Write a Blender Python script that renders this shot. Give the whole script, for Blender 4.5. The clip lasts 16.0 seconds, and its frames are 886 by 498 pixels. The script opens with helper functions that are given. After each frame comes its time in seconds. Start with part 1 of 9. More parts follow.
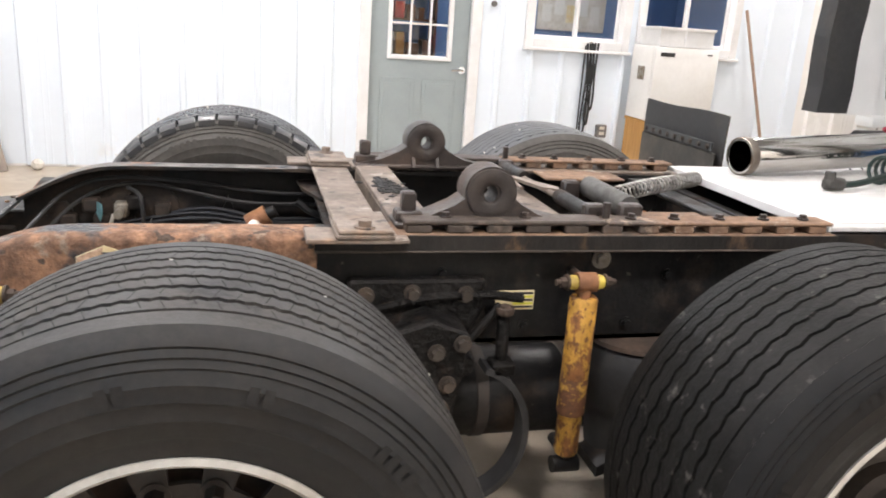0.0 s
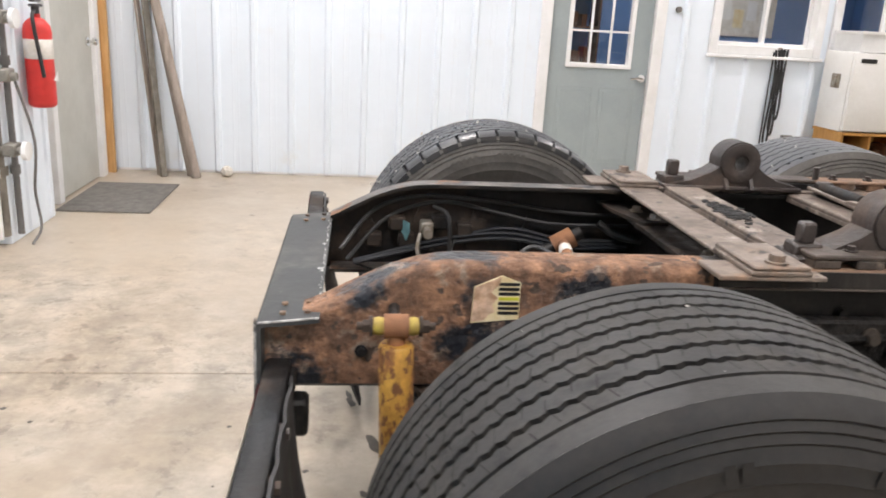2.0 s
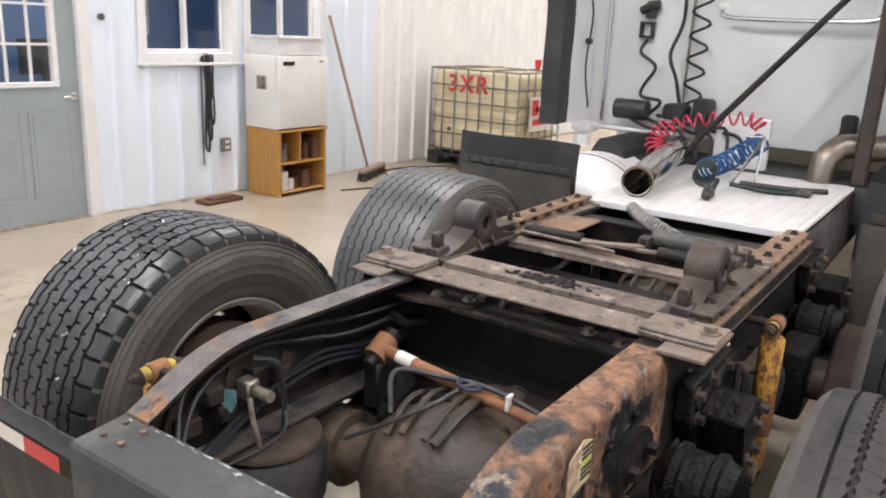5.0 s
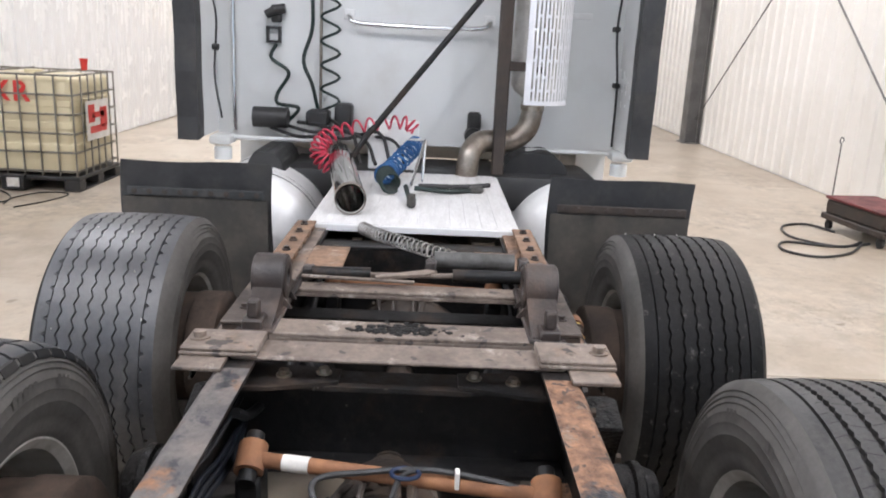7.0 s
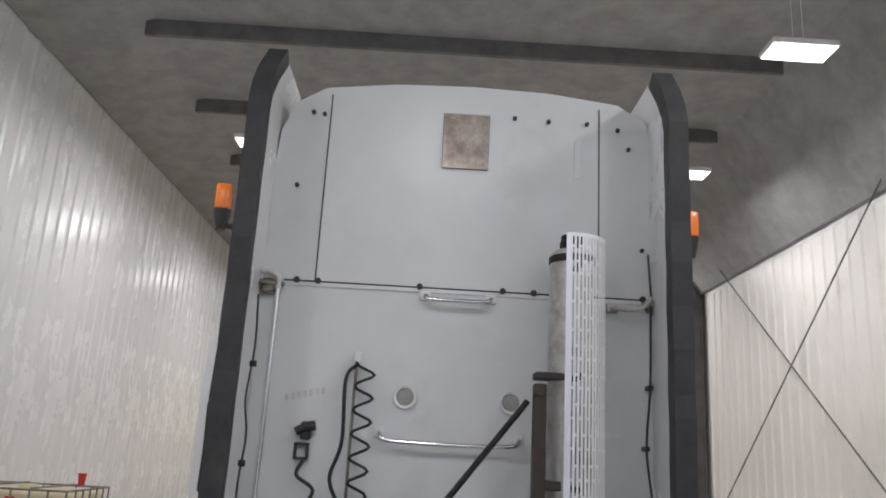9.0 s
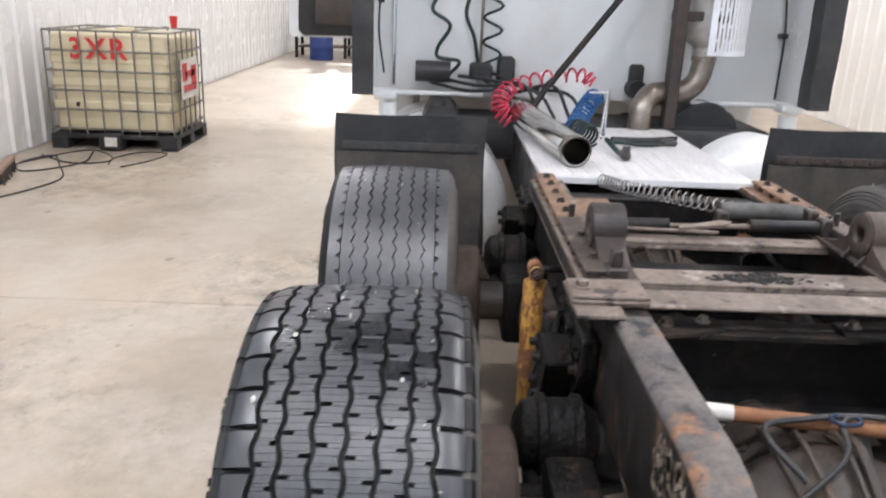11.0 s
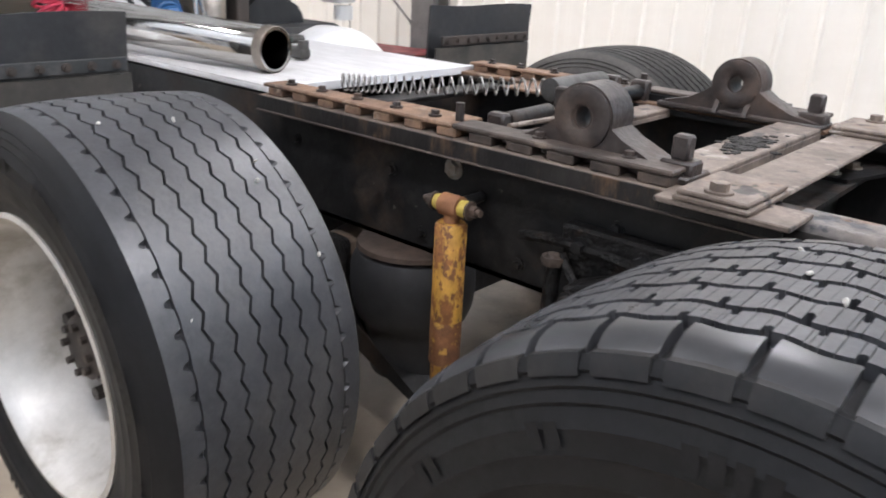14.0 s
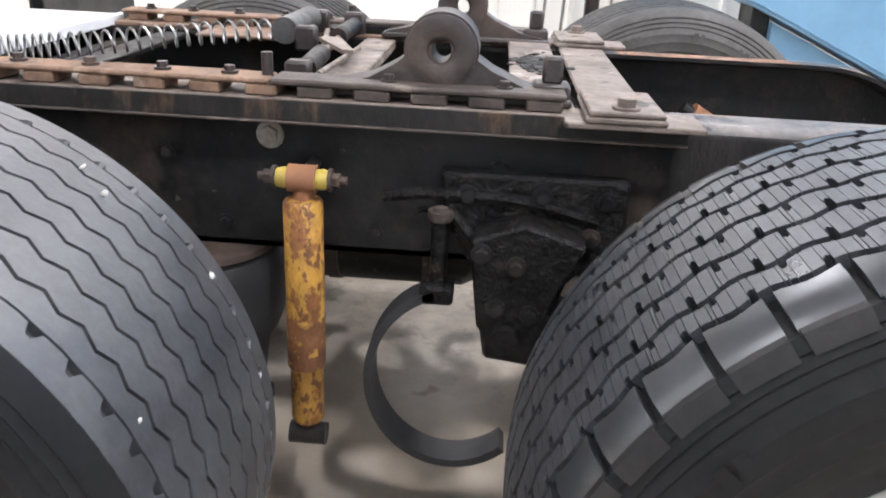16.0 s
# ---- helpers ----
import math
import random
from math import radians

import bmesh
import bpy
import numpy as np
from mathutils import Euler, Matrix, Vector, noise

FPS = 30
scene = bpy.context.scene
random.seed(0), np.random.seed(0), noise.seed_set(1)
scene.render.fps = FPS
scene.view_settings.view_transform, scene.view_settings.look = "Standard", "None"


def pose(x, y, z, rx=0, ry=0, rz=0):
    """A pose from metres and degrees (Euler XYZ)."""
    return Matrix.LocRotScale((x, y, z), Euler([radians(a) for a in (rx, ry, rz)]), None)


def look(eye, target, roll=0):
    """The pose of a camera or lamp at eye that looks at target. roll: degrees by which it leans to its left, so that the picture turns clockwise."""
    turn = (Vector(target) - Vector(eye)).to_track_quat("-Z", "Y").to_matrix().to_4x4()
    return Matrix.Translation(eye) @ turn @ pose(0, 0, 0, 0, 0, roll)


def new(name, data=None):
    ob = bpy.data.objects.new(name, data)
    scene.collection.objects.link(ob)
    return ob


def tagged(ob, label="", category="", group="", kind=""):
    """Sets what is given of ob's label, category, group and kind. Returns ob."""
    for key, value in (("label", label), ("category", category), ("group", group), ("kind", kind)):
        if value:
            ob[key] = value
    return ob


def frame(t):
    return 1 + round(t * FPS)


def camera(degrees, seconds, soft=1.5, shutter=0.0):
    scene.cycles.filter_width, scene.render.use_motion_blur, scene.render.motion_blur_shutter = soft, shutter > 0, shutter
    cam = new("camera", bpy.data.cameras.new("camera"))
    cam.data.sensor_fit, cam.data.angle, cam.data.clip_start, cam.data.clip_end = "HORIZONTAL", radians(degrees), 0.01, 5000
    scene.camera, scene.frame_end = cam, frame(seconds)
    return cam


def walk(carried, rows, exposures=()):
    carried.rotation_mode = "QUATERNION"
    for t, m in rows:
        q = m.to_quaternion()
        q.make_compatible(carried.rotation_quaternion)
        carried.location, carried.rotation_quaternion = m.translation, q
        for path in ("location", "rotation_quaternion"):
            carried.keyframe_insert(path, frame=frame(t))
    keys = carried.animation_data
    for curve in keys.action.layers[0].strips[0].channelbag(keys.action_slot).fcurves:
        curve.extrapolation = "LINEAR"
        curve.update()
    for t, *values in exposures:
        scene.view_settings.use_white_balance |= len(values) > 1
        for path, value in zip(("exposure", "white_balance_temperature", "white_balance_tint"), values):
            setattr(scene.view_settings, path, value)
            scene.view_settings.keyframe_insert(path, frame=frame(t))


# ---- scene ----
cam = camera(58.8, 16.0, soft=1.8, shutter=0.25)
PATH = [
    (0, (-0.247, -2.178, 1.383), (0.227, -0.318, 0.825), 3.9),
    (0.5, (-0.373, -2.115, 1.373), (0.047, -0.239, 0.822), 3.4),
    (1, (-0.42, -2.009, 1.373), (-0.155, -0.108, 0.811), 3.2),
    (1.5, (-0.616, -1.941, 1.382), (-0.393, -0.034, 0.822), 3.0),
    (2, (-0.86, -1.943, 1.369), (-0.634, -0.037, 0.807), 3.2),
    (2.5, (-1.119, -1.868, 1.338), (-0.775, 0.012, 0.751), 3.0),
    (3, (-1.33, -1.687, 1.369), (-0.658, 0.105, 0.79), 3.3),
    (3.5, (-1.511, -1.584, 1.431), (-0.511, 0.054, 0.87), 3.7),
    (3.7, (-1.57, -1.517, 1.439), (-0.442, 0.039, 0.885), 3.8),
    (5.8, (-1.805, -0.535, 1.641), (0.001, 0.136, 1.105), 2.7),
    (6, (-1.787, -0.437, 1.639), (0.071, 0.08, 1.108), 2.9),
    (6.5, (-1.762, -0.237, 1.646), (0.158, -0.053, 1.119), 2.7),
    (7, (-1.795, -0.058, 1.655), (0.136, -0.096, 1.138), 2.7),
    (7.5, (-1.728, 0.021, 1.659), (0.259, -0.023, 1.435), 3.0),
    (8, (-1.705, 0.034, 1.645), (0.29, 0.007, 1.783), 3.3),
    (8.2, (-1.710, 0.061, 1.646), (0.270, 0.033, 1.931), 3.3),
    (8.7, (-1.725, 0.147, 1.647), (0.219, 0.120, 2.118), 3.3),
    (9.25, (-1.745, 0.259, 1.649), (0.187, 0.233, 2.167), 3.1),
    (9.8, (-1.765, 0.372, 1.652), (0.215, 0.348, 1.930), 2.9),
    (10.3, (-1.785, 0.485, 1.654), (0.209, 0.469, 1.493), 1.7),
    (10.5, (-1.771, 0.588, 1.616), (0.206, 0.565, 1.313), 2.5),
    (11, (-1.772, 0.844, 1.579), (0.131, 0.823, 0.967), 2.2),
    (11.5, (-1.683, 1.129, 1.503), (0.187, 1.115, 0.795), 1.3),
    (12, (-1.451, 1.413, 1.407), (0.382, 1.199, 0.635), 1.6),
    (12.5, (-1.242, 1.575, 1.358), (0.523, 1.023, 0.596), 1.9),
    (13, (-1.042, 1.731, 1.336), (0.596, 0.855, 0.595), 2.3),
    (13.5, (-0.721, 1.777, 1.313), (0.711, 0.59, 0.576), 2.8),
    (14, (-0.464, 1.729, 1.27), (0.745, 0.298, 0.57), 2.9),
    (14.5, (-0.215, 1.731, 1.27), (0.704, 0.097, 0.573), 2.7),
    (15, (-0.016, 1.704, 1.214), (0.576, -0.077, 0.521), 2.5),
    (15.5, (0.146, 1.699, 1.177), (0.402, -0.163, 0.493), 2.0),
    (16, (0.22, 1.783, 1.198), (0.318, -0.06, 0.427), 2.8),
]
EXPOSURES = [(0.0, 0.22, 6750, 10), (0.5, 0.12, 6750, 10), (1.0, 0.24, 6780, 10), (1.5, 0.03, 6800, 10), (2.0, -0.03, 6750, 10), (2.6, -0.25, 6680, 10), (3.7, -0.04, 6550, 10), (5.8, -0.13, 6650, 10), (7.0, -0.12, 6200, 10), (7.5, -1.0, 6200, 10), (8.0, -1.16, 6250, 10), (9.8, -1.1, 6300, 10), (10.3, -0.80, 6200, 10), (10.7, -0.46, 6200, 10), (11.0, -0.12, 6200, 10), (11.5, 0.10, 6350, 10), (12.5, -0.29, 5950, 10), (13.0, -0.10, 5980, 10), (13.5, -0.1, 6150, 10), (14.5, 0.1, 6200, 10), (15, 0.2, 6150, 10), (16.0, 0.45, 6100, 10)]
walk(cam, [(t, look(eye, target, roll)) for t, eye, target, roll in PATH], EXPOSURES)

# ---- world and light ----
world = bpy.data.worlds.new("world")
scene.world = world
world.use_nodes = True
wn = world.node_tree.nodes
sky = wn.new("ShaderNodeTexSky")
sky.sky_type, sky.sun_disc = "NISHITA", False
sky.sun_elevation, sky.sun_rotation = radians(18), radians(90)
wn["Background"].inputs["Strength"].default_value = 0.12
world.node_tree.links.new(sky.outputs[0], wn["Background"].inputs["Color"])

sun = bpy.data.lights.new("sun", "SUN")
sun.energy, sun.angle, sun.color = 3.6, radians(1.0), (1.0, 0.95, 0.88)
sun_ob = new("sun", sun)
sun_ob.matrix_world = look((30.0, 3.1, 6.2), (11.0, 3.25, 0.0))

LAMP_POWER = 138.0
LAMP_COLOUR = (1.0, 0.955, 0.97)
LAMP_Z = 5.55
# the lamp at (-2.3, 0.4) is added to brighten the cab's back panel
LAMP_SPOTS = [(x, -3.2) for x in (-1.8, 1.6, 5.0, 8.4, 13.1)] + [(-2.3, 0.4)] + [(x, 2.6) for x in (8.2, 12.9, 17.6)] + [(x, 3.3) for x in (-1.2, 3.5)]


# ---- mesh helpers ----
PLACE = {}


def thing(name, at=(0, 0, 0), label="", category="", group="", kind=""):
    ob = new(name)
    ob.empty_display_size = 0.1
    ob.location = at
    PLACE[ob] = Matrix.Translation(at)
    return tagged(ob, label, category, group, kind)


def finish(bm, name, material, smooth=40):
    me = bpy.data.meshes.new(name)
    bmesh.ops.recalc_face_normals(bm, faces=bm.faces)
    bm.to_mesh(me)
    bm.free()
    me.materials.append(material)
    if smooth:
        me.shade_smooth()
        me.set_sharp_from_angle(angle=radians(smooth))
    return me


def part(name, bm, material, parent=None, label="", smooth=40):
    ob = new(name, finish(bm, name, material, smooth))
    PLACE[ob] = Matrix.Identity(4)
    if parent is not None:
        ob.parent = parent
        ob.matrix_parent_inverse = PLACE[parent].inverted()
    if label:
        ob["label"] = label
    return ob


def share(name, mesh, parent, at, turn=0.0):
    """One more object on the same mesh."""
    ob = new(name, mesh)
    ob.matrix_basis = pose(at[0], at[1], at[2], 0, 0, turn)
    PLACE[ob] = ob.matrix_basis.copy()
    if parent is not None:
        ob.parent = parent
        ob.matrix_parent_inverse = PLACE[parent].inverted()
    return ob


def box(bm, x0, x1, y0, y1, z0, z1, bev=0.0, seg=1, m=None):
    mat = Matrix.Translation(((x0 + x1) / 2, (y0 + y1) / 2, (z0 + z1) / 2)) @ Matrix.Diagonal((x1 - x0, y1 - y0, z1 - z0, 1))
    if m is not None:
        mat = m @ mat
    made = bmesh.ops.create_cube(bm, size=1, matrix=mat)["verts"]
    if bev:
        edges = list({e for v in made for e in v.link_edges})
        bmesh.ops.bevel(bm, geom=edges, offset=bev, segments=seg, affect="EDGES", profile=0.5)


def axes_to(p0, p1):
    d = Vector(p1) - Vector(p0)
    return Matrix.Translation(p0) @ d.to_track_quat("Z", "Y").to_matrix().to_4x4(), d.length


def cyl(bm, p0, p1, r0, r1=None, seg=16):
    m, h = axes_to(p0, p1)
    bmesh.ops.create_cone(bm, cap_ends=True, segments=seg, radius1=r0, radius2=r0 if r1 is None else r1, depth=h,
                          matrix=m @ Matrix.Translation((0, 0, h / 2)))


def lathe(bm, profile, m, seg=48, closed=False):
    """profile: (radius, height) pairs turned about m's z."""
    rings = []
    for r, h in profile:
        rings.append([bm.verts.new(m @ Vector((r * math.cos(a), r * math.sin(a), h))) for a in [2 * math.pi * i / seg for i in range(seg)]])
    pairs = list(zip(rings, rings[1:])) + ([(rings[-1], rings[0])] if closed else [])
    for a, b in pairs:
        for i in range(seg):
            j = (i + 1) % seg
            bm.faces.new((a[i], a[j], b[j], b[i]))
    return rings


def sweep(bm, pts, r, seg=8, cap=True):
    """A tube through pts."""
    pts = [Vector(p) for p in pts]
    ways = []
    for i in range(len(pts)):
        d = pts[min(i + 1, len(pts) - 1)] - pts[max(i - 1, 0)]
        ways.append(d.normalized() if d.length > 1e-9 else Vector((0, 0, 1)))
    up = ways[0].orthogonal().normalized()
    rings = []
    for i, (p, d) in enumerate(zip(pts, ways)):
        up = (up - d * up.dot(d)).normalized()
        side = d.cross(up)
        rr = r(i / (len(pts) - 1)) if callable(r) else r
        rings.append([bm.verts.new(p + (up * math.cos(a) + side * math.sin(a)) * rr) for a in [2 * math.pi * k / seg for k in range(seg)]])
    for a, b in zip(rings, rings[1:]):
        for k in range(seg):
            n = (k + 1) % seg
            bm.faces.new((a[k], a[n], b[n], b[k]))
    if cap:
        bm.faces.new(rings[0])
        bm.faces.new(list(reversed(rings[-1])))


def curve(ctrl, n=8):
    """Points of a smooth line through the control points."""
    c = [Vector(p) for p in ctrl]
    c = [c[0] * 2 - c[1]] + c + [c[-1] * 2 - c[-2]]
    out = []
    for i in range(1, len(c) - 2):
        for k in range(n):
            t = k / n
            out.append(0.5 * ((2 * c[i]) + (c[i + 1] - c[i - 1]) * t + (2 * c[i - 1] - 5 * c[i] + 4 * c[i + 1] - c[i + 2]) * t * t
                              + (3 * c[i] - c[i - 1] - 3 * c[i + 1] + c[i + 2]) * t ** 3))
    return out + [c[-2]]


def coil(ctrl, turns, radius, per=10, n=24, squash=1.0):
    """Points of a helix wound round the smooth line through ctrl."""
    line = curve(ctrl, n)
    total = turns * per
    out, up = [], None
    for i in range(total + 1):
        f = i / total * (len(line) - 1)
        k = min(int(f), len(line) - 2)
        p = line[k].lerp(line[k + 1], f - k)
        d = (line[k + 1] - line[k]).normalized()
        up = d.orthogonal().normalized() if up is None else (up - d * up.dot(d)).normalized()
        a = 2 * math.pi * i / per
        out.append(p + (up * math.cos(a) + d.cross(up) * math.sin(a) * squash) * radius)
    return out


def prism(bm, poly, axis, a0, a1):
    """poly: 2D outline; axis 'x' takes (y, z), 'y' takes (x, z), 'z' takes (x, y)."""
    def place(p, a):
        return {"x": (a, p[0], p[1]), "y": (p[0], a, p[1]), "z": (p[0], p[1], a)}[axis]
    lo = [bm.verts.new(place(p, a0)) for p in poly]
    hi = [bm.verts.new(place(p, a1)) for p in poly]
    bm.faces.new(lo)
    bm.faces.new(list(reversed(hi)))
    n = len(poly)
    for i in range(n):
        j = (i + 1) % n
        bm.faces.new((lo[i], hi[i], hi[j], lo[j]))


def bolt(bm, p, d, r=0.013, h=0.012, washer=True):
    """A hexagon bolt head at p, pointing along d."""
    p, d = Vector(p), Vector(d).normalized()
    if washer:
        cyl(bm, p - d * 0.002, p + d * 0.004, r * 1.5, seg=14)
    cyl(bm, p + d * 0.002, p + d * (0.004 + h), r, seg=6)


def bend(bm, f):
    for v in bm.verts:
        v.co = f(v.co)


# ---- materials ----
def material(name, base, second=None, scale=6.0, amount=0.5, rough=(0.45, 0.7), metal=0.0, patch=None, patch_scale=3.0, patch_at=0.55, patch_soft=0.05,
             bump=0.15, bump_scale=60.0, bump_dist=0.004, speck=None, speck_scale=40.0, speck_at=0.68, stretch=(1, 1, 1), island=0.0, patch_rough=0.8,
             grain=0.12, second_patch=None, shine=0.5, ior=1.5, wet=0.0, patch_fine=0.65):
    mt = bpy.data.materials.new(name)
    mt.use_nodes = True
    nt = mt.node_tree
    N, L = nt.nodes, nt.links
    bsdf = N["Principled BSDF"]
    bsdf.inputs["Specular IOR Level"].default_value = shine
    bsdf.inputs["IOR"].default_value = ior
    tc = N.new("ShaderNodeTexCoord")
    mp = N.new("ShaderNodeMapping")
    mp.inputs["Scale"].default_value = stretch
    L.new(tc.outputs["Object"], mp.inputs["Vector"])

    def noise_node(sc, detail=6.0, rough_=0.6):
        n = N.new("ShaderNodeTexNoise")
        n.inputs["Scale"].default_value, n.inputs["Detail"].default_value, n.inputs["Roughness"].default_value = sc, detail, rough_
        L.new(mp.outputs[0], n.inputs["Vector"])
        return n

    def ramp(src, a, b):
        r = N.new("ShaderNodeMapRange")
        r.inputs["From Min"].default_value, r.inputs["From Max"].default_value = a, b
        L.new(src, r.inputs["Value"])
        return r.outputs[0]

    def mix(fac, a, b):
        m = N.new("ShaderNodeMix")
        m.data_type = "RGBA"
        for sock, v in ((m.inputs["Factor"], fac), (m.inputs["A"], a), (m.inputs["B"], b)):
            if isinstance(v, (tuple, list)):
                sock.default_value = (*v[:3], 1)
            elif isinstance(v, float):
                sock.default_value = v
            else:
                L.new(v, sock)
        return m.outputs["Result"]

    n1 = noise_node(scale)
    second = second or tuple(c * 0.8 for c in base)
    f1 = ramp(n1.outputs["Fac"], 0.5 - 0.05 - amount * 0.12, 0.5 + 0.05 + amount * 0.12)
    col = mix(f1, base, second)
    fine = noise_node(bump_scale, 4.0)
    rsock = ramp(n1.outputs["Fac"], 0.3, 0.7)
    rr = N.new("ShaderNodeMapRange")
    rr.inputs["To Min"].default_value, rr.inputs["To Max"].default_value = rough
    L.new(rsock, rr.inputs["Value"])
    rout = rr.outputs[0]
    if patch:
        n2 = noise_node(patch_scale, 8.0, patch_fine)
        f2 = ramp(n2.outputs["Fac"], patch_at - patch_soft, patch_at + patch_soft)
        col = mix(f2, col, patch)
        r2 = N.new("ShaderNodeMix")
        L.new(f2, r2.inputs["Factor"])
        L.new(rout, r2.inputs["A"])
        r2.inputs["B"].default_value = patch_rough
        rout = r2.outputs["Result"]
        if metal:
            mm = N.new("ShaderNodeMapRange")
            mm.inputs["To Min"].default_value, mm.inputs["To Max"].default_value = metal, 0.0
            L.new(f2, mm.inputs["Value"])
            L.new(mm.outputs[0], bsdf.inputs["Metallic"])
    elif metal:
        bsdf.inputs["Metallic"].default_value = metal
    if second_patch:
        colour2, scale2, at2, soft2 = second_patch
        n4 = noise_node(scale2, 9.0, 0.7)
        f4 = ramp(n4.outputs["Fac"], at2 - soft2, at2 + soft2)
        col = mix(f4, col, colour2)
        if wet:
            r4 = N.new("ShaderNodeMix")
            L.new(f4, r4.inputs["Factor"])
            L.new(rout, r4.inputs["A"])
            r4.inputs["B"].default_value = wet
            rout = r4.outputs["Result"]
    if speck:
        n3 = noise_node(speck_scale, 3.0, 0.5)
        f3 = ramp(n3.outputs["Fac"], speck_at, speck_at + 0.04)
        col = mix(f3, col, speck)
    if island:
        oi = N.new("ShaderNodeObjectInfo")
        hs = N.new("ShaderNodeHueSaturation")
        v = N.new("ShaderNodeMapRange")
        v.inputs["To Min"].default_value, v.inputs["To Max"].default_value = 1 - island, 1 + island
        L.new(oi.outputs["Random"], v.inputs["Value"])
        L.new(v.outputs[0], hs.inputs["Value"])
        L.new(col, hs.inputs["Color"])
        col = hs.outputs[0]
    if grain:
        n5 = noise_node(bump_scale * 0.55, 8.0, 0.75)
        g = N.new("ShaderNodeMapRange")
        g.inputs["From Min"].default_value, g.inputs["From Max"].default_value = 0.32, 0.68
        g.inputs["To Min"].default_value, g.inputs["To Max"].default_value = 1 - grain, 1 + grain
        L.new(n5.outputs["Fac"], g.inputs["Value"])
        hv = N.new("ShaderNodeHueSaturation")
        L.new(g.outputs[0], hv.inputs["Value"])
        L.new(col, hv.inputs["Color"])
        col = hv.outputs[0]
    L.new(col, bsdf.inputs["Base Color"])
    L.new(rout, bsdf.inputs["Roughness"])
    if bump:
        b = N.new("ShaderNodeBump")
        b.inputs["Strength"].default_value, b.inputs["Distance"].default_value = bump, bump_dist
        L.new(fine.outputs["Fac"], b.inputs["Height"])
        L.new(b.outputs[0], bsdf.inputs["Normal"])
    return mt


def plain(name, colour, rough=0.5, metal=0.0, emit=0.0, alpha=1.0, transmission=0.0):
    mt = bpy.data.materials.new(name)
    mt.use_nodes = True
    b = mt.node_tree.nodes["Principled BSDF"]
    b.inputs["Base Color"].default_value = (*colour, 1)
    b.inputs["Roughness"].default_value, b.inputs["Metallic"].default_value = rough, metal
    b.inputs["Transmission Weight"].default_value = transmission
    if emit:
        b.inputs["Emission Color"].default_value = (*colour, 1)
        b.inputs["Emission Strength"].default_value = emit
    return mt


def concrete():
    mt = material("concrete", (0.44, 0.368, 0.28), (0.345, 0.287, 0.22), scale=0.55, amount=0.9, rough=(0.26, 0.46), patch=(0.47, 0.415, 0.34), patch_scale=1.9,
                  patch_at=0.56, patch_soft=0.12, bump=0.12, bump_scale=26, bump_dist=0.004, speck=(0.24, 0.195, 0.145), speck_scale=4.2, speck_at=0.70, patch_rough=0.42, grain=0.07)
    # flaked and scuffed areas
    nt = mt.node_tree
    N, L = nt.nodes, nt.links
    bsdf = N["Principled BSDF"]
    src = bsdf.inputs["Base Color"].links[0].from_socket
    tc = N.new("ShaderNodeTexCoord")
    outs = []
    for sc, detail, rough_, lo, hi in ((0.42, 4.0, 0.6, 0.47, 0.62), (5.5, 12.0, 0.75, 0.40, 0.60), (9.0, 12.0, 0.74, 0.56, 0.59)):
        n = N.new("ShaderNodeTexNoise")
        n.inputs["Scale"].default_value, n.inputs["Detail"].default_value, n.inputs["Roughness"].default_value = sc, detail, rough_
        L.new(tc.outputs["Object"], n.inputs["Vector"])
        r = N.new("ShaderNodeMapRange")
        r.inputs["From Min"].default_value, r.inputs["From Max"].default_value = lo, hi
        L.new(n.outputs["Fac"], r.inputs["Value"])
        outs.append(r.outputs[0])
    for tex, low, high in ((outs[1], 0.73, 1.20), (outs[2], 1.0, 0.70)):
        v = N.new("ShaderNodeMapRange")
        v.inputs["To Min"].default_value, v.inputs["To Max"].default_value = low, high
        L.new(tex, v.inputs["Value"])
        h = N.new("ShaderNodeHueSaturation")
        L.new(v.outputs[0], h.inputs["Value"])
        L.new(outs[0], h.inputs["Fac"])
        L.new(src, h.inputs["Color"])
        src = h.outputs[0]
    L.new(src, bsdf.inputs["Base Color"])
    return mt


CONCRETE = concrete()
WALL_WARM_LIT = material("warm_lit_wall_paint", (0.855, 0.848, 0.83), (0.82, 0.812, 0.79), scale=1.2, rough=(0.20, 0.32), bump=0.03, bump_scale=30, patch=(0.76, 0.745, 0.715), patch_scale=2.2, patch_at=0.66, patch_soft=0.08, patch_rough=0.5, grain=0.012)
WALL_PAINT = material("wall_paint", (0.770, 0.842, 0.912), (0.742, 0.81, 0.875), scale=1.2, rough=(0.30, 0.42), bump=0.03, bump_scale=30, patch=(0.73, 0.76, 0.78), patch_scale=2.2, patch_at=0.68, patch_soft=0.08, patch_rough=0.5, grain=0.012)
CREAM_PAINT = material("cream_paint", (0.86, 0.84, 0.79), (0.82, 0.795, 0.74), scale=1.2, rough=(0.30, 0.42), bump=0.03, bump_scale=30, patch=(0.76, 0.73, 0.66), patch_scale=2.2, patch_at=0.68, patch_soft=0.08, patch_rough=0.5, grain=0.012)
CEILING_GREY = material("ceiling_insulation", (0.36, 0.355, 0.35), (0.31, 0.305, 0.30), scale=2.5, rough=(0.7, 0.85), bump=0.3, bump_scale=6, bump_dist=0.03)
STEEL_GREY = material("grey_primer_steel", (0.16, 0.155, 0.15), (0.12, 0.115, 0.11), scale=4, rough=(0.5, 0.65))
DOOR_GREEN = material("grey_green_paint", (0.315, 0.36, 0.365), (0.29, 0.335, 0.34), scale=3, rough=(0.35, 0.45), bump=0.05, grain=0.03)
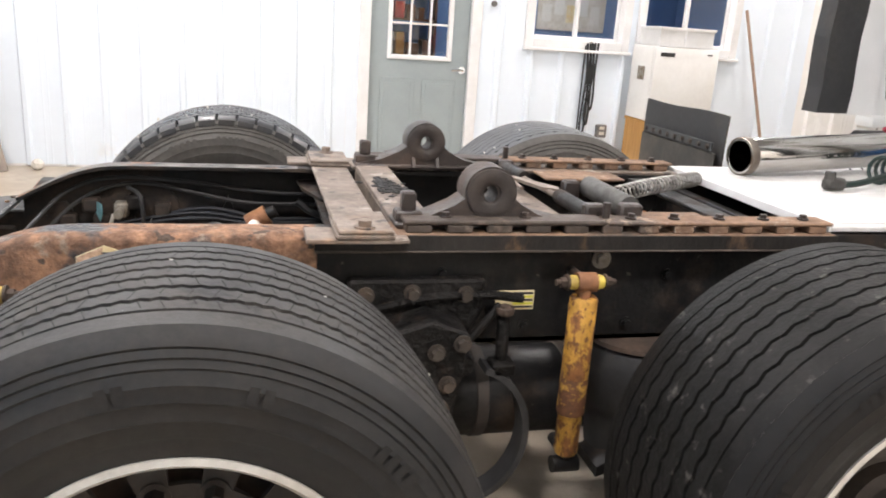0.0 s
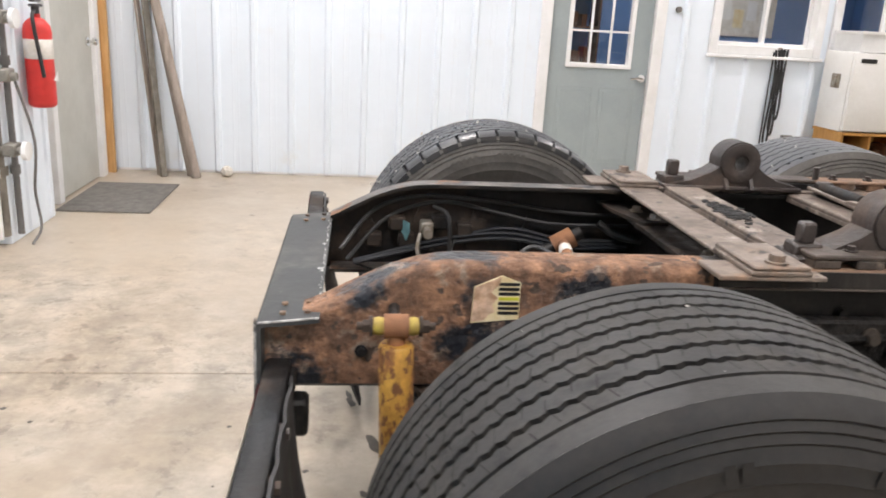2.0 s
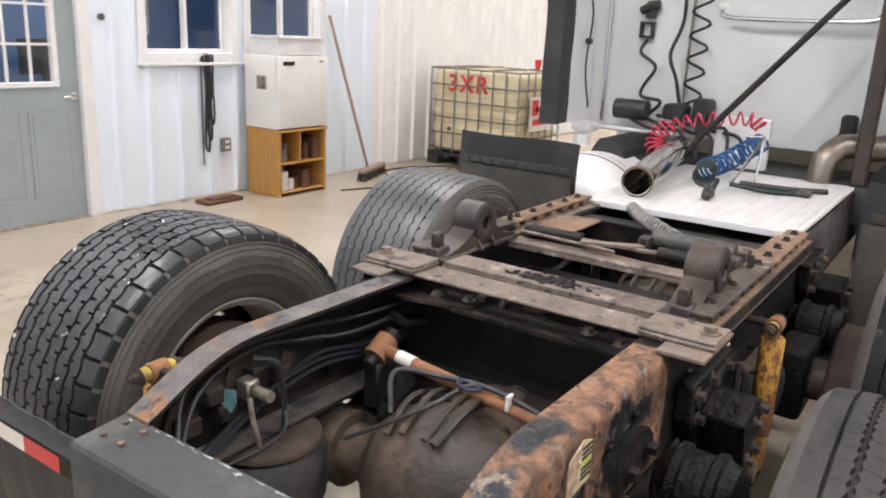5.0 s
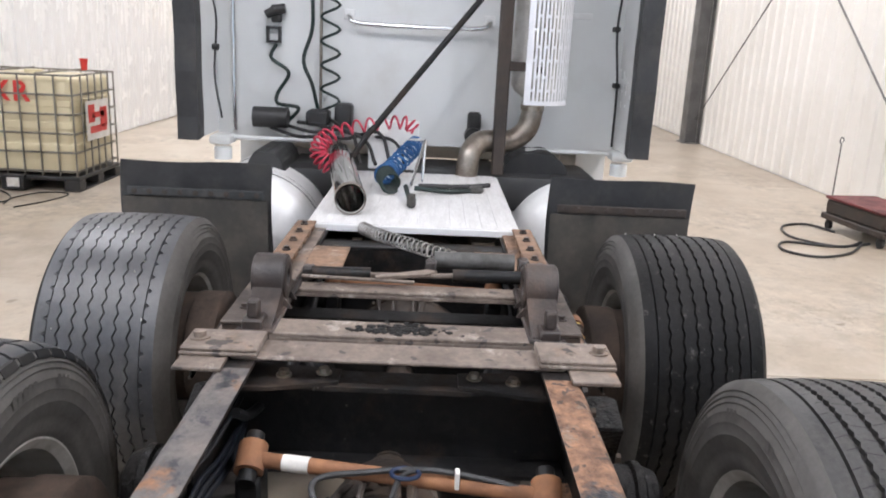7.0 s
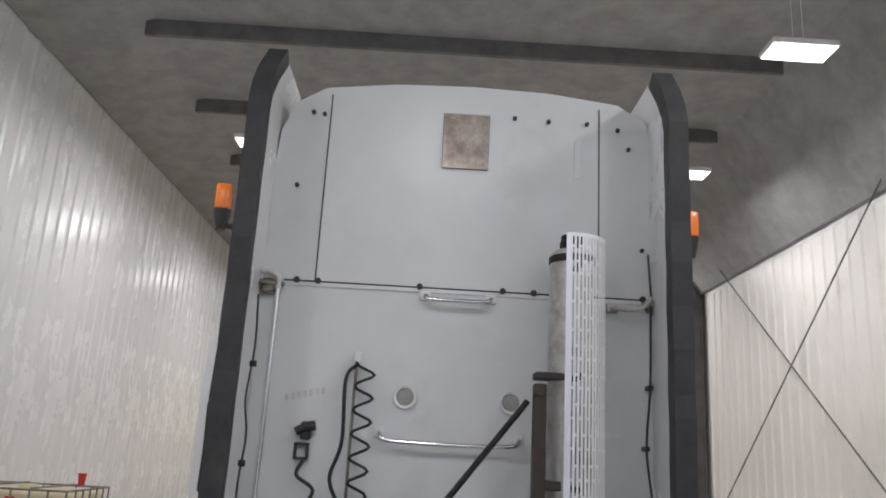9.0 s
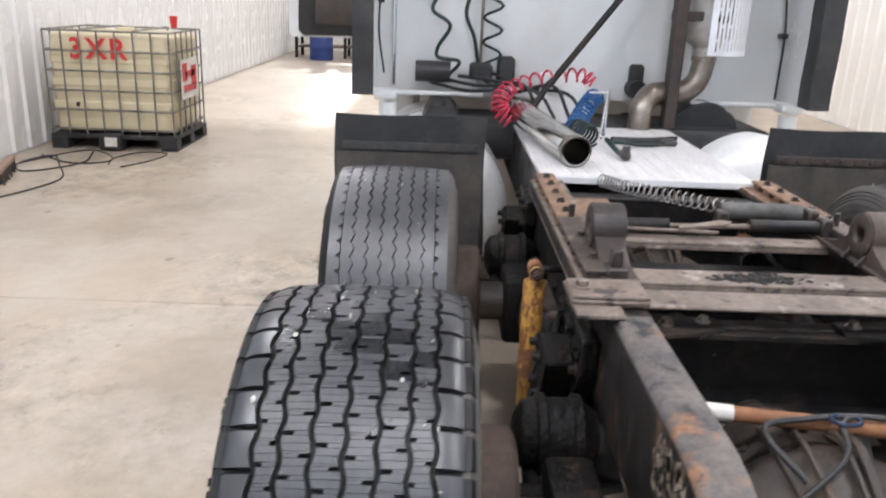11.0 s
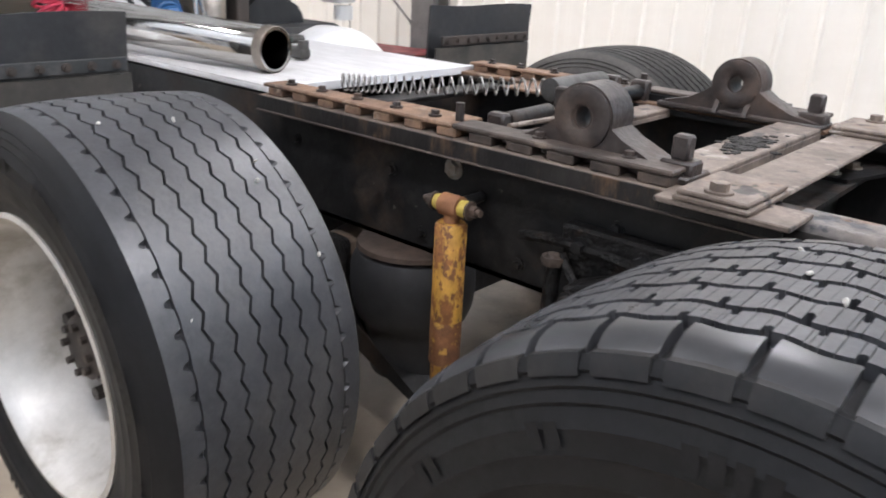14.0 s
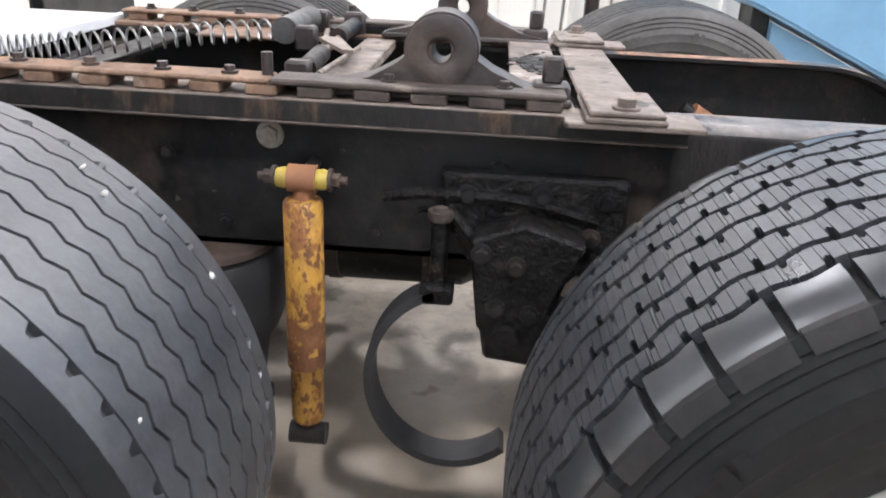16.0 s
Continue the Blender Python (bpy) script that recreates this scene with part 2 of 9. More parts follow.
TRIM_WHITE = material("trim_white", (0.78, 0.78, 0.78), (0.72, 0.72, 0.71), scale=5, rough=(0.35, 0.5), bump=0.05, grain=0.03)
GREY_DOOR = material("beige_grey_paint", (0.50, 0.50, 0.46), (0.45, 0.45, 0.41), scale=3, rough=(0.4, 0.5), bump=0.05, grain=0.03)
RUBBER = material("tyre_rubber", (0.02939, 0.03105, 0.03564), (0.04316, 0.04454, 0.04941), scale=9, amount=0.9, rough=(0.36, 0.50), bump=0.18, bump_scale=130, bump_dist=0.002, patch=(0.058, 0.0575, 0.057), patch_scale=7, patch_at=0.62, patch_soft=0.10, patch_rough=0.55, grain=0.35, shine=0.5, ior=1.68, second_patch=((0.018, 0.0188, 0.0205), 13.0, 0.62, 0.03), wet=0.26)
RUBBER_GREY = material("greyish_tyre_rubber", (0.03337, 0.03455, 0.03879), (0.04871, 0.04961, 0.0534), scale=9, amount=0.9, rough=(0.34, 0.48), bump=0.3, bump_scale=130, bump_dist=0.002, patch=(0.062, 0.061, 0.060), patch_scale=7, patch_at=0.60, patch_soft=0.10, patch_rough=0.55, grain=0.35, shine=0.5, ior=1.75)
WET_RUBBER = material("wet_tyre_rubber", (0.0150, 0.0158, 0.0180), (0.0230, 0.0238, 0.0262), scale=14, amount=0.9, rough=(0.12, 0.24), bump=0.40, bump_scale=110, bump_dist=0.004, grain=0.3, shine=0.5, ior=1.6)
SHOULDER_RUBBER = material("glossy_worn_shoulder_rubber", (0.024, 0.02496, 0.0276), (0.0368, 0.0376, 0.0404), scale=6, amount=0.8, rough=(0.27, 0.42), bump=0.12, bump_scale=45, bump_dist=0.002, patch=(0.060, 0.058, 0.056), patch_scale=9, patch_at=0.66, patch_soft=0.08, patch_rough=0.45, grain=0.2, shine=0.5, ior=1.65)
RUBBER_DUSTY = material("dusty_tyre_rubber", (0.016, 0.0153, 0.0147), (0.028, 0.0264, 0.0246), scale=7, amount=0.9, rough=(0.45, 0.65), bump=0.3, bump_scale=140, bump_dist=0.002, patch=(0.050, 0.046, 0.041), patch_scale=6, patch_at=0.60, patch_soft=0.10, patch_rough=0.8, grain=0.35, second_patch=((0.0075, 0.0075, 0.008), 9.0, 0.58, 0.05))
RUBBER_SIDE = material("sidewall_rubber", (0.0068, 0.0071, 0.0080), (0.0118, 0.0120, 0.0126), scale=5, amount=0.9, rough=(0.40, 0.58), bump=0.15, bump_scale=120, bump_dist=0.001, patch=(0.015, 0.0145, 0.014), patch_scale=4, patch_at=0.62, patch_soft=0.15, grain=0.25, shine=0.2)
RUBBER_SIDE_DUSTY = material("dusty_sidewall", (0.105, 0.097, 0.088), (0.068, 0.063, 0.057), scale=5, amount=0.9, rough=(0.6, 0.75), bump=0.15, bump_scale=120, bump_dist=0.001, grain=0.2)
BLACK_RUBBER = material("black_rubber_sheet", (0.022, 0.0225, 0.024), (0.034, 0.034, 0.035), scale=7, rough=(0.5, 0.7), bump=0.15, patch=(0.06, 0.056, 0.05), patch_scale=3.5, patch_at=0.63, patch_soft=0.12, grain=0.2)
MUDDY_RUBBER = material("muddy_rubber_sheet", (0.085, 0.075, 0.062), (0.05, 0.046, 0.04), scale=5, rough=(0.6, 0.8), bump=0.2, patch=(0.04, 0.039, 0.038), patch_scale=4, patch_at=0.58, patch_soft=0.1)
RUST_RAIL = material("rusted_rail", (0.262, 0.138, 0.078), (0.135, 0.074, 0.046), scale=17, amount=0.3, rough=(0.62, 0.9), patch=(0.013, 0.0152, 0.021), patch_scale=4.6, patch_at=0.560, patch_soft=0.025, patch_fine=0.56, second_patch=((0.235, 0.175, 0.130), 12.0, 0.60, 0.03), bump=1.0, bump_scale=55, bump_dist=0.009, speck=(0.060, 0.040, 0.030), speck_scale=30, speck_at=0.60, patch_rough=0.34, grain=0.5)
WORN_RAIL = material("black_paint_worn_to_rust", (0.150, 0.128, 0.112), (0.070, 0.066, 0.066), scale=8, amount=0.8, rough=(0.35, 0.6), patch=(0.24, 0.125, 0.068), patch_scale=6, patch_at=0.60, patch_soft=0.04, patch_rough=0.8, second_patch=((0.022, 0.024, 0.030), 9.0, 0.60, 0.03), bump=0.5, bump_scale=60, bump_dist=0.004, grain=0.35)
BLACK_FRAME = material("black_frame_paint", (0.0090, 0.0092, 0.0100), (0.0150, 0.0145, 0.0142), scale=5, amount=0.9, rough=(0.32, 0.58), patch=(0.046, 0.033, 0.025), patch_scale=4, patch_at=0.58, patch_soft=0.06, bump=0.45, bump_scale=45, bump_dist=0.004, speck=(0.09, 0.08, 0.07), speck_scale=26, speck_at=0.71, grain=0.4, second_patch=((0.021, 0.0195, 0.018), 14.0, 0.60, 0.05), shine=0.28)
BROWN_STEEL = material("brown_worn_steel", (0.222, 0.176, 0.142), (0.118, 0.092, 0.075), scale=6, amount=0.9, rough=(0.45, 0.7), patch=(0.25, 0.160, 0.105), patch_scale=4.5, patch_at=0.64, patch_soft=0.06, bump=0.4, bump_scale=70, bump_dist=0.003, speck=(0.055, 0.046, 0.040), speck_scale=18, speck_at=0.62, grain=0.32, second_patch=((0.31, 0.268, 0.228), 8.0, 0.60, 0.03))
ORANGE_RUST = material("orange_rust", (0.255, 0.155, 0.095), (0.155, 0.096, 0.065), scale=8, amount=0.9, rough=(0.7, 0.9), patch=(0.075, 0.058, 0.048), patch_scale=6, patch_at=0.57, patch_soft=0.06, bump=0.5, bump_scale=60, bump_dist=0.004, grain=0.35, second_patch=((0.31, 0.23, 0.17), 12.0, 0.60, 0.03))
SLIDE_BROWN = material("dark_brown_slide_steel", (0.078, 0.058, 0.046), (0.046, 0.036, 0.030), scale=9, amount=0.9, rough=(0.45, 0.7), patch=(0.20, 0.16, 0.128), patch_scale=7, patch_at=0.63, patch_soft=0.05, bump=0.5, bump_scale=70, bump_dist=0.004, grain=0.35)
TAIL_BLACK = material("black_paint_with_rust_streaks", (0.016, 0.0152, 0.0148), (0.028, 0.0245, 0.022), scale=7, amount=0.9, rough=(0.4, 0.65), patch=(0.115, 0.072, 0.045), patch_scale=6, patch_at=0.605, patch_soft=0.05, patch_rough=0.8, bump=0.5, bump_scale=60, bump_dist=0.004, stretch=(1.6, 1, 0.6), grain=0.35, shine=0.3)
DARK_CAST = material("dark_cast_iron", (0.051, 0.0396, 0.0348), (0.0288, 0.0234, 0.0216), scale=9, amount=0.9, rough=(0.30, 0.52), patch=(0.095, 0.066, 0.050), patch_scale=5, patch_at=0.59, patch_soft=0.1, bump=0.5, bump_scale=80, bump_dist=0.004, grain=0.3)
RUSTY_DRUM = material("rusty_brake_drum", (0.072, 0.047, 0.033), (0.038, 0.028, 0.022), scale=8, amount=0.9, rough=(0.7, 0.9), bump=0.4, bump_scale=70, bump_dist=0.003, grain=0.3)
SPRING_STEEL = material("bright_spring_wire", (0.45, 0.4425, 0.4275), (0.315, 0.3, 0.2775), scale=30, rough=(0.3, 0.45), metal=0.85, grain=0.1)
LINE_BLUE = material("dull_blue_air_line", (0.009, 0.0115, 0.017), (0.006, 0.008, 0.012), scale=9, rough=(0.4, 0.55))
GREASY = material("greasy_axle_casting", (0.035, 0.03, 0.026), (0.065, 0.048, 0.036), scale=6, amount=0.9, rough=(0.4, 0.7), patch=(0.13, 0.09, 0.06), patch_scale=6, patch_at=0.62, patch_soft=0.1, bump=0.6, bump_scale=50, bump_dist=0.006)
GREY_PAINT = material("dark_grey_paint", (0.045, 0.048, 0.049), (0.062, 0.064, 0.064), scale=4, rough=(0.5, 0.66), shine=0.3, bump=0.15, patch=(0.20, 0.195, 0.185), patch_scale=9, patch_at=0.70, patch_soft=0.02, grain=0.14, second_patch=((0.12, 0.115, 0.105), 3.0, 0.58, 0.08))
CHIPPED_EDGE = material("chipped_white_paint", (0.55, 0.54, 0.52), (0.12, 0.12, 0.12), scale=40, amount=0.35, rough=(0.5, 0.7))
YELLOW_SHOCK = material("yellow_rusty_paint", (0.52, 0.285, 0.048), (0.42, 0.21, 0.040), scale=14, rough=(0.45, 0.7), patch=(0.24, 0.10, 0.033), patch_scale=24, patch_at=0.545, patch_soft=0.03, bump=0.4, bump_scale=90, speck=(0.17, 0.072, 0.028), speck_scale=75, speck_at=0.555, stretch=(1, 1, 0.6), grain=0.35)
ALU_WHEEL = material("dull_aluminium_rim", (0.62, 0.605, 0.575), (0.50, 0.48, 0.44), scale=5, rough=(0.42, 0.58), metal=0.5, patch=(0.30, 0.27, 0.22), patch_scale=5, patch_at=0.62, patch_soft=0.12, bump=0.1, grain=0.08)
POLISHED = material("polished_steel_pipe", (0.56, 0.55, 0.53), (0.46, 0.44, 0.41), scale=5, rough=(0.06, 0.15), metal=1.0, bump=0.05, stretch=(0.3, 3, 3), grain=0.03)
EXHAUST = material("dull_exhaust_steel", (0.34, 0.305, 0.265), (0.20, 0.165, 0.135), scale=9, amount=0.9, rough=(0.28, 0.5), metal=0.85, bump=0.15, grain=0.15)
ALU_TANK = material("dull_aluminium_tank", (0.84, 0.84, 0.83), (0.79, 0.785, 0.77), scale=3, rough=(0.3, 0.45), metal=0.12, bump=0.04, patch=(0.66, 0.645, 0.61), patch_scale=3, patch_at=0.66, patch_soft=0.1, grain=0.04)
DECK_WHITE = material("worn_white_deck", (0.68, 0.67, 0.66), (0.60, 0.59, 0.575), scale=5, rough=(0.4, 0.55), patch=(0.42, 0.40, 0.38), patch_scale=4, patch_at=0.70, patch_soft=0.05, bump=0.2, bump_scale=40, stretch=(1, 6, 1))
CAB_GREY = material("off_white_cab_paint", (0.71, 0.72, 0.71), (0.67, 0.68, 0.67), scale=1.2, rough=(0.28, 0.4), bump=0.04, bump_scale=12, patch=(0.60, 0.59, 0.56), patch_scale=1.6, patch_at=0.68, patch_soft=0.12, patch_rough=0.45, grain=0.015)
CAB_WHITE = material("white_cab_paint", (0.76, 0.765, 0.76), (0.71, 0.715, 0.705), scale=1.5, rough=(0.2, 0.32), bump=0.03, bump_scale=12, grain=0.03)
HEAT_SHIELD = material("bright_heat_shield", (0.84, 0.84, 0.86), (0.78, 0.78, 0.80), scale=5, rough=(0.3, 0.4), metal=0.25, bump=0.0, grain=0.03)
DARK_STEEL = material("dark_rusty_post", (0.039, 0.0325, 0.0286), (0.065, 0.04875, 0.039), scale=6, rough=(0.55, 0.75), bump=0.25)
BLACK_PLASTIC = material("black_plastic", (0.018, 0.018, 0.019), (0.03, 0.03, 0.03), scale=8, rough=(0.4, 0.6), bump=0.1)
ZINC = material("zinc_bolt", (0.42, 0.39, 0.34), (0.26, 0.21, 0.16), scale=20, rough=(0.4, 0.6), metal=0.7, bump=0.1)
CHROME = plain("chrome", (0.8, 0.8, 0.8), 0.12, 1.0)
RED_HOSE = material("red_coiled_hose", (0.56, 0.045, 0.085), (0.46, 0.038, 0.075), scale=9, rough=(0.35, 0.5), bump=0.05, grain=0.03)
BLUE_HOSE = material("blue_coiled_hose", (0.015, 0.10, 0.27), (0.012, 0.07, 0.20), scale=9, rough=(0.35, 0.5), bump=0.05)
GREEN_CABLE = material("green_cable", (0.010, 0.026, 0.022), (0.007, 0.016, 0.014), scale=9, rough=(0.4, 0.5), bump=0.05)
YELLOW_BUSH = material("yellow_bushing", (0.60, 0.47, 0.08), (0.30, 0.21, 0.05), scale=14, rough=(0.5, 0.7))
RUST_LINK = material("rusty_link", (0.30, 0.135, 0.06), (0.19, 0.088, 0.045), scale=10, rough=(0.7, 0.85), bump=0.3)
PLASTIC_TANK = material("cream_translucent_plastic", (0.70, 0.62, 0.42), (0.64, 0.56, 0.37), scale=3, rough=(0.35, 0.5), bump=0.08, bump_scale=10, grain=0.03)
GALVANISED = material("galvanised_tube", (0.27, 0.255, 0.225), (0.18, 0.165, 0.14), scale=9, rough=(0.4, 0.55), metal=0.5)
RED_PAINT = material("red_paint", (0.62, 0.035, 0.03), (0.52, 0.03, 0.025), scale=7, rough=(0.4, 0.55), bump=0.05, grain=0.03)
RED_TAPE = plain("red_reflective_tape", (0.55, 0.03, 0.035), 0.3)
WHITE_TAPE = plain("white_reflective_tape", (0.68, 0.62, 0.55), 0.3)
FRIDGE_WHITE = material("fridge_enamel", (0.78, 0.775, 0.75), (0.73, 0.72, 0.69), scale=3, rough=(0.3, 0.4), bump=0.04, grain=0.03)
CABINET_WOOD = material("orange_varnished_wood", (0.50, 0.26, 0.07), (0.42, 0.21, 0.055), scale=5, rough=(0.4, 0.55), stretch=(6, 6, 0.7), bump=0.1)
DARK_WOOD = material("dark_brown_wood", (0.14, 0.062, 0.03), (0.10, 0.045, 0.024), scale=6, rough=(0.45, 0.6), stretch=(1, 1, 5))
RAW_WOOD = material("raw_timber", (0.60, 0.36, 0.15), (0.50, 0.29, 0.115), scale=6, rough=(0.6, 0.75), stretch=(7, 7, 0.6), bump=0.15)
GREY_WOOD = material("weathered_grey_pipe", (0.34, 0.29, 0.25), (0.25, 0.21, 0.18), scale=6, rough=(0.6, 0.8), stretch=(4, 4, 0.6), bump=0.2)
BROOM_WOOD = material("broom_handle_wood", (0.33, 0.22, 0.16), (0.26, 0.175, 0.13), scale=8, rough=(0.5, 0.7), stretch=(4, 4, 0.5))
MAT_FIBRE = material("grey_doormat", (0.17, 0.16, 0.145), (0.12, 0.112, 0.10), scale=18, rough=(0.9, 1.0), bump=0.6, bump_scale=220, bump_dist=0.004)
CLEAR_PLASTIC = material("cloudy_plastic_bin", (0.72, 0.72, 0.71), (0.65, 0.65, 0.64), scale=5, rough=(0.3, 0.4), grain=0.03)
AMBER = plain("amber_lens", (0.9, 0.22, 0.02), 0.25)
LENS_GREY = material("dusty_lamp_lens", (0.36, 0.36, 0.33), (0.28, 0.28, 0.25), scale=12, rough=(0.2, 0.35))
GLASS = plain("window_glass", (0.96, 0.98, 0.98), 0.02, 0.0, transmission=1.0)
OFFICE_BLUE = material("office_blue_wall", (0.10, 0.22, 0.48), (0.085, 0.19, 0.42), scale=2, rough=(0.5, 0.65), grain=0.03)
BLUE_SHEET = material("light_blue_panel", (0.19, 0.36, 0.52), (0.165, 0.32, 0.47), scale=2, rough=(0.35, 0.5), bump=0.04, grain=0.03)
PAPER = material("white_label_paper", (0.72, 0.70, 0.66), (0.62, 0.59, 0.53), scale=12, rough=(0.6, 0.7))
LABEL_TAN = material("faded_tan_label", (0.70, 0.56, 0.30), (0.76, 0.68, 0.46), scale=18, rough=(0.6, 0.75))
LABEL_BLACK = plain("label_black", (0.015, 0.015, 0.015), 0.5)
LABEL_YELLOW = plain("label_yellow", (0.62, 0.62, 0.06), 0.5)
LAMP_GLOW = plain("lamp_diffuser", (1.0, 0.97, 0.93), 0.5, emit=9.0)
FADED_RED = material("faded_red_paint", (0.62, 0.52, 0.50), (0.62, 0.60, 0.58), scale=30, rough=(0.35, 0.5), bump=0.0)
WET_GREASE = material("wet_black_grease", (0.0055, 0.0055, 0.0056), (0.012, 0.0105, 0.0095), scale=12, amount=0.9, rough=(0.36, 0.65), bump=1.0, bump_scale=45, bump_dist=0.012, patch=(0.040, 0.027, 0.020), patch_scale=9, patch_at=0.62, patch_soft=0.05, patch_rough=0.5, grain=0.4, shine=0.2)
SHOCK_RUST = material("rust_bloom_on_yellow", (0.20, 0.085, 0.033), (0.13, 0.055, 0.026), scale=9, rough=(0.6, 0.8), patch=(0.50, 0.28, 0.055), patch_scale=16, patch_at=0.60, patch_soft=0.03, bump=0.4, bump_scale=90, grain=0.35, speck=(0.46, 0.25, 0.05), speck_scale=60, speck_at=0.62)
RUBBER_BROWN = material("brown_dusty_tread", (0.0065, 0.0063, 0.0062), (0.0125, 0.0118, 0.0112), scale=9, amount=0.9, rough=(0.42, 0.60), bump=0.5, bump_scale=80, bump_dist=0.004, patch=(0.085, 0.080, 0.074), patch_scale=30, patch_at=0.65, patch_soft=0.05, patch_rough=0.5, grain=0.4, shine=0.15)
DOOR_GLASS = plain("door_glass", (0.80, 0.88, 0.86), 0.03, 0.0, transmission=1.0)
DARK_HUB = material("dark_greasy_hub", (0.04, 0.03, 0.024), (0.022, 0.018, 0.016), scale=8, amount=0.9, rough=(0.5, 0.7), bump=0.4, bump_scale=70, bump_dist=0.003, grain=0.3)
DULL_CYLINDER = material("dull_grey_cylinder", (0.10, 0.098, 0.093), (0.06, 0.057, 0.053), scale=9, rough=(0.5, 0.65), metal=0.3, bump=0.25, bump_scale=60, grain=0.3)
PAINT_SCAB = material("flaking_pale_paint", (0.42, 0.37, 0.29), (0.13, 0.085, 0.055), scale=34, amount=0.5, rough=(0.6, 0.8), bump=0.4, bump_scale=80, grain=0.3)
LOOP_BLUE = material("dark_blue_cable", (0.008, 0.02, 0.06), (0.006, 0.014, 0.04), scale=9, rough=(0.4, 0.5))
SIPE_BLACK = plain("sipe_shadow_rubber", (0.006, 0.006, 0.006), 0.9)
TEAL_TAG = material("faded_teal_tag", (0.13, 0.27, 0.29), (0.09, 0.19, 0.21), scale=30, rough=(0.5, 0.65))
LABEL_CREAM = material("torn_label_backing", (0.70, 0.50, 0.36), (0.40, 0.24, 0.14), scale=42, amount=0.7, rough=(0.6, 0.75), grain=0.3)
OIL_FILM = material("soaked_oil", (0.055, 0.046, 0.038), (0.09, 0.074, 0.058), scale=14, rough=(0.25, 0.45), bump=0.1, grain=0.2)
RUBBER_SIDE_GREY = material("greyish_sidewall_rubber", (0.009, 0.0096, 0.0108), (0.0155, 0.0158, 0.0165), scale=5, amount=0.9, rough=(0.40, 0.58), bump=0.15, bump_scale=120, bump_dist=0.001, patch=(0.034, 0.031, 0.028), patch_scale=4, patch_at=0.6, patch_soft=0.15, grain=0.25, shine=0.3)

# ---- the hall ----
XR, XF, YL, YR, ZC = -2.95, 21.0, 4.86, -4.95, 6.35     # rear wall, far wall, office wall, far side wall, ceiling


def slab(name, x0, x1, y0, y1, z0, z1, mat, label, category):
    bm = bmesh.new()
    box(bm, x0, x1, y0, y1, z0, z1)
    return tagged(part(name, bm, mat, None, label, smooth=0), "", category, "", "structure")


# floor in sawn bays with open joints between them
floor = slab("floor", XR - 0.3, XF + 0.3, YR - 0.3, YL + 3.3, -0.14, -0.03, STEEL_GREY, "stained beige concrete floor with saw-cut joints", "floor")
FX = [XR - 0.3, 2.06, 8.2, 14.4, XF + 0.3]
FY = [YR - 0.3, 0.92, YL + 3.3]
for x0, x1 in zip(FX, FX[1:]):
    for y0, y1 in zip(FY, FY[1:]):
        bm = bmesh.new()
        box(bm, x0 + 0.004, x1 - 0.004, y0 + 0.004, y1 - 0.004, -0.03, 0.0, 0.003)
        part("slab", bm, CONCRETE, floor, smooth=0)


def ribbed_sheet(width, height, mat):
    """A wall cladding sheet in x and z with pressed ribs; its face looks to -y."""
    bm = bmesh.new()
    w = width
    prof = [(0.0, 0.0)]
    for k in range(3):
        c = w * (k + 0.5) / 3
        for dx, dy in ((-0.032, 0), (-0.015, -0.030), (0.015, -0.030), (0.032, 0)):
            prof.append((c + dx, dy))
        for e in (w / 6 - 0.022, w / 6 + 0.022):
            prof += [(c + e - 0.008, 0), (c + e, -0.002), (c + e + 0.008, 0)] if k < 2 else []
    prof.append((w - 0.002, 0.0))
    lo = [bm.verts.new((x, y, 0)) for x, y in prof]
    hi = [bm.verts.new((x, y, height)) for x, y in prof]
    back = [bm.verts.new((x, 0.004, z)) for x, z in ((0, 0), (w - 0.002, 0), (w - 0.002, height), (0, height))]
    for i in range(len(prof) - 1):
        bm.faces.new((lo[i], lo[i + 1], hi[i + 1], hi[i]))
    bm.faces.new(back)
    return finish(bm, "panel", mat, 0)


SHEET = 0.914


def wall_with_openings(name, x0, x1, y0, y1, z1, holes, mat, label):
    """A wall along x with openings (xa, xb, za, zb)."""
    bm = bmesh.new()
    xs = sorted({x0, x1, *[h[0] for h in holes], *[h[1] for h in holes]})
    zs = sorted({0.0, z1, *[h[2] for h in holes], *[h[3] for h in holes]})
    for xa, xb in zip(xs, xs[1:]):
        for za, zb in zip(zs, zs[1:]):
            hollow = any(h[0] <= (xa + xb) / 2 <= h[1] and h[2] <= (za + zb) / 2 <= h[3] for h in holes)
            if not hollow:
                box(bm, xa, xb, y0, y1, za, zb)
    bmesh.ops.remove_doubles(bm, verts=bm.verts, dist=0.0005)
    return tagged(part(name, bm, mat, None, label, smooth=0), "", "wall", "", "structure")


DOOR = (0.745, 1.685, 0.0, 2.06)
WIN1 = (2.24, 3.14, 1.27, 2.25)
WIN2 = (3.34, 4.28, 1.27, 2.25)
HOLES = [DOOR, WIN1, WIN2]
wall_north = wall_with_openings("wall_north", XR - 0.2, XF + 0.2, YL + 0.005, YL + 0.16, ZC, HOLES, TRIM_WHITE, "white ribbed steel wall with an office door and windows")
full = ribbed_sheet(SHEET, 5.98, WALL_PAINT)
# sheets past x 4.2 have the warmer light on them mixed into their colour
full_warm_lit = ribbed_sheet(SHEET, 5.98, WALL_WARM_LIT)
RX = XR - 0.135     # first sheet, cut by the corner
x = RX
i = 0
while x < XF - 0.9:
    if 4.3 < x or x + SHEET < 0.6:
        share("panel", full_warm_lit if x > 4.2 else full, wall_north, (x, YL, 0.02))
    x += SHEET
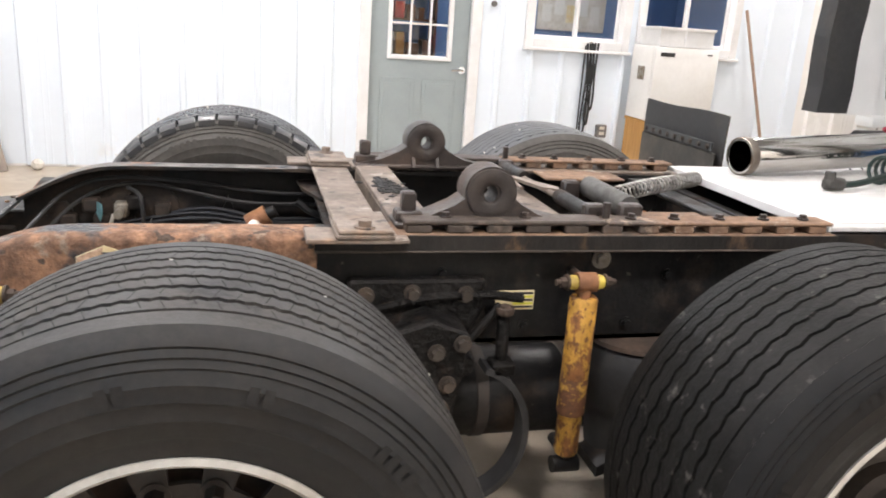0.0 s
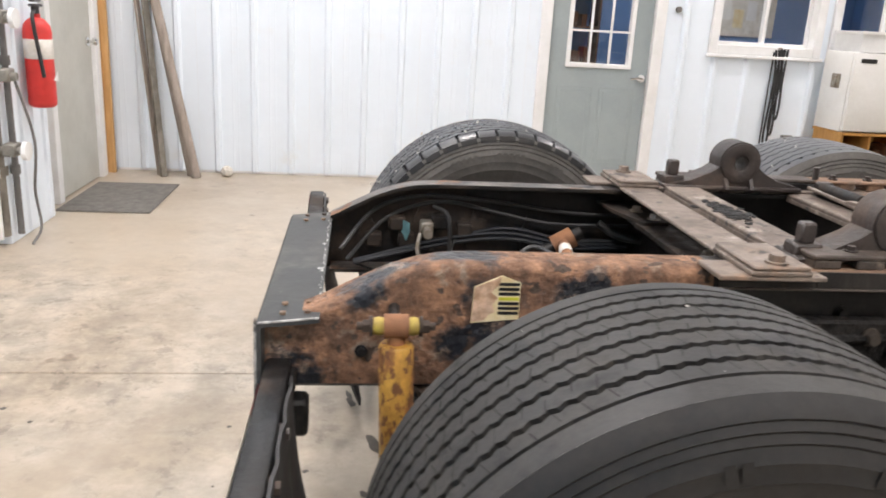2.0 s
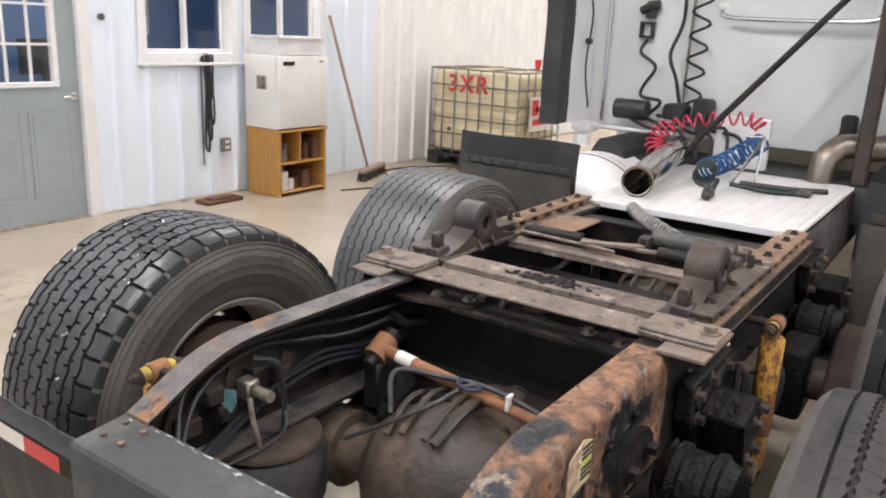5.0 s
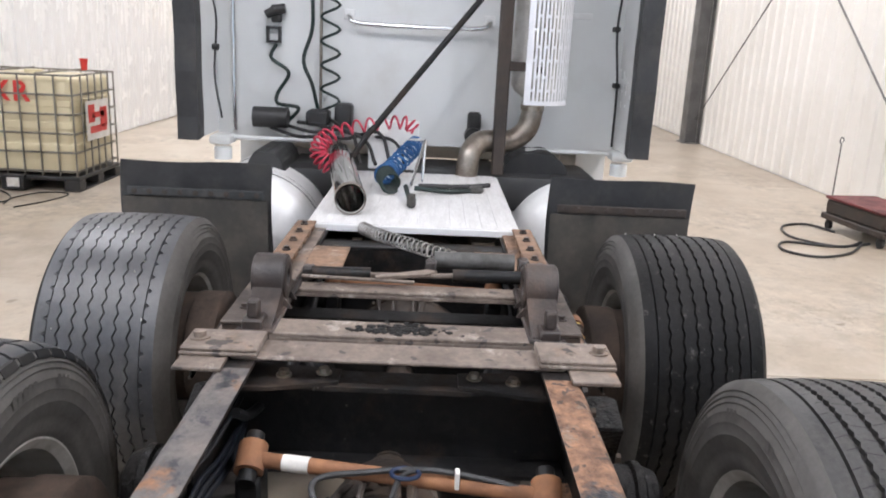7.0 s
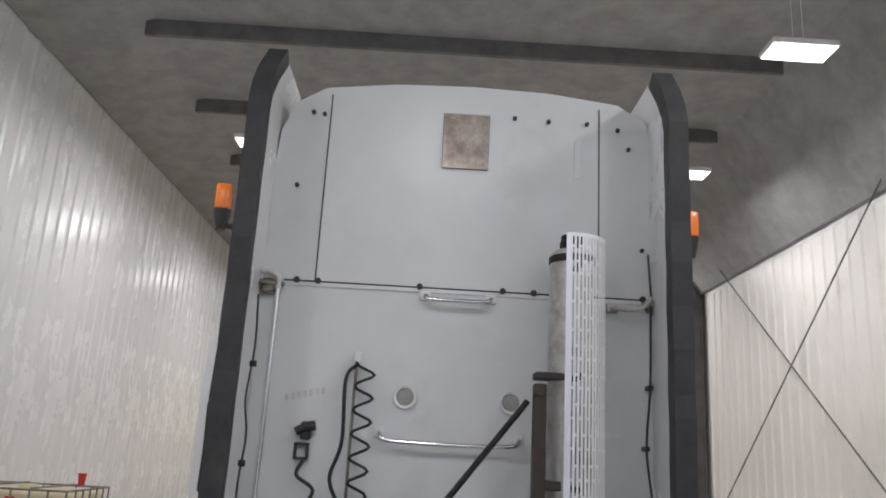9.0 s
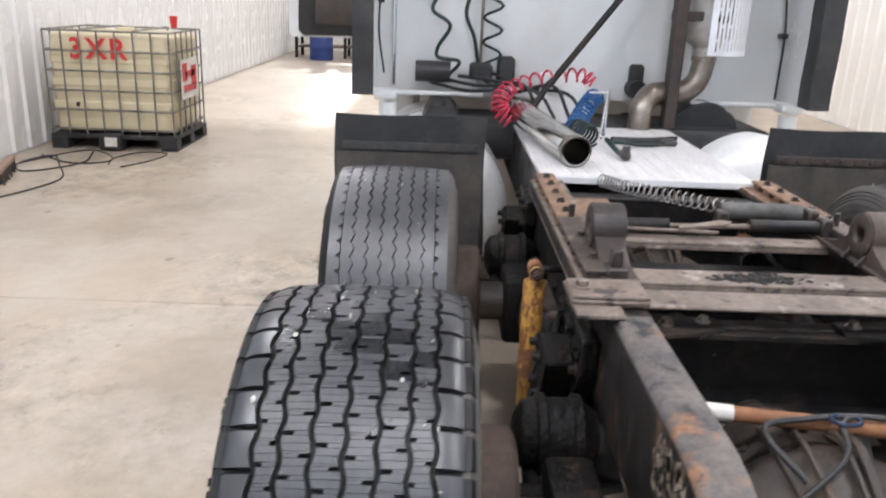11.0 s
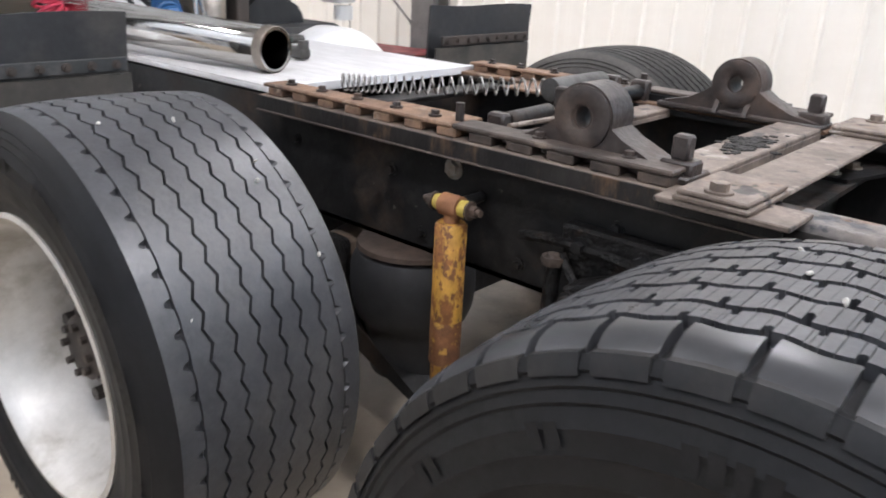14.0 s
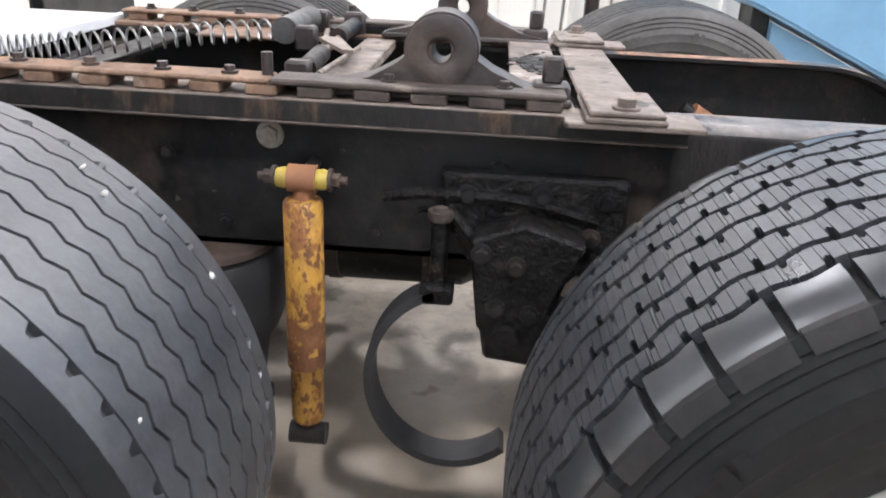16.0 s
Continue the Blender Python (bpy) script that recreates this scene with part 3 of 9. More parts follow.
# sheets cut round the door and windows
def cut_sheet(xa, xb, za, zb):
    bm = bmesh.new()
    prof = [(xa, 0.0)]
    k = math.ceil((xa - RX) / (SHEET / 3) - 0.5)
    while True:
        c = RX + SHEET / 3 * (k + 0.5)
        if c + 0.03 > xb:
            break
        if c - 0.03 > xa:
            prof += [(c - 0.032, 0), (c - 0.015, -0.030), (c + 0.015, -0.030), (c + 0.032, 0)]
        k += 1
    prof.append((xb, 0.0))
    lo = [bm.verts.new((px, py, za)) for px, py in prof]
    hi = [bm.verts.new((px, py, zb)) for px, py in prof]
    for n in range(len(prof) - 1):
        bm.faces.new((lo[n], lo[n + 1], hi[n + 1], hi[n]))
    ob = part("panel", bm, WALL_PAINT, wall_north, smooth=0)
    ob.location.y = YL


X_A = RX + SHEET * math.floor((0.6 - RX) / SHEET)
X_B = RX + SHEET * math.ceil((4.3 - RX) / SHEET)
cut_sheet(X_A, DOOR[0] - 0.07, 0.02, 6.0)
cut_sheet(DOOR[0] - 0.07, DOOR[1] + 0.07, DOOR[3] + 0.07, 6.0)
cut_sheet(DOOR[1] + 0.07, WIN1[0] - 0.07, 0.02, 6.0)
cut_sheet(WIN1[0] - 0.07, WIN2[1] + 0.07, 0.02, WIN1[2] - 0.07)
cut_sheet(WIN1[0] - 0.07, WIN2[1] + 0.07, WIN1[3] + 0.07, 6.0)
cut_sheet(WIN2[1] + 0.07, X_B, 0.02, 6.0)
cut_sheet(WIN1[1] + 0.07, WIN2[0] - 0.07, WIN1[2] - 0.07, WIN1[3] + 0.07)

wall_south = slab("wall_south", XR - 0.2, XF + 0.2, YR - 0.16, YR - 0.005, 0, ZC, TRIM_WHITE, "cream ribbed steel wall with diagonal rod bracing", "wall")
tall = ribbed_sheet(SHEET, 4.75, CREAM_PAINT)
for i in range(int((XF - XR) / SHEET)):
    share("panel", tall, wall_south, (XR + (i + 1) * SHEET, YR, 0.02), 180)
wall_west = slab("wall_west", XR - 0.17, XR - 0.01, YR, YL, 0, ZC, TRIM_WHITE, "white ribbed end wall with a side door", "wall")
for i in range(9):
    share("panel", full, wall_west, (XR, YR + 0.15 + i * SHEET - 0.3, 0.02), 90)
# far wall with one large glazed opening
OPEN_Y0, OPEN_Y1, OPEN_Z0, OPEN_Z1 = 2.05, 4.75, 1.3, 4.4
bm = bmesh.new()
for a in ((YR, YL, 0, OPEN_Z0), (YR, YL, OPEN_Z1, ZC), (YR, OPEN_Y0, OPEN_Z0, OPEN_Z1), (OPEN_Y1, YL, OPEN_Z0, OPEN_Z1)):
    box(bm, XF, XF + 0.16, *a)
bmesh.ops.remove_doubles(bm, verts=bm.verts, dist=0.0005)
wall_east = tagged(part("wall_east", bm, CREAM_PAINT, None, "far white end wall with a high window", smooth=0), "", "wall", "", "structure")
end_window = thing("window_3", (XF, 3.2, OPEN_Z0), "high clear window in the far end wall", "window", "", "structure")
bm = bmesh.new()
for a in ((OPEN_Y0, OPEN_Y0 + 0.05, OPEN_Z0, OPEN_Z1), (OPEN_Y1 - 0.05, OPEN_Y1, OPEN_Z0, OPEN_Z1), (OPEN_Y0 + 0.05, OPEN_Y1 - 0.05, OPEN_Z0, OPEN_Z0 + 0.05), (OPEN_Y0 + 0.05, OPEN_Y1 - 0.05, OPEN_Z1 - 0.05, OPEN_Z1)):
    box(bm, XF + 0.04, XF + 0.10, *a)
part("window_frame", bm, TRIM_WHITE, end_window, smooth=0)
bm = bmesh.new()
box(bm, XF + 0.065, XF + 0.072, OPEN_Y0 + 0.05, OPEN_Y1 - 0.05, OPEN_Z0 + 0.05, OPEN_Z1 - 0.05)
wp = part("pane", bm, GLASS, end_window, smooth=0)
wp.visible_shadow = False
ceiling = slab("ceiling", XR - 0.3, XF + 0.3, YR - 0.3, YL + 0.3, ZC, ZC + 0.15, CEILING_GREY, "grey insulated metal ceiling", "ceiling")
# grey strip of insulation along both eaves
for yy, s in ((YL - 0.012, 1), (YR + 0.012, -1)):
    bm = bmesh.new()
    prism(bm, [(yy, 4.85 if s < 0 else 6.02), (yy, ZC), (yy - s * 1.3, ZC), (yy - s * 1.1, ZC - 0.06), (yy - s * 0.05, 4.86 if s < 0 else 6.03)], "x", XR, XF)
    tagged(part("eave_insulation", bm, CEILING_GREY, None, "grey sloping insulation strip under the roof edge", smooth=0), "", "trim", "", "structure")
for k, px in enumerate((-1.9, 0.2, 2.3, 4.4, 6.5, 8.6, 10.7, 12.8, 14.9, 17.0, 19.1)):
    bm = bmesh.new()
    box(bm, px - 0.03, px + 0.03, YR + 1.2, YL - 1.2, ZC - 0.2, ZC, 0.005)
    tagged(part("purlin", bm, STEEL_GREY, None, "dark steel roof purlin", smooth=0), "", "beam", "roof purlins", "structure")


def steel_post(px, py, w=0.30):
    bm = bmesh.new()
    t = 0.016
    box(bm, px - w / 2, px + w / 2, py - t, py, 0, ZC - 0.1)
    box(bm, px - w / 2, px + w / 2, py + 0.24, py + 0.24 + t, 0, ZC - 0.1)
    box(bm, px - t / 2, px + t / 2, py, py + 0.24, 0, ZC - 0.1)
    box(bm, px - w / 2 - 0.04, px + w / 2 + 0.04, py - 0.05, py + 0.30, 0.0, 0.02)
    return tagged(part("steel_post", bm, STEEL_GREY, None, "dark grey steel I-section wall post", smooth=0), "", "post", "", "structure")


steel_post(12.75, YR + 0.03)
steel_post(5.4, YR + 0.03)
for p0, p1 in (((12.6, YR + 0.12, 0.45), (5.55, YR + 0.12, 5.7)), ((12.6, YR + 0.17, 5.95), (5.55, YR + 0.17, 0.48))):
    bm = bmesh.new()
    cyl(bm, p0, p1, 0.012, seg=10)
    for p, q in ((p0, p1), (p1, p0)):
        d = (Vector(q) - Vector(p)).normalized()
        cyl(bm, Vector(p), Vector(p) + d * 0.14, 0.022, seg=10)
    tagged(part("brace_rod", bm, STEEL_GREY, None, "thin steel cross-bracing rod on the wall"), "", "rod", "wall bracing", "structure")

# far end: overhead door with rows of glazing that lets daylight in
bm = bmesh.new()
for r in range(7):
    box(bm, XF - 0.06, XF - 0.004, -3.6, 1.4, r * 0.62 + 0.005, r * 0.62 + 0.61, 0.008)
tagged(part("overhead_door", bm, TRIM_WHITE, None, "white sectional overhead door", smooth=0), "", "door", "", "structure")

# ceiling lamps, with the added rear one among them
for lx, ly in LAMP_SPOTS:
    lamp = thing("ceiling_light", (lx, ly, LAMP_Z), "bright rectangular LED high-bay ceiling light", "light", "ceiling lights")
    bm = bmesh.new()
    box(bm, lx - 0.17, lx + 0.17, ly - 0.32, ly + 0.32, LAMP_Z + 0.03, LAMP_Z + 0.09, 0.01)
    for sx in (-0.1, 0.1):
        cyl(bm, (lx + sx, ly, LAMP_Z + 0.08), (lx + sx, ly, ZC), 0.004, seg=6)
    part("housing", bm, TRIM_WHITE, lamp)
    bm = bmesh.new()
    box(bm, lx - 0.155, lx + 0.155, ly - 0.305, ly + 0.305, LAMP_Z + 0.018, LAMP_Z + 0.031, 0.004)
    part("diffuser", bm, LAMP_GLOW, lamp, "glowing white diffuser")
    area = bpy.data.lights.new("high_bay", "AREA")
    area.shape, area.size, area.size_y, area.energy, area.color = "RECTANGLE", 0.3, 0.6, LAMP_POWER, LAMP_COLOUR
    lo = new("high_bay", area)
    lo.location = (lx, ly, LAMP_Z + 0.008)

# ---- office door ----
door = thing("door_1", (1.215, YL, 0), "closed grey-green steel door with a nine-pane window", "door", "", "structure")
D0, D1, YD = DOOR[0] + 0.025, DOOR[1] - 0.025, YL + 0.03
G0, G1, GZ0, GZ1 = 0.95, 1.48, 1.055, 1.90
bm = bmesh.new()
for a in ((D0, G0, 0.012, 2.03), (G1, D1, 0.012, 2.03), (G0, G1, 0.012, GZ0), (G0, G1, GZ1, 2.03)):
    box(bm, a[0], a[1], YD, YD + 0.044, a[2], a[3])
bmesh.ops.remove_doubles(bm, verts=bm.verts, dist=0.0005)
part("leaf", bm, DOOR_GREEN, door, smooth=0)
for xa, xb in ((D0 + 0.1, 1.18), (1.25, D1 - 0.1)):
    bm = bmesh.new()
    for r in range(2):
        o = r * 0.03
        box(bm, xa + o, xb - o, YD - 0.004 - 0.003 * r, YD - 0.0005, 0.20 + o, 0.86 - o, 0.004)
    part("raised_panel", bm, DOOR_GREEN, door, smooth=0)
bm = bmesh.new()
f = 0.028
for a in ((G0 - f, G0 + 0.01, GZ0 - f, GZ1 + f), (G1 - 0.01, G1 + f, GZ0 - f, GZ1 + f), (G0 + 0.01, G1 - 0.01, GZ0 - f, GZ0 + 0.01), (G0 + 0.01, G1 - 0.01, GZ1 - 0.01, GZ1 + f)):
    box(bm, a[0], a[1], YD - 0.014, YD + 0.05, a[2], a[3], 0.004)
for k in (1, 2):
    gx = G0 + (G1 - G0) * k / 3
    box(bm, gx - 0.009, gx + 0.009, YD - 0.006, YD + 0.012, GZ0 + 0.01, GZ1 - 0.01)
    gz = GZ0 + (GZ1 - GZ0) * k / 3
    box(bm, G0 + 0.01, G1 - 0.01, YD - 0.005, YD + 0.011, gz - 0.009, gz + 0.009)
part("window_frame", bm, TRIM_WHITE, door, "white grille frame", smooth=0)
bm = bmesh.new()
box(bm, G0 + 0.01, G1 - 0.01, YD + 0.02, YD + 0.026, GZ0 + 0.01, GZ1 - 0.01)
pane = part("pane", bm, GLASS, door, smooth=0)
pane.visible_shadow = False
bm = bmesh.new()
cyl(bm, (1.61, YD, 0.955), (1.61, YD - 0.012, 0.955), 0.033, seg=20)
cyl(bm, (1.61, YD - 0.01, 0.955), (1.61, YD - 0.05, 0.955), 0.012, seg=12)
sweep(bm, curve([(1.615, YD - 0.05, 0.955), (1.565, YD - 0.055, 0.957), (1.505, YD - 0.05, 0.952)], 5), 0.011)
part("door_handle", bm, CHROME, door, "chrome lever handle")
bm = bmesh.new()
for a in ((DOOR[0] - 0.075, DOOR[0] + 0.02, 0, 2.15), (DOOR[1] - 0.02, DOOR[1] + 0.075, 0, 2.15)):
    box(bm, a[0], a[1], YL - 0.022, YL + 0.16, a[2], a[3], 0.004)
box(bm, DOOR[0] + 0.02, DOOR[1] - 0.02, YL - 0.022, YL + 0.16, 2.045, 2.15, 0.004)
part("door_frame", bm, TRIM_WHITE, door, "white door frame", smooth=0)
bm = bmesh.new()
box(bm, DOOR[0] + 0.02, DOOR[1] - 0.02, YL - 0.01, YL + 0.12, 0.0, 0.012, 0.003)
part("threshold", bm, ZINC, door, smooth=0)


def office_window(name, w, label):
    win = thing(name, ((w[0] + w[1]) / 2, YL, w[2]), label, "window", "", "structure")
    bm = bmesh.new()
    g = 0.065
    for a in ((w[0] - g, w[0] + 0.012, w[2] - g, w[3] + g), (w[1] - 0.012, w[1] + g, w[2] - g, w[3] + g), (w[0] + 0.012, w[1] - 0.012, w[2] - g, w[2] + 0.012), (w[0] + 0.012, w[1] - 0.012, w[3] - 0.012, w[3] + g)):
        box(bm, a[0], a[1], YL - 0.025, YL + 0.16, a[2], a[3], 0.005)
    part("window_frame", bm, TRIM_WHITE, win, smooth=0)
    mid = (w[0] + w[1]) / 2
    for k, (a, b) in enumerate(((w[0] + 0.012, mid + 0.015), (mid - 0.015, w[1] - 0.012))):
        yy = YL + 0.05 + 0.035 * k
        bm = bmesh.new()
        s = 0.03
        for q in ((a, a + s, w[2] + 0.012, w[3] - 0.012), (b - s, b, w[2] + 0.012, w[3] - 0.012), (a + s, b - s, w[2] + 0.012, w[2] + 0.012 + s), (a + s, b - s, w[3] - 0.012 - s, w[3] - 0.012)):
            box(bm, q[0], q[1], yy, yy + 0.028, q[2], q[3], 0.003)
        sash = part("sash", bm, TRIM_WHITE, win, smooth=0)
        bm = bmesh.new()
        box(bm, a + s, b - s, yy + 0.011, yy + 0.016, w[2] + 0.012 + s, w[3] - 0.012 - s)
        pn = part("pane", bm, GLASS, sash, smooth=0)
        pn.visible_shadow = False
    bm = bmesh.new()
    box(bm, w[0] - 0.08, w[1] + 0.08, YL - 0.055, YL - 0.0, w[2] - 0.095, w[2] - 0.066, 0.006)
    part("window_sill", bm, TRIM_WHITE, win, smooth=0)
    return win


office_window("window_1", WIN1, "white sliding office window in the shop wall")
office_window("window_2", WIN2, "white sliding office window beside the refrigerator")

# ---- office room seen through the glass ----
for nm, a in (("wall_office_back", (0.3, 5.2, YL + 2.6, YL + 2.7, 0, 2.6)), ("wall_office_side", (5.1, 5.2, YL + 0.16, YL + 2.6, 0, 2.6)), ("wall_office_end", (0.3, 0.4, YL + 0.16, YL + 2.6, 0, 2.6))):
    slab(nm, *a, OFFICE_BLUE, "blue painted office wall", "wall")
slab("ceiling_office", 0.3, 5.2, YL + 0.16, YL + 2.7, 2.6, 2.7, TRIM_WHITE, "white office ceiling", "ceiling")
office_lamp = thing("office_light", (2.8, YL + 1.4, 2.5), "white office ceiling light panel", "light")
bm = bmesh.new()
box(bm, 2.2, 3.4, YL + 1.2, YL + 1.5, 2.56, 2.6, 0.005)
part("housing", bm, TRIM_WHITE, office_lamp)
bm = bmesh.new()
box(bm, 2.23, 3.37, YL + 1.23, YL + 1.47, 2.55, 2.561)
part("diffuser", bm, LAMP_GLOW, office_lamp, smooth=0)
al = bpy.data.lights.new("office_panel", "AREA")
al.shape, al.size, al.size_y, al.energy, al.color = "RECTANGLE", 1.1, 0.22, 16.0, LAMP_COLOUR
alo = new("office_panel", al)
alo.location = (2.8, YL + 1.35, 2.54)
desk = thing("office_desk", (2.9, YL + 2.2, 0), "dark office desk against the blue wall", "desk")
bm = bmesh.new()
box(bm, 1.9, 4.3, YL + 1.9, YL + 2.55, 0.71, 0.75, 0.006)
part("desktop", bm, DARK_WOOD, desk, smooth=0)
for lx in (1.94, 3.1, 4.22):
    bm = bmesh.new()
    box(bm, lx, lx + 0.04, YL + 1.95, YL + 2.5, 0.0, 0.71, 0.004)
    part("leg", bm, DARK_WOOD, desk, smooth=0)
shelf = thing("office_shelf", (2.5, YL + 2.5, 0), "dark shelf unit with boxes in the office", "shelf")
bm = bmesh.new()
for z in (0.0, 0.95, 1.35, 1.75, 2.1):
    box(bm, 0.95, 1.85, YL + 2.2, YL + 2.56, z, z + 0.025)
for lx in (0.95, 1.825):
    box(bm, lx, lx + 0.025, YL + 2.2, YL + 2.56, 0.026, 2.1)
part("rack", bm, DARK_WOOD, shelf, smooth=0)
rnd = random.Random(4)
for z in (0.975, 1.375, 1.775):
    bx = 0.99
    while bx < 1.72:
        w = rnd.uniform(0.06, 0.16)
        bm = bmesh.new()
        box(bm, bx, bx + w, YL + 2.25, YL + 2.5, z, z + rnd.uniform(0.12, 0.28), 0.004)
        tagged(part("storage_box", bm, rnd.choice([CABINET_WOOD, PAPER, DARK_WOOD, BLUE_SHEET, RED_PAINT]), None, "small carton on the office shelf", smooth=0), "", "box", "office boxes")
        bx += w + rnd.uniform(0.01, 0.05)
monitor = thing("computer_monitor", (2.6, YL + 2.2, 0.75), "black computer monitor on the office desk", "monitor")
bm = bmesh.new()
box(bm, 2.35, 2.9, YL + 2.2, YL + 2.24, 0.95, 1.3, 0.008)
part("screen", bm, BLACK_PLASTIC, monitor, smooth=0)
bm = bmesh.new()
box(bm, 2.6, 2.65, YL + 2.22, YL + 2.27, 0.76, 0.96)
box(bm, 2.5, 2.75, YL + 2.15, YL + 2.35, 0.75, 0.765, 0.003)
part("stand", bm, BLACK_PLASTIC, monitor, smooth=0)
notice = thing("notice_board", (3.6, YL + 2.59, 1.4), "pale notice board with papers on the blue wall", "board")
bm = bmesh.new()
box(bm, 3.2, 4.1, YL + 2.575, YL + 2.597, 1.35, 2.0, 0.004)
part("board", bm, PAPER, notice, smooth=0)
for k in range(5):
    bm = bmesh.new()
    nx = 3.26 + 0.16 * k
    box(bm, nx, nx + 0.12, YL + 2.568, YL + 2.574, 1.45 + 0.09 * (k % 2), 1.66 + 0.1 * (k % 2))
    part("sheet", bm, rnd.choice([FRIDGE_WHITE, LABEL_TAN, TRIM_WHITE]), notice, smooth=0)

# ---- the truck ----
truck = thing("semi_truck", (0, 0, 0), "white highway tractor unit with a bare rusty rear frame", "truck")
TYRE_R, TYRE_Z, AXLE_R, AXLE_F, TYRE_Y = 0.507, 0.490, -0.35, 1.00, 0.978
HALF = 0.192


def tri(a):
    a = a % 1.0
    return 4 * abs(a - 0.5) - 1


def crown(h):
    return TYRE_R - 0.009 * (abs(h) / HALF) ** 2.4


SIDE = [(0.486, 0.2035), (0.478, 0.2095), (0.474, 0.2120), (0.470, 0.2095), (0.464, 0.2135), (0.460, 0.2160), (0.456, 0.2135), (0.450, 0.2170), (0.446, 0.2195), (0.442, 0.2175), (0.43, 0.2230), (0.424, 0.2262), (0.418, 0.2250), (0.40, 0.2285), (0.396, 0.2265), (0.372, 0.2265), (0.368, 0.2235),
        (0.345, 0.219), (0.341, 0.2155), (0.325, 0.210), (0.312, 0.208), (0.300, 0.202), (0.284, 0.190)]


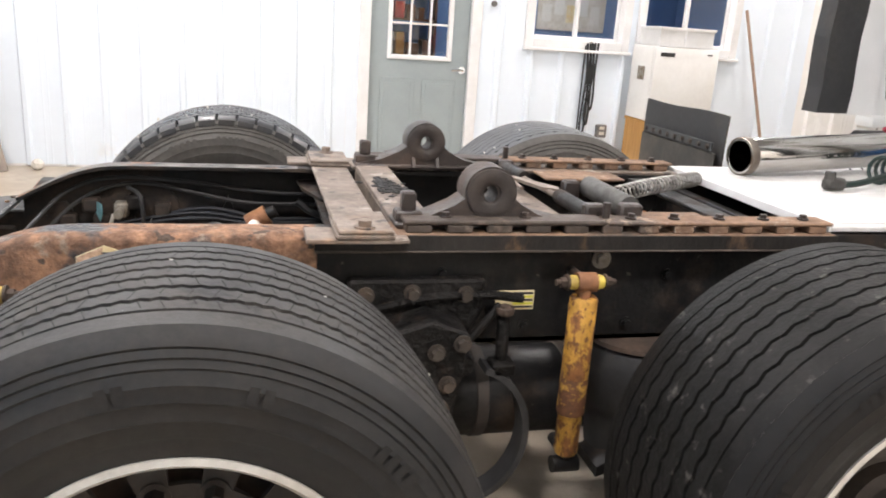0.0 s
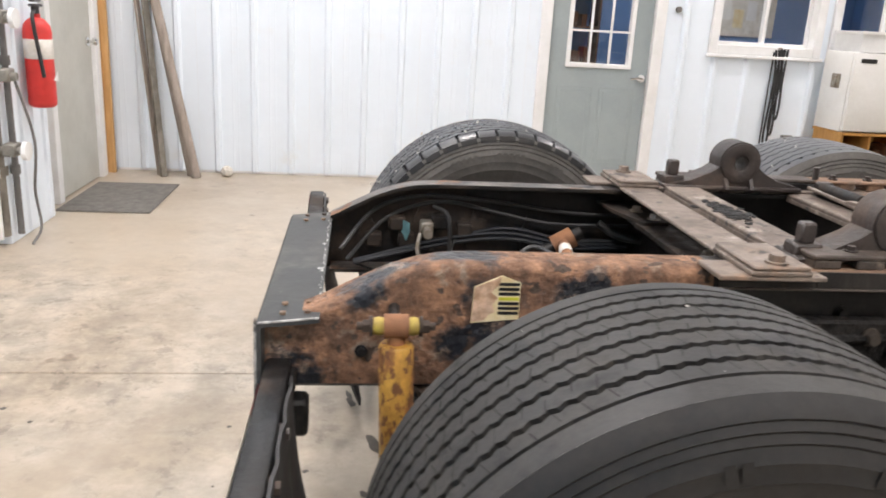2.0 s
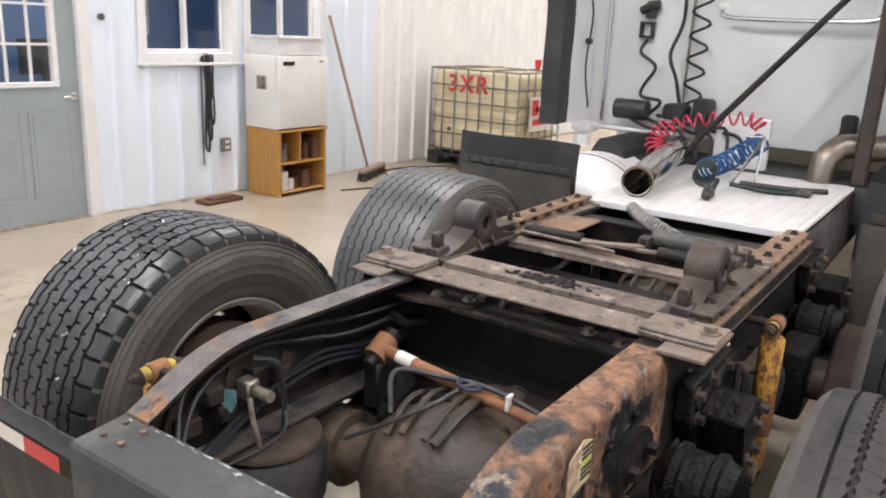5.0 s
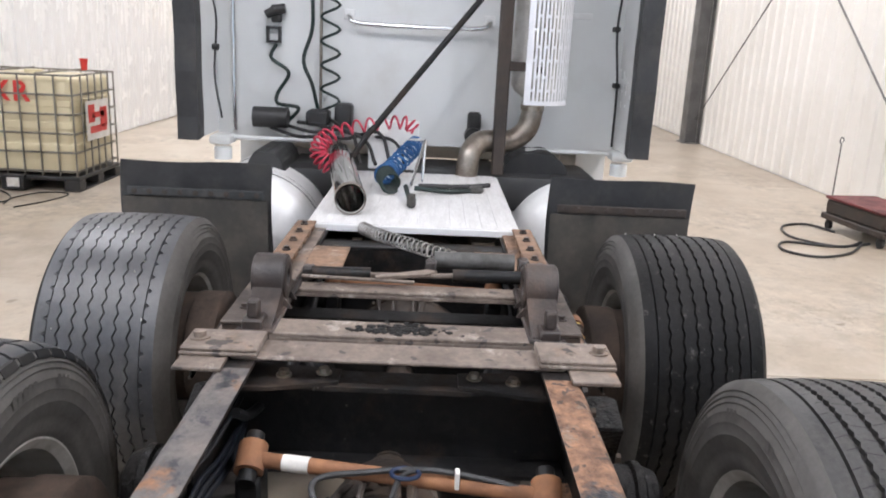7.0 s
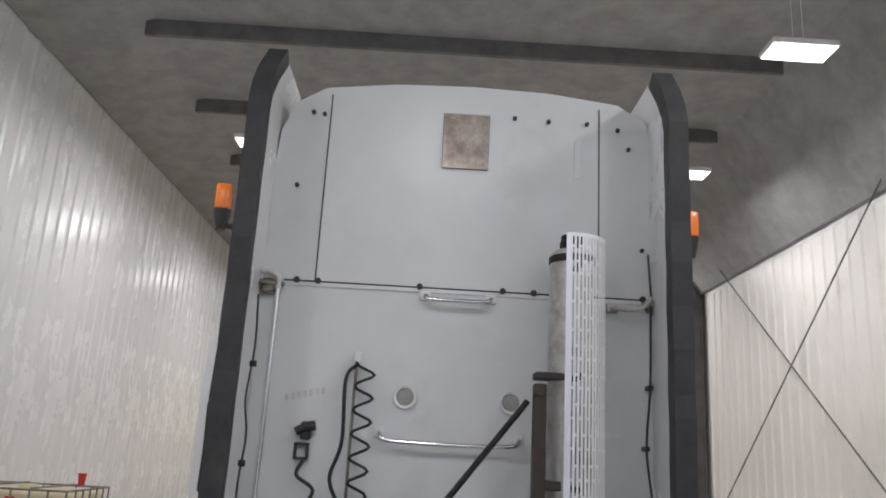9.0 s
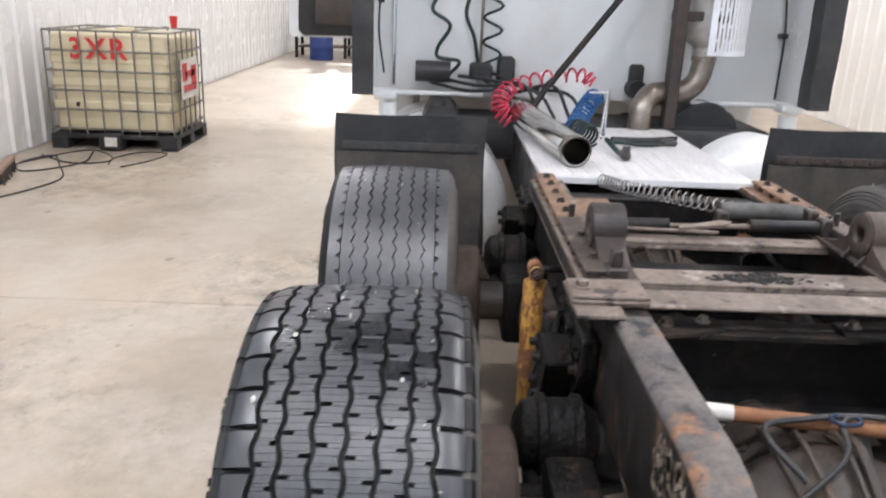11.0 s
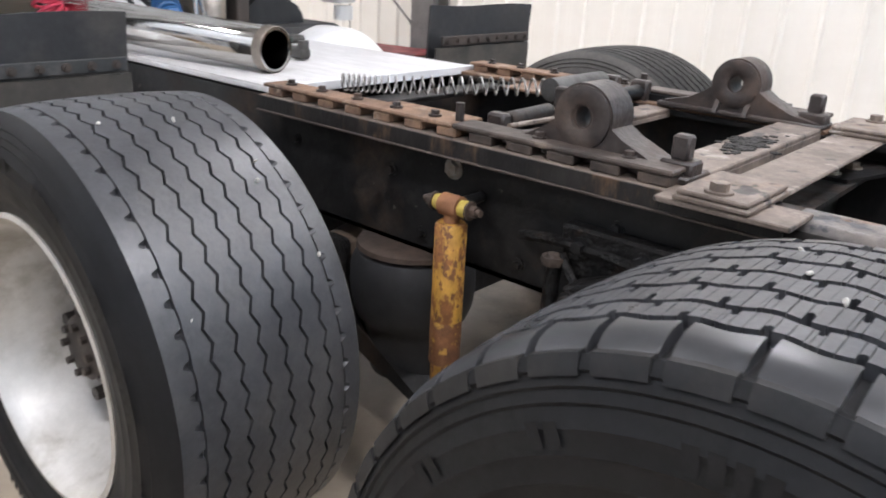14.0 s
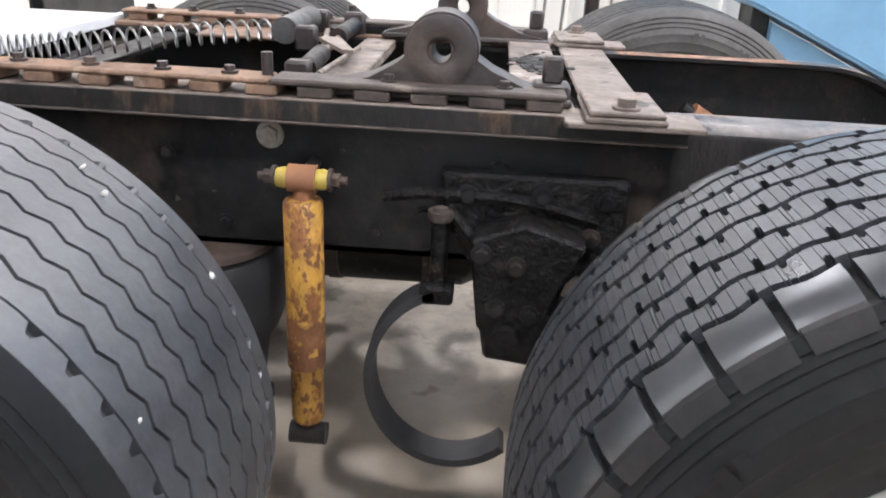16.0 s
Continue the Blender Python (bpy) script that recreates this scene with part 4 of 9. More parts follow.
def tyre_mesh(style, seed=1):
    """A tyre round the y axis, its middle at the origin, with a real tread; returns tread and sidewall meshes."""
    rng = random.Random(seed)
    n = 480
    bm = bmesh.new()
    loops = []

    def at(h, r, a):
        return bm.verts.new((r * math.sin(a), h, r * math.cos(a)))

    if style in ("zigzag", "straight", "wavy"):
        grooves = [-0.150, -0.1125, -0.0675, -0.0225, 0.0225, 0.0675, 0.1125, 0.150]
        amp = {"zigzag": 0.0054, "straight": 0.0026, "wavy": 0.0034}[style]
        waves = 120 if style == "straight" else 60
        gw = {"zigzag": 0.0058, "straight": 0.0125, "wavy": 0.0085}[style]
        cols = [(-HALF, 0, 0, 0), (-HALF + 0.006, 0, 0, 0)]
        for k, g in enumerate(grooves):
            edge = k in (0, len(grooves) - 1)
            am = amp * (0.12 if edge else 1)
            gg = gw * (0.6 if edge else 1)
            cols += [(g - gg / 2, 0, am, -1 if k == 0 else 0), (g - gg / 2 + 0.001, 0.011, am, 0), (g + gg / 2 - 0.001, 0.011, am, 0), (g + gg / 2, 0, am, 1 if k == len(grooves) - 1 else 0)]
            if k + 1 < len(grooves):
                mid = (g + grooves[k + 1]) / 2
                cols.append((mid, 0, 0, 0))
        cols += [(HALF - 0.006, 0, 0, 0), (HALF, 0, 0, 0)]
        for h, d, am, notch in cols:
            ring = []
            for i in range(n):
                a = 2 * math.pi * i / n
                hh = h + am * tri(i / n * waves)
                if notch and i % 8 in (0, 1) and style == "zigzag":
                    hh += notch * 0.013
                ring.append(at(hh, crown(hh) - d, a))
            loops.append(ring)
        for a, b in zip(loops, loops[1:]):
            for i in range(n):
                j = (i + 1) % n
                bm.faces.new((a[i], a[j], b[j], b[i]))
    else:
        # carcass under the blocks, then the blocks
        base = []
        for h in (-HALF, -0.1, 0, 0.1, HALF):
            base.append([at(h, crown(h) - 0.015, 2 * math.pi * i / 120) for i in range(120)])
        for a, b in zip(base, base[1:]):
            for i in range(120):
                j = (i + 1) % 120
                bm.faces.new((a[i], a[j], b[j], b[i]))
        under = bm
        bm = bmesh.new()
        grooves = [-0.146, -0.104, -0.053, 0.0, 0.053, 0.105, 0.146]
        edges = [-HALF - 0.004] + grooves + [HALF + 0.004]
        turns = 44
        cuts = (0.0, 0.18, 0.36, 0.47, 0.66, 0.84, 0.94, 1.0)
        for k in range(8):
            shoulder = k in (0, 7)
            for b in range(turns):
                shift = 0.27 * k
                pieces = ((0.0, 1.0),) if shoulder else tuple(zip(cuts, cuts[1:]))
                drop = rng.uniform(0, 0.0008)
                for c0, c1 in pieces:
                    wide = 0.0110 if shoulder else 0.0008
                    a0 = 2 * math.pi * (b + shift + c0) / turns + wide / 2 / TYRE_R
                    a1 = 2 * math.pi * (b + shift + c1) / turns - wide / 2 / TYRE_R
                    deep = 0.020 if 1 < k < 6 else 0.011
                    notch = deep if not shoulder and c0 == 0.36 else 0.0
                    bite = deep * 0.9 if not shoulder and c0 == 0.84 else 0.0
                    m = 7 if shoulder else 3
                    low_by = drop + rng.uniform(0, 0.0006)
                    rows = []
                    for q in range(m):
                        a = a0 + (a1 - a0) * q / (m - 1)
                        ww = a / (2 * math.pi) * turns
                        zl = edges[k] + (0.0050 + 0.0034 * math.sin(2 * math.pi * (ww + 0.27 * k)) if k > 0 else 0) + bite * (1 if q == 1 else 0.75)
                        zr = edges[k + 1] + (-0.0050 + 0.0034 * math.sin(2 * math.pi * (ww + 0.27 * (k + 1))) if k < 7 else 0) - notch * (1 if q == 1 else 0.75)
                        rows.append((a, zl, zr))
                    share = (0.0, 0.12, 0.3, 0.6, 1.0) if k == 0 else (0.0, 0.4, 0.7, 0.88, 1.0) if k == 7 else (0.0, 0.5, 1.0)
                    top = [[at(h, crown(h) - low_by - 0.011 * max(0.0, (abs(h) - 0.166) / 0.030) ** 2, a) for h in [l + (r - l) * f for f in share]] for a, l, r in rows]
                    low = [[at(l, crown(l) - 0.0155, a), at(r, crown(r) - 0.0155, a)] for a, l, r in rows]
                    for q in range(m - 1):
                        for c in range(len(share) - 1):
                            bm.faces.new((top[q][c], top[q + 1][c], top[q + 1][c + 1], top[q][c + 1]))
                        bm.faces.new((top[q][0], low[q][0], low[q + 1][0], top[q + 1][0]))
                        bm.faces.new((top[q][-1], top[q + 1][-1], low[q + 1][1], low[q][1]))
                    bm.faces.new(top[0] + [low[0][1], low[0][0]])
                    bm.faces.new(top[-1][::-1] + [low[-1][0], low[-1][1]])
    tread = bm
    if style != "block":
        under = None
    bars = bmesh.new()
    bm = bmesh.new()
    ns = 128
    for s in (-1, 1):
        prof = [(crown(HALF) - (0.0155 if style == "block" else 0), HALF)] + SIDE
        if style == "block":
            prof = [(0.483, HALF - 0.001), (0.484, HALF + 0.006)] + SIDE
        rings = []
        for r, h in prof:
            rings.append([bm.verts.new((r * math.sin(a), s * h, r * math.cos(a))) for a in [2 * math.pi * i / ns for i in range(ns)]])
        for a, b in zip(rings, rings[1:]):
            for i in range(ns):
                j = (i + 1) % ns
                bm.faces.new((a[i], a[j], b[j], b[i]))
        if style == "block":
            # buttress lugs below the shoulder blocks
            for b in range(44):
                a0 = 2 * math.pi * (b + (0.0 if s < 0 else 0.27 * 7)) / 44 + 0.012
                a1 = a0 + 2 * math.pi / 44 - 0.026
                p = [(crown(HALF) - 0.0105, HALF + 0.0042), (0.488, 0.2065), (0.477, 0.2125), (0.469, 0.2150)]
                cols = [[tread.verts.new((r * math.sin(a), s * h, r * math.cos(a))) for r, h in p] for a in (a0, (a0 + a1) / 2, a1)]
                for c, d in zip(cols, cols[1:]):
                    for q in range(3):
                        tread.faces.new((c[q], d[q], d[q + 1], c[q + 1]))
                for c in (cols[0], cols[-1]):
                    e = [tread.verts.new(Vector(v.co) - Vector((0, s * 0.012, 0))) for v in c]
                    for q in range(3):
                        tread.faces.new((c[q], c[q + 1], e[q + 1], e[q]))
        # raised lettering band broken into plain bars
        for k in range(14):
            a0 = 2 * math.pi * k / 14 + rng.uniform(0, 0.1)
            for q in range(rng.randint(2, 5)):
                aa = a0 + 0.05 * q
                hh = [bars.verts.new((r * math.sin(a), s * (0.2285 if r > 0.42 else 0.230), r * math.cos(a))) for r, a in ((0.405, aa), (0.405, aa + 0.034), (0.432, aa + 0.034), (0.432, aa))]
                bars.faces.new(hh)
    return tread, bm, bars, under


def move(bm, m):
    bmesh.ops.transform(bm, matrix=m, verts=bm.verts)


def wheel(ax, side, style, tread_mat, side_mat, seed, size=1.0, yy=TYRE_Y):
    """side: 1 for the truck's left, -1 for its right."""
    yc = side * yy
    m = Matrix.Translation((ax, yc, TYRE_R * size - 0.009))
    grow = Matrix.Diagonal((size, 1, size, 1))
    slim = Matrix.Diagonal((0.955, 0.955, 1, 1))
    turn = Matrix.Rotation(radians(90 * -side), 4, "X")          # lathe z points to the outside
    bm = bmesh.new()
    ringm = m @ turn @ slim
    # barrel, flanges and the dished disc
    prof = [(0.288, -0.178), (0.313, -0.186), (0.314, -0.196), (0.302, -0.197), (0.279, -0.180), (0.272, -0.13), (0.266, -0.03)]
    lathe(bm, prof, ringm, 64)
    prof = [(0.288, 0.188), (0.313, 0.198), (0.315, 0.210), (0.304, 0.212), (0.293, 0.199), (0.282, 0.172), (0.276, 0.14), (0.262, 0.10), (0.257, 0.04), (0.252, 0.02)]
    lathe(bm, prof, ringm, 64)
    rim = part("wheel", bm, ALU_WHEEL, truck, "dull aluminium wide-base wheel")
    bm = bmesh.new()
    # disc with ten round openings
    n = 40
    inner = [bm.verts.new(ringm @ Vector((0.135 * math.cos(2 * math.pi * i / n), 0.135 * math.sin(2 * math.pi * i / n), 0.052))) for i in range(n)]
    outer = [bm.verts.new(ringm @ Vector((0.252 * math.cos(2 * math.pi * i / n), 0.252 * math.sin(2 * math.pi * i / n), 0.02))) for i in range(n)]
    mid0 = [bm.verts.new(ringm @ Vector((0.168 * math.cos(2 * math.pi * i / n), 0.168 * math.sin(2 * math.pi * i / n), 0.052))) for i in range(n)]
    mid1 = [bm.verts.new(ringm @ Vector((0.226 * math.cos(2 * math.pi * i / n), 0.226 * math.sin(2 * math.pi * i / n), 0.034))) for i in range(n)]
    for i in range(n):
        j = (i + 1) % n
        bm.faces.new((inner[i], inner[j], mid0[j], mid0[i]))
        bm.faces.new((mid1[i], mid1[j], outer[j], outer[i]))
        if i % 4 not in (1, 2):
            bm.faces.new((mid0[i], mid0[j], mid1[j], mid1[i]))
    ex = bmesh.ops.extrude_face_region(bm, geom=bm.faces[:])
    nv = (ringm.to_3x3() @ Vector((0, 0, -0.012)))
    bmesh.ops.translate(bm, verts=[g for g in ex["geom"] if isinstance(g, bmesh.types.BMVert)], vec=nv)
    part("disc", bm, DARK_HUB, rim, "dark rusty wheel disc with hand holes", smooth=25)
    bm = bmesh.new()
    lathe(bm, [(0.0, 0.125), (0.06, 0.125), (0.072, 0.118), (0.074, 0.10), (0.10, 0.09), (0.104, 0.06), (0.135, 0.052)], ringm, 32)
    part("hub", bm, DARK_HUB, rim, "dark greasy hub")
    out = ringm.to_3x3() @ Vector((0, 0, 1))
    for count, rad, h0, r_, h_ in ((10, 0.155, 0.052, 0.017, 0.03), (8, 0.052, 0.125, 0.009, 0.010)):
        for k in range(count):
            a = 2 * math.pi * k / count
            bm = bmesh.new()
            bolt(bm, ringm @ Vector((rad * math.cos(a), rad * math.sin(a), h0)), out, r_, h_, rad > 0.1)
            part("wheel_nut", bm, DARK_HUB, rim)
    bm = bmesh.new()
    lathe(bm, [(0.12, -0.02), (0.208, -0.03), (0.212, -0.05), (0.208, -0.055), (0.208, -0.12), (0.214, -0.125), (0.214, -0.20), (0.222, -0.205), (0.222, -0.305), (0.205, -0.318), (0.08, -0.318)], ringm, 48)
    part("brake_drum", bm, RUSTY_DRUM, rim, "rusty brown brake drum")
    tread, walls, bars, under = tyre_mesh(style, seed)
    spin = Matrix.Rotation(seed * 0.37, 4, "Y")
    move(tread, m @ grow @ spin)
    move(walls, m @ grow @ spin)
    for extra in (bars, under):
        if extra is not None:
            move(extra, m @ grow @ spin)
    if under is None:
        part("tyre", tread, tread_mat, rim, "worn wide-base ribbed tyre tread", smooth=35)
    else:
        # carcass takes the blacker sidewall rubber, which paints shade into the grooves
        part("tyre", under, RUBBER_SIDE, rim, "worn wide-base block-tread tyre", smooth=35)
        blocks = tagged(part("tread", tread, tread_mat, rim, "zigzag rubber tread blocks, a few of them wet", smooth=35), "", "", "", "stuff")
        blocks.data.materials.append(WET_RUBBER)
        blocks.data.materials.append(SHOULDER_RUBBER)
        blocks.data.materials.append(RUBBER_SIDE_GREY)
        # a few blocks wet with melted snow
        wet_spots = ((-0.117, 0.078), (-0.255, 0.124), (-0.290, 0.026), (-0.302, -0.026), (-0.140, -0.026), (-0.205, 0.026), (-0.215, -0.026), (-0.245, -0.079), (-0.36, -0.13), (-0.41, -0.079))
        for f in blocks.data.polygons:
            c = f.center - m.translation
            ang, h = math.atan2(c.x, c.z), c.y
            # lug flanks get a darker rubber than the shoulder tops, their shade put into colour
            if abs(h) > 0.148:
                f.material_index = 3 if abs(h) > 0.2005 else 2
            for a0, h0 in wet_spots:
                if abs(ang - a0) * TYRE_R < 0.021 and abs(h - h0) < 0.026:
                    f.material_index = 1
    if style in ("straight", "wavy"):
        # fine cuts across the ribs, their shade painted as flat dark strips
        rng = random.Random(seed + 70)
        bm = bmesh.new()
        ribs = [(-0.148, -0.116), (-0.109, -0.071), (-0.064, -0.026), (-0.019, 0.019), (0.026, 0.064), (0.071, 0.109), (0.116, 0.148)]
        for k, (h0, h1) in enumerate(ribs):
            for i in range(84):
                a = 2 * math.pi * (i + 0.5 * (k % 2) + rng.uniform(-0.12, 0.12)) / 84
                w = rng.uniform(0.0006, 0.0012)
                e0, e1 = (h0, h0 + (h1 - h0) * rng.uniform(0.5, 1.0)) if i % 2 else (h1 - (h1 - h0) * rng.uniform(0.5, 1.0), h1)
                lean = 0.010 if k % 2 else -0.010
                quad = []
                for h, f in ((e0, -1), (e1, -1), (e1, 1), (e0, 1)):
                    ang = a + (f * w + lean * (h - h0) / (h1 - h0)) / TYRE_R
                    r = crown(h) + 0.0003
                    quad.append(bm.verts.new((r * math.sin(ang), h, r * math.cos(ang))))
                bm.faces.new(quad)
        move(bm, m @ grow @ spin)
        tagged(part("sipe", bm, SIPE_BLACK, rim, "flat black strips for the shade in fine tread cuts", smooth=0), "", "", "", "stuff")
    marks = tagged(part("sidewall_mark", bars, side_mat, rim, "raised unreadable sidewall marks", smooth=0), "", "", "", "stuff")
    marks.data.materials.append(RUBBER_SIDE_DUSTY)
    for f in marks.data.polygons:
        if (f.center.y - yc) * side < 0:
            f.material_index = 1
    side_ob = part("sidewall", walls, side_mat, rim, "tyre sidewall with a dusty inner face", smooth=35)
    side_ob.data.materials.append(RUBBER_SIDE_DUSTY)
    for f in side_ob.data.polygons:
        if (f.center.y - yc) * side < 0:
            f.material_index = 1
    return rim


wheel(AXLE_R + 0.012, 1, "block", RUBBER, RUBBER_SIDE, 1)
wheel(AXLE_F, 1, "zigzag", RUBBER_GREY, RUBBER_SIDE, 2, 0.978, 0.995)
wheel(AXLE_R, -1, "straight", RUBBER_DUSTY, RUBBER_SIDE_GREY, 3, 0.984)
wheel(AXLE_F, -1, "wavy", RUBBER_BROWN, RUBBER_SIDE, 4, 0.978, 0.965)

# stones caught in the treads
rng = random.Random(11)
for ax, side, count in ((AXLE_R, 1, 16), (AXLE_F, 1, 9), (AXLE_R, -1, 8), (AXLE_F, -1, 7)):
    bm = bmesh.new()
    for _ in range(count):
        a = rng.uniform(-1.2, 1.2)
        h = rng.uniform(-0.16, 0.16)
        k = 1.0 if (ax, side) == (AXLE_R, 1) else 0.98
        r = (crown(h) + 0.0005) * k
        c = Vector((ax + r * math.sin(a), side * TYRE_Y + h, TYRE_R * k - 0.009 + r * math.cos(a)))
        s = rng.uniform(0.0025, 0.005)
        bmesh.ops.create_icosphere(bm, subdivisions=1, radius=s, matrix=Matrix.Translation(c) @ Euler((rng.random() * 3, rng.random() * 3, 0)).to_matrix().to_4x4() @ Matrix.Diagonal((1.5, 1, 0.5, 1)))
    tagged(part("grit", bm, PAPER, truck, "white stones stuck in the tyre tread", smooth=0), "", "", "", "stuff")

# frame rails
RT, RB = 0.884, 0.615      # top and bottom of the rails


def bolts(parent, spots, way, r, h, mat, washer=True, name="bolt"):
    for p in spots:
        bm = bmesh.new()
        bolt(bm, p, way, r, h, washer)
        part(name, bm, mat, parent)


def rail(side):
    o, i_ = side * 0.432, side * 0.342
    w0, w1 = sorted((side * 0.422, o))
    f0, f1 = sorted((i_, o))
    # tail: a rolled channel whose top sweeps down to the rear cross member
    tail = -1.036 if side < 0 else -0.935
    crest = [(-1.036, 0.764), (-0.985, 0.772), (-0.93, 0.790), (-0.86, 0.826), (-0.785, 0.862), (-0.71, 0.885), (-0.63, 0.894), (-0.45, 0.895), (-0.10, 0.895)]
    line = [p for p in curve([(x, 0, z) for x, z in crest], 5) if p.x >= tail - 0.001]
    bm = bmesh.new()
    rings = []
    R = 0.026
    for p in line:
        T = p.z
        prof = [(0.342, RB), (0.422, RB), (0.432, RB + 0.010)]
        prof += [(0.432 - R + R * math.cos(radians(a)), T - R + R * math.sin(radians(a))) for a in (0, 22, 45, 68, 90)]
        prof += [(0.342, T), (0.342, T - 0.010), (0.4225 - R, T - 0.010), (0.4225, T - R), (0.4225, RB + 0.010), (0.342, RB + 0.010)]
        rings.append([bm.verts.new((p.x, side * y, z)) for y, z in prof])
    for a, b in zip(rings, rings[1:]):
        for k in range(len(a)):
            m = (k + 1) % len(a)
            bm.faces.new((a[k], a[m], b[m], b[k]))
    bm.faces.new(rings[0])
    bm.faces.new(rings[-1])
    rr = part("frame_rail", bm, RUST_RAIL if side < 0 else WORN_RAIL, truck, "rust-brown rail end with black paint remnants" if side < 0 else "black rail end worn to rust on top", smooth=30)
    rr.data.materials.append(BLACK_FRAME)
    rr.data.materials.append(TAIL_BLACK)
    for f in rr.data.polygons:
        if f.normal.y * side < -0.5 or f.normal.z < -0.5:
            f.material_index = 1
        elif side > 0 and f.normal.y > 0.95:
            f.material_index = 2
    bm = bmesh.new()
    prism(bm, [(-0.10, RB), (-0.10, RT + 0.011), (3.4, RT + 0.011), (3.4, RB)], "y", w0, w1)
    prism(bm, [(-0.10, RB), (3.4, RB), (3.4, RB + 0.011), (-0.10, RB + 0.011)], "y", f0, w1)
    prism(bm, [(-0.10, RT), (3.4, RT), (3.4, RT + 0.011), (-0.10, RT + 0.011)], "y", *(sorted((i_, side * 0.421))))
    fr = part("frame_rail", bm, BLACK_FRAME, truck, "black greasy main frame rail")
    bolts(fr, [(bx, o, bz) for bx, bz in ((0.20, 0.80), (0.14, 0.70), (0.33, 0.70), (0.80, 0.79), (1.15, 0.80), (0.42, 0.66), (0.70, 0.66))], (0, side, 0), 0.010, 0.010, BLACK_FRAME)
    bolts(fr, [(0.61, o, 0.832)], (0, side, 0), 0.017, 0.012, ZINC)


rail(1)
rail(-1)

# bolts, label and black fittings on the rusty rail end
bm = bmesh.new()
prism(bm, [(-0.375, 0.66), (-0.20, 0.66), (-0.185, 0.69), (-0.195, 0.735), (-0.23, 0.765), (-0.30, 0.775), (-0.345, 0.755), (-0.372, 0.71)], "y", -0.446, -0.432)
rb = part("rail_bracket", bm, BLACK_FRAME, truck, "black bolted bracket on the rusty rail")
bolts(rb, [(bx, -0.446, bz) for bx, bz in ((-0.225, 0.715), (-0.335, 0.705))], (0, -1, 0), 0.017, 0.022, BLACK_FRAME)
bolts(rb, [(bx, -0.432, bz) for bx, bz in ((-0.30, 0.82), (-0.43, 0.80), (-0.84, 0.70))], (0, -1, 0), 0.009, 0.009, BLACK_FRAME)
bm = bmesh.new()
prism(bm, [(-0.615, 0.765), (-0.515, 0.775), (-0.515, 0.855), (-0.555, 0.870), (-0.612, 0.845)], "y", -0.4345, -0.4325)
lab = part("warning_label", bm, LABEL_TAN, truck, "faded torn warning label with yellow and black print", smooth=0)
bm = bmesh.new()
prism(bm, [(-0.614, 0.768), (-0.588, 0.772), (-0.580, 0.784), (-0.566, 0.790), (-0.572, 0.806), (-0.562, 0.822), (-0.576, 0.834), (-0.560, 0.850), (-0.556, 0.868), (-0.611, 0.843)], "y", -0.4352, -0.4346)
part("torn_layer", bm, LABEL_CREAM, lab, "rust-stained torn layer", smooth=0)
for k in range(7):
    bm = bmesh.new()
    z = 0.785 + 0.0105 * k
    box(bm, -0.560, -0.517, -0.4353, -0.4347, z, z + 0.0068)
    part("print_bar", bm, LABEL_YELLOW if k == 3 else LABEL_BLACK, lab, smooth=0)

bm = bmesh.new()
box(bm, 0.34, 0.44, -0.4345, -0.4325, 0.702, 0.752)
lab = part("warning_label", bm, LABEL_TAN, truck, "small faded label with yellow and black stripes", smooth=0)
for k in range(5):
    bm = bmesh.new()
    z = 0.706 + 0.009 * k
    box(bm, 0.385, 0.437, -0.4353, -0.4347, z, z + 0.0055)
    part("print_bar", bm, LABEL_YELLOW if k % 2 else LABEL_BLACK, lab, smooth=0)


